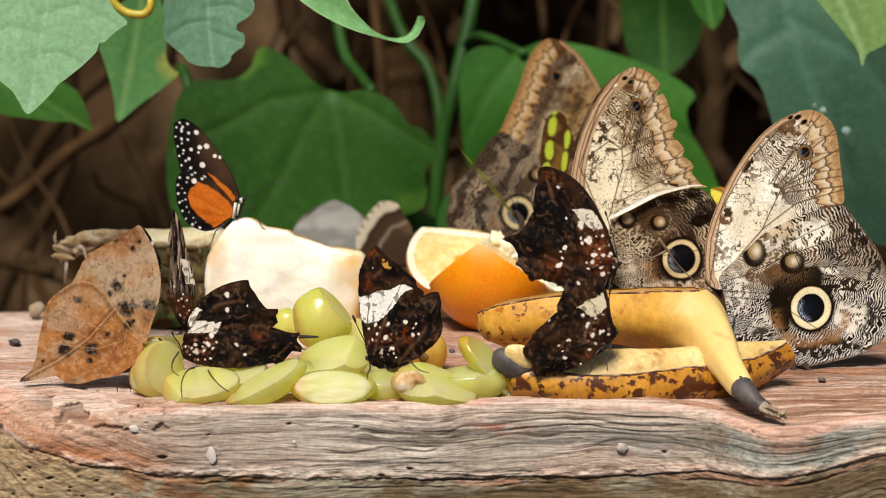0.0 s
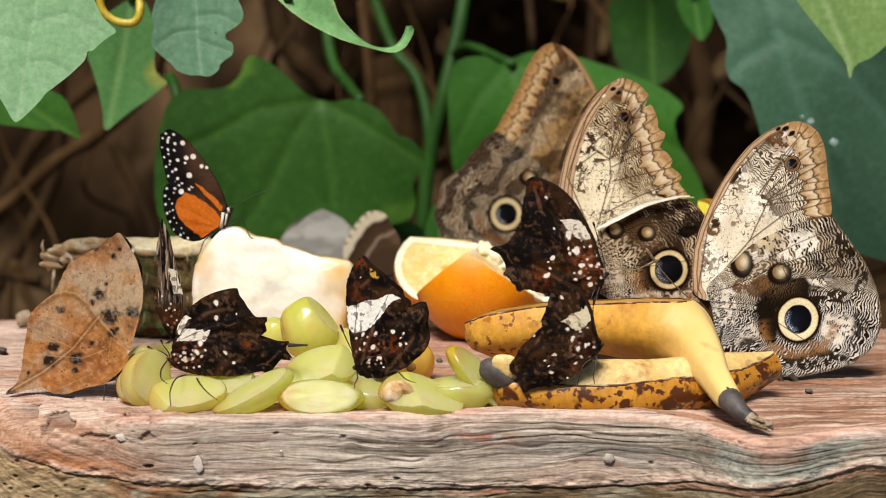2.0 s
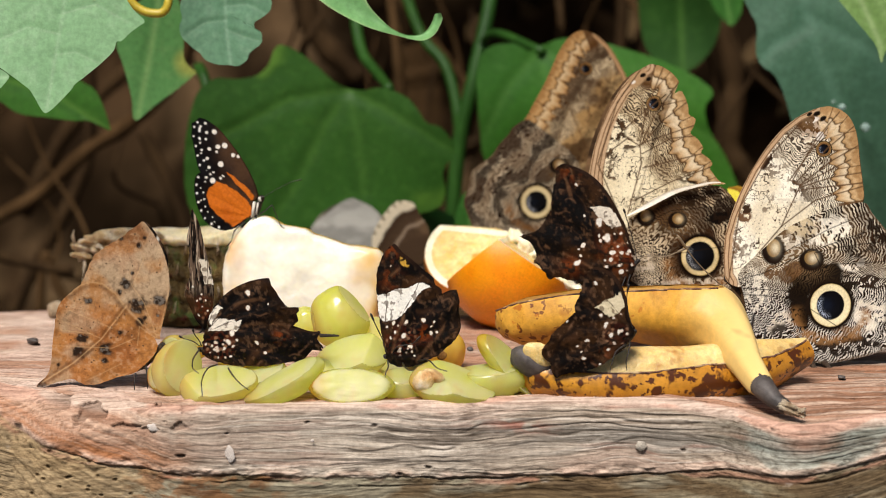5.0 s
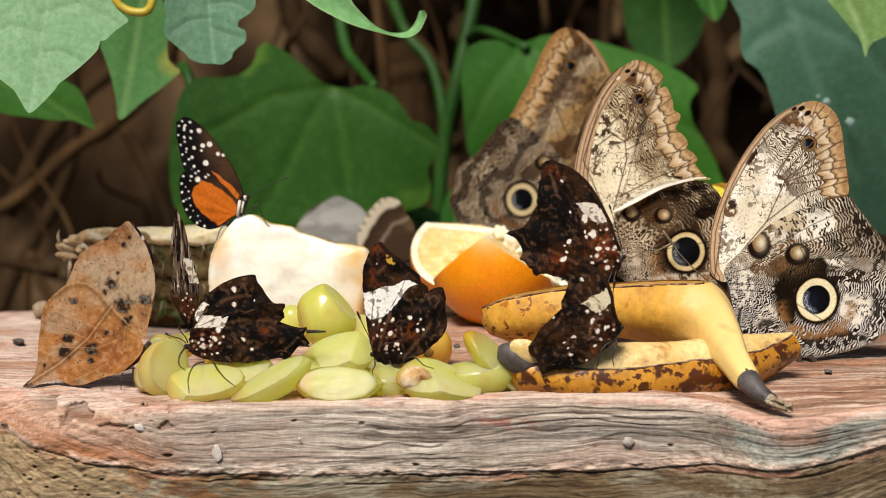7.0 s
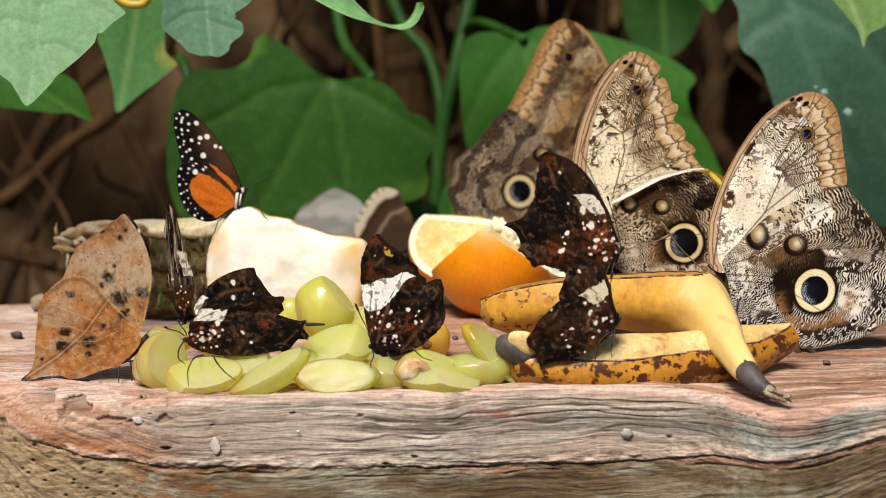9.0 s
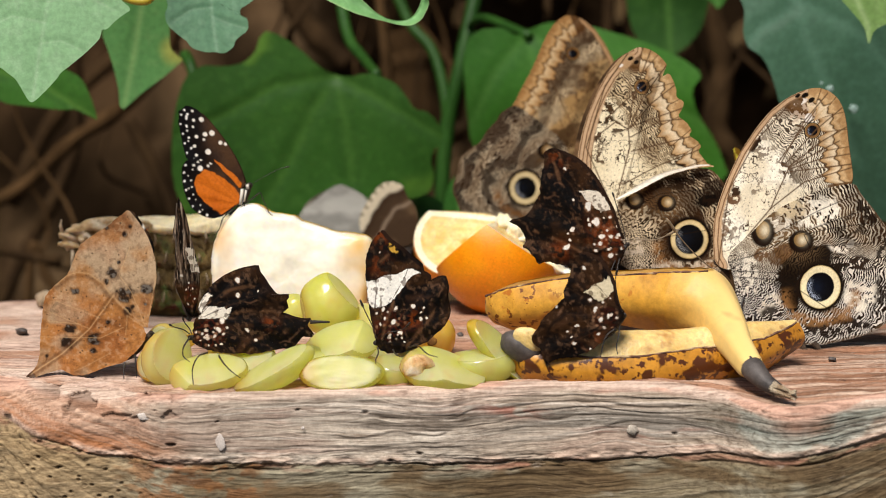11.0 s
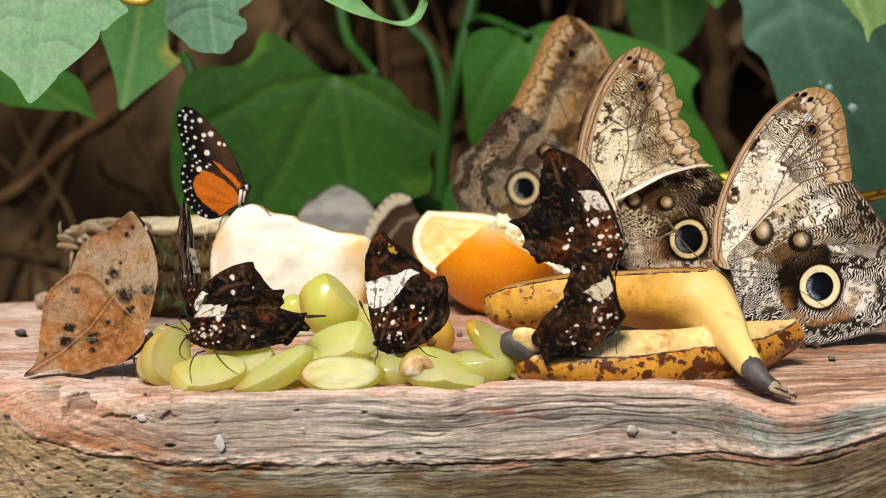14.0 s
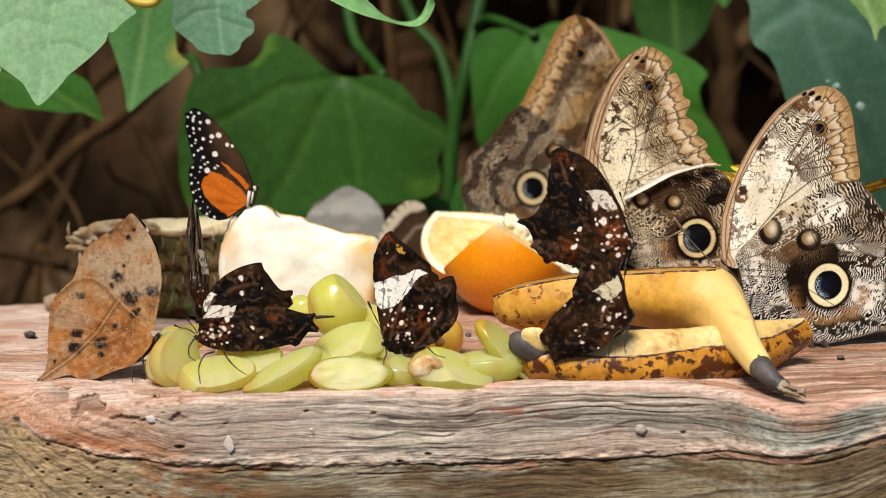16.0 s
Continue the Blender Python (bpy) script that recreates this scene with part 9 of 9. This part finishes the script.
# ---- what moves ----
def motions():
    walk(leaf_wing, [
        (0, pose(-0.0871, -0.0140, 0.0098, 0, 4.41, 0.0)),
        (0.5, pose(-0.0872, -0.0140, 0.0099, 0, 3.62, 0.0)),
        (1, pose(-0.0873, -0.0140, 0.0099, 0, 3.12, 0.0)),
        (1.5, pose(-0.0874, -0.0140, 0.0103, 0, 1.89, 0.0)),
        (2, pose(-0.0876, -0.0140, 0.0102, 0, 1.71, 0.0)),
        (2.5, pose(-0.0876, -0.0140, 0.0106, 0, 1.04, 0.0)),
        (3, pose(-0.0877, -0.0140, 0.0105, 0, 0.43, 0.0)),
        (3.5, pose(-0.0882, -0.0140, 0.0108, 0, -0.27, 0.0)),
        (4, pose(-0.0880, -0.0140, 0.0107, 0, -0.35, 0.0)),
        (4.5, pose(-0.0882, -0.0140, 0.0106, 0, -0.19, 0.0)),
        (5, pose(-0.0882, -0.0140, 0.0107, 0, -0.00, 0.0)),
        (7.5, pose(-0.0882, -0.0140, 0.0107, 0, -0.30, 0.0)),
        (9, pose(-0.0884, -0.0140, 0.0107, 0, -0.60, 0.0)),
        (11.5, pose(-0.0884, -0.0140, 0.0108, 0, -1.04, 0.0)),
        (12, pose(-0.0886, -0.0140, 0.0110, 0, -1.27, 0.0)),
        (12.5, pose(-0.0887, -0.0140, 0.0110, 0, -0.82, 0.0)),
        (13, pose(-0.0882, -0.0140, 0.0107, 0, 0.63, 0.0)),
        (13.5, pose(-0.0883, -0.0140, 0.0107, 0, 0.84, 0.0)),
        (14, pose(-0.0884, -0.0140, 0.0107, 0, 1.01, 0.0)),
        (14.5, pose(-0.0882, -0.0140, 0.0103, 0, 1.39, 0.0)),
        (15, pose(-0.0884, -0.0140, 0.0107, 0, 0.55, 0.0)),
        (15.5, pose(-0.0883, -0.0140, 0.0105, 0, 1.52, 0.0)),
        (16, pose(-0.0887, -0.0140, 0.0107, 0, -2.14, 0.0)),
    ])
    walk(dark_on_left_grapes, [
        (0, pose(-0.0743, -0.0160, 0.0116, 0, -0.63, 0.0)),
        (0.5, pose(-0.0747, -0.0160, 0.0109, 0, -2.79, 0.0)),
        (1, pose(-0.0739, -0.0160, 0.0121, 0, -1.16, 0.0)),
        (1.5, pose(-0.0739, -0.0160, 0.0116, 0, -1.63, 0.0)),
        (2, pose(-0.0738, -0.0160, 0.0119, 0, -0.60, 0.0)),
        (2.5, pose(-0.0736, -0.0160, 0.0122, 0, 0.46, 0.0)),
        (3, pose(-0.0735, -0.0160, 0.0119, 0, 0.59, 0.0)),
        (3.5, pose(-0.0737, -0.0160, 0.0124, 0, 0.43, 0.0)),
        (4, pose(-0.0734, -0.0160, 0.0123, 0, 0.51, 0.0)),
        (4.5, pose(-0.0736, -0.0160, 0.0122, 0, 0.28, 0.0)),
        (5, pose(-0.0736, -0.0160, 0.0119, 0, -0.00, 0.0)),
        (7.5, pose(-0.0735, -0.0160, 0.0128, 0, 0.00, 0.0)),
        (8, pose(-0.0732, -0.0160, 0.0129, 0, 0.00, 0.0)),
        (8.5, pose(-0.0733, -0.0160, 0.0127, 0, 0.00, 0.0)),
        (9, pose(-0.0732, -0.0160, 0.0124, 0, 0.00, 0.0)),
        (11.5, pose(-0.0734, -0.0160, 0.0120, 0, -0.24, 0.0)),
        (12, pose(-0.0736, -0.0160, 0.0125, 0, -2.56, 0.0)),
        (12.5, pose(-0.0737, -0.0160, 0.0127, 0, -0.79, 0.0)),
        (13, pose(-0.0738, -0.0160, 0.0127, 0, -2.56, 0.0)),
        (13.5, pose(-0.0740, -0.0160, 0.0127, 0, -1.89, 0.0)),
        (14, pose(-0.0740, -0.0160, 0.0127, 0, -2.10, 0.0)),
        (14.5, pose(-0.0738, -0.0160, 0.0127, 0, -1.59, 0.0)),
        (15, pose(-0.0739, -0.0160, 0.0126, 0, -1.95, 0.0)),
        (15.5, pose(-0.0740, -0.0160, 0.0128, 0, -1.30, 0.0)),
        (16, pose(-0.0740, -0.0160, 0.0128, 0, -1.94, 0.0)),
    ])
    walk(owl_rear, [
        (0, pose(0.0518, 0.1650, 0.0326, 0, -5.10, 0.0)),
        (0.4, pose(0.0517, 0.1650, 0.0330, 0, -3.50, 0.0)),
        (0.8, pose(0.0517, 0.1650, 0.0337, 0, -1.50, 0.0)),
        (1.0, pose(0.0518, 0.1650, 0.0338, 0, -0.60, 0.0)),
        (1.1, pose(0.0518, 0.1650, 0.0338, -78, 0.0, 0.0)),
        (1.2, pose(0.0518, 0.1650, 0.0339, 0, 0.15, 0.0)),
        (1.5, pose(0.0512, 0.1650, 0.0348, 0, -0.16, 0.0)),
        (2, pose(0.0511, 0.1650, 0.0351, 0, -0.37, 0.0)),
        (2.5, pose(0.0510, 0.1650, 0.0350, 0, -0.15, 0.0)),
        (3, pose(0.0510, 0.1650, 0.0348, 0, -0.11, 0.0)),
        (3.5, pose(0.0507, 0.1650, 0.0351, 0, -0.17, 0.0)),
        (4, pose(0.0506, 0.1650, 0.0348, 0, 0.01, 0.0)),
        (4.5, pose(0.0510, 0.1650, 0.0349, 0, -0.11, 0.0)),
        (5, pose(0.0511, 0.1650, 0.0348, 0, 0.00, 0.0)),
        (8.5, pose(0.0511, 0.1650, 0.0344, 0, 0.00, 0.0)),
        (11.5, pose(0.0512, 0.1650, 0.0343, 0, -0.18, 0.0)),
        (12, pose(0.0511, 0.1650, 0.0342, 0, 0.11, 0.0)),
        (12.5, pose(0.0513, 0.1650, 0.0342, 0, -0.05, 0.0)),
        (13, pose(0.0513, 0.1650, 0.0342, 0, -0.06, 0.0)),
        (13.5, pose(0.0512, 0.1650, 0.0341, 0, -0.15, 0.0)),
        (14, pose(0.0511, 0.1650, 0.0343, 0, -0.37, 0.0)),
        (14.5, pose(0.0509, 0.1650, 0.0339, 0, -0.09, 0.0)),
        (15, pose(0.0514, 0.1650, 0.0343, 0, 0.03, 0.0)),
        (15.5, pose(0.0513, 0.1650, 0.0341, 0, -0.03, 0.0)),
        (16, pose(0.0514, 0.1650, 0.0342, 0, -0.13, 0.0)),
    ])
    walk(dark_on_banana, [
        (0, pose(0.0556, -0.0350, 0.0187, 0, 1.20, 0.0)),
        (0.5, pose(0.0546, -0.0350, 0.0188, 0, -4.01, 0.0)),
        (1, pose(0.0544, -0.0350, 0.0194, 0, -5.10, 0.0)),
        (1.5, pose(0.0548, -0.0350, 0.0184, 0, -3.05, 0.0)),
        (2, pose(0.0551, -0.0350, 0.0180, 0, -1.42, 0.0)),
        (2.5, pose(0.0543, -0.0350, 0.0192, 0, -4.59, 0.0)),
        (3, pose(0.0550, -0.0350, 0.0185, 0, -2.64, 0.0)),
        (3.5, pose(0.0549, -0.0350, 0.0183, 0, -1.08, 0.0)),
        (4, pose(0.0556, -0.0350, 0.0181, 0, 0.64, 0.0)),
        (4.5, pose(0.0556, -0.0350, 0.0182, 0, -0.17, 0.0)),
        (5, pose(0.0556, -0.0350, 0.0182, 0, 0.00, 0.0)),
        (7.5, pose(0.0556, -0.0350, 0.0182, 0, 0.00, 0.0)),
        (9, pose(0.0555, -0.0350, 0.0182, 0, -0.50, 0.0)),
        (12, pose(0.0555, -0.0350, 0.0182, 0, -1.00, 0.0)),
        (16, pose(0.0556, -0.0350, 0.0182, 0, 0.00, 0.0)),
    ])
    walk(longwing, [
        (0, pose(-0.0657, 0.0660, 0.0464, 0, 0.51, 0.0)),
        (0.5, pose(-0.0655, 0.0660, 0.0466, 0, 0.76, 0.0)),
        (1, pose(-0.0653, 0.0660, 0.0465, 0, 0.18, 0.0)),
        (1.5, pose(-0.0655, 0.0660, 0.0461, 0, -0.42, 0.0)),
        (2, pose(-0.0657, 0.0660, 0.0461, 0, -0.74, 0.0)),
        (2.5, pose(-0.0657, 0.0660, 0.0464, 0, -0.50, 0.0)),
        (3, pose(-0.0656, 0.0660, 0.0460, 0, -0.55, 0.0)),
        (3.5, pose(-0.0657, 0.0660, 0.0464, 0, -0.59, 0.0)),
        (4, pose(-0.0656, 0.0660, 0.0461, 0, -0.60, 0.0)),
        (4.5, pose(-0.0656, 0.0660, 0.0462, 0, -0.42, 0.0)),
        (5, pose(-0.0653, 0.0660, 0.0462, 0, -0.00, 0.0)),
        (7.5, pose(-0.0653, 0.0660, 0.0462, 0, 0.00, 0.0)),
        (16, pose(-0.0653, 0.0660, 0.0462, 0, 0.00, 0.0)),
    ])
    walk(striped_rear, [
        (0, pose(-0.0146, 0.2100, 0.0221, 0, 0.00, 0.0)),
        (4, pose(-0.0151, 0.2100, 0.0216, 0, 0.00, 0.0)),
        (5, pose(-0.0153, 0.2100, 0.0214, 0, 0.00, 0.0)),
        (8.5, pose(-0.0156, 0.2100, 0.0223, 0, 0.00, 0.0)),
        (12.5, pose(-0.0158, 0.2100, 0.0238, 0, 0.00, 0.0)),
        (13, pose(-0.0151, 0.2100, 0.0226, 0, 2.00, 0.0)),
        (13.5, pose(-0.0144, 0.2100, 0.0209, 0, 3.00, 0.0)),
        (14, pose(-0.0132, 0.2100, 0.0185, 0, 4.00, 0.0)),
        (14.5, pose(-0.0127, 0.2100, 0.0173, 0, 5.00, 0.0)),
        (15, pose(-0.0122, 0.2100, 0.0168, 0, 5.00, 0.0)),
        (16, pose(-0.0113, 0.2100, 0.0156, 0, 6.00, 0.0)),
    ])
    walk(dark_edge_on, [
        (0, pose(-0.0773, 0.0180, 0.0138, 0, 0.00, 0.0)),
        (5, pose(-0.0771, 0.0180, 0.0133, 0, 0.00, 0.0)),
        (7.5, pose(-0.0772, 0.0180, 0.0133, 0, -1.00, 8.0)),
        (9, pose(-0.0780, 0.0180, 0.0133, 0, -2.00, 12.0)),
        (11.5, pose(-0.0775, 0.0180, 0.0133, 0, 0.00, 38.0)),
        (12.5, pose(-0.0774, 0.0180, 0.0133, 0, 1.00, 42.0)),
        (14.5, pose(-0.0770, 0.0180, 0.0133, 0, 1.50, 45.4)),
        (16, pose(-0.0770, 0.0180, 0.0133, 0, 1.50, 48.0)),
    ])
    walk(leaver, [
        (0, pose(0.0369, 0.1300, 0.0378, 0, 0, 0)),
        (0.5, pose(0.0337, 0.1300, 0.0367, 0, 0, 0)),
        (1, pose(0.0336, 0.1300, 0.0389, 0, 0, 0)),
        (1.1, pose(0.0144, 0.1400, 0.0425, 0, -20, 0)),
        (1.2, pose(-0.0208, 0.1500, 0.0483, 0, -30, 0)),
        (1.3, pose(-0.0210, 0.1600, 0.0767, 0, -10, 0)),
        (1.4, pose(-0.0333, 0.2000, 0.2015, 0, -10, 0)),
        (1.7, pose(-0.0818, 0.4000, 0.2750, 0, -10, 0)),
        (2.2, pose(-0.1736, 0.8000, 0.4624, 0, 0, 0)),
        (16, pose(-0.1736, 0.8000, 0.4624, 0, 0, 0)),
    ])
    walk(leaver_wings[0], [
        (0, wing_pose(128, 88)),
        (0.2, wing_pose(138, 35)),
        (0.4, wing_pose(147, 25)),
        (0.5, wing_pose(143, 30)),
        (0.65, wing_pose(138, 65)),
        (0.75, wing_pose(133, 82)),
        (1, wing_pose(134, 78)),
        (1.1, wing_pose(160, 20)),
        (1.2, wing_pose(190, 40)),
        (1.3, wing_pose(150, 40)),
        (1.4, wing_pose(160, 30)),
        (16, wing_pose(160, 30)),
    ])
    walk(leaver_wings[1], [
        (0, wing_pose(77, 10, 0.009, 0.004)),
        (0.2, wing_pose(52, 60, 0.009, 0.004)),
        (0.5, wing_pose(48, 80, 0.009, 0.002)),
        (0.65, wing_pose(70, 60, 0.009, 0.003)),
        (0.8, wing_pose(102, 25, 0.008, 0.004)),
        (1, wing_pose(108, 15, 0.008, 0.004)),
        (1.1, wing_pose(60, 30)),
        (1.2, wing_pose(20, 50)),
        (1.3, wing_pose(100, 30)),
        (1.4, wing_pose(40, 30)),
        (16, wing_pose(40, 30)),
    ])
    walk(hidden, [
        (0, pose(0.1222, 0.0850, 0.0336, 0, 0, 0)),
        (8.5, pose(0.1223, 0.0850, 0.0326, 0, 0, 0)),
        (9.5, pose(0.1240, 0.0850, 0.0264, 0, 0, 0)),
        (12.5, pose(0.1240, 0.0850, 0.0264, 0, 0, 0)),
        (12.9, pose(0.1287, 0.0850, 0.0417, 0, 0, 0)),
        (13.4, pose(0.1287, 0.0850, 0.0427, 0, 0, 0)),
        (14, pose(0.1298, 0.0850, 0.0406, 0, 0, 0)),
        (16, pose(0.1298, 0.0850, 0.0417, 0, 0, 0)),
    ])
    walk(hidden_wings[0], [
        (0, wing_pose(150, 30)),
        (8.5, wing_pose(152, 35)),
        (9.5, wing_pose(110, 60)),
        (12.5, wing_pose(115, 60)),
        (12.9, wing_pose(158, 30)),
        (13.2, wing_pose(150, 20)),
        (13.4, wing_pose(142, 30)),
        (13.7, wing_pose(152, 40)),
        (14, wing_pose(165, 60)),
        (14.5, wing_pose(158, 60)),
        (16, wing_pose(160, 65)),
    ])
    walk(hidden_wings[1], [
        (0, wing_pose(60, 60)),
        (9.5, wing_pose(70, 60)),
        (12.5, wing_pose(60, 70)),
        (12.9, wing_pose(12, 62)),
        (13.2, wing_pose(14, 62)),
        (13.4, wing_pose(31, 78)),
        (13.7, wing_pose(20, 72)),
        (14, wing_pose(8, 66)),
        (14.5, wing_pose(17, 72)),
        (16, wing_pose(13, 68)),
    ])


motions()
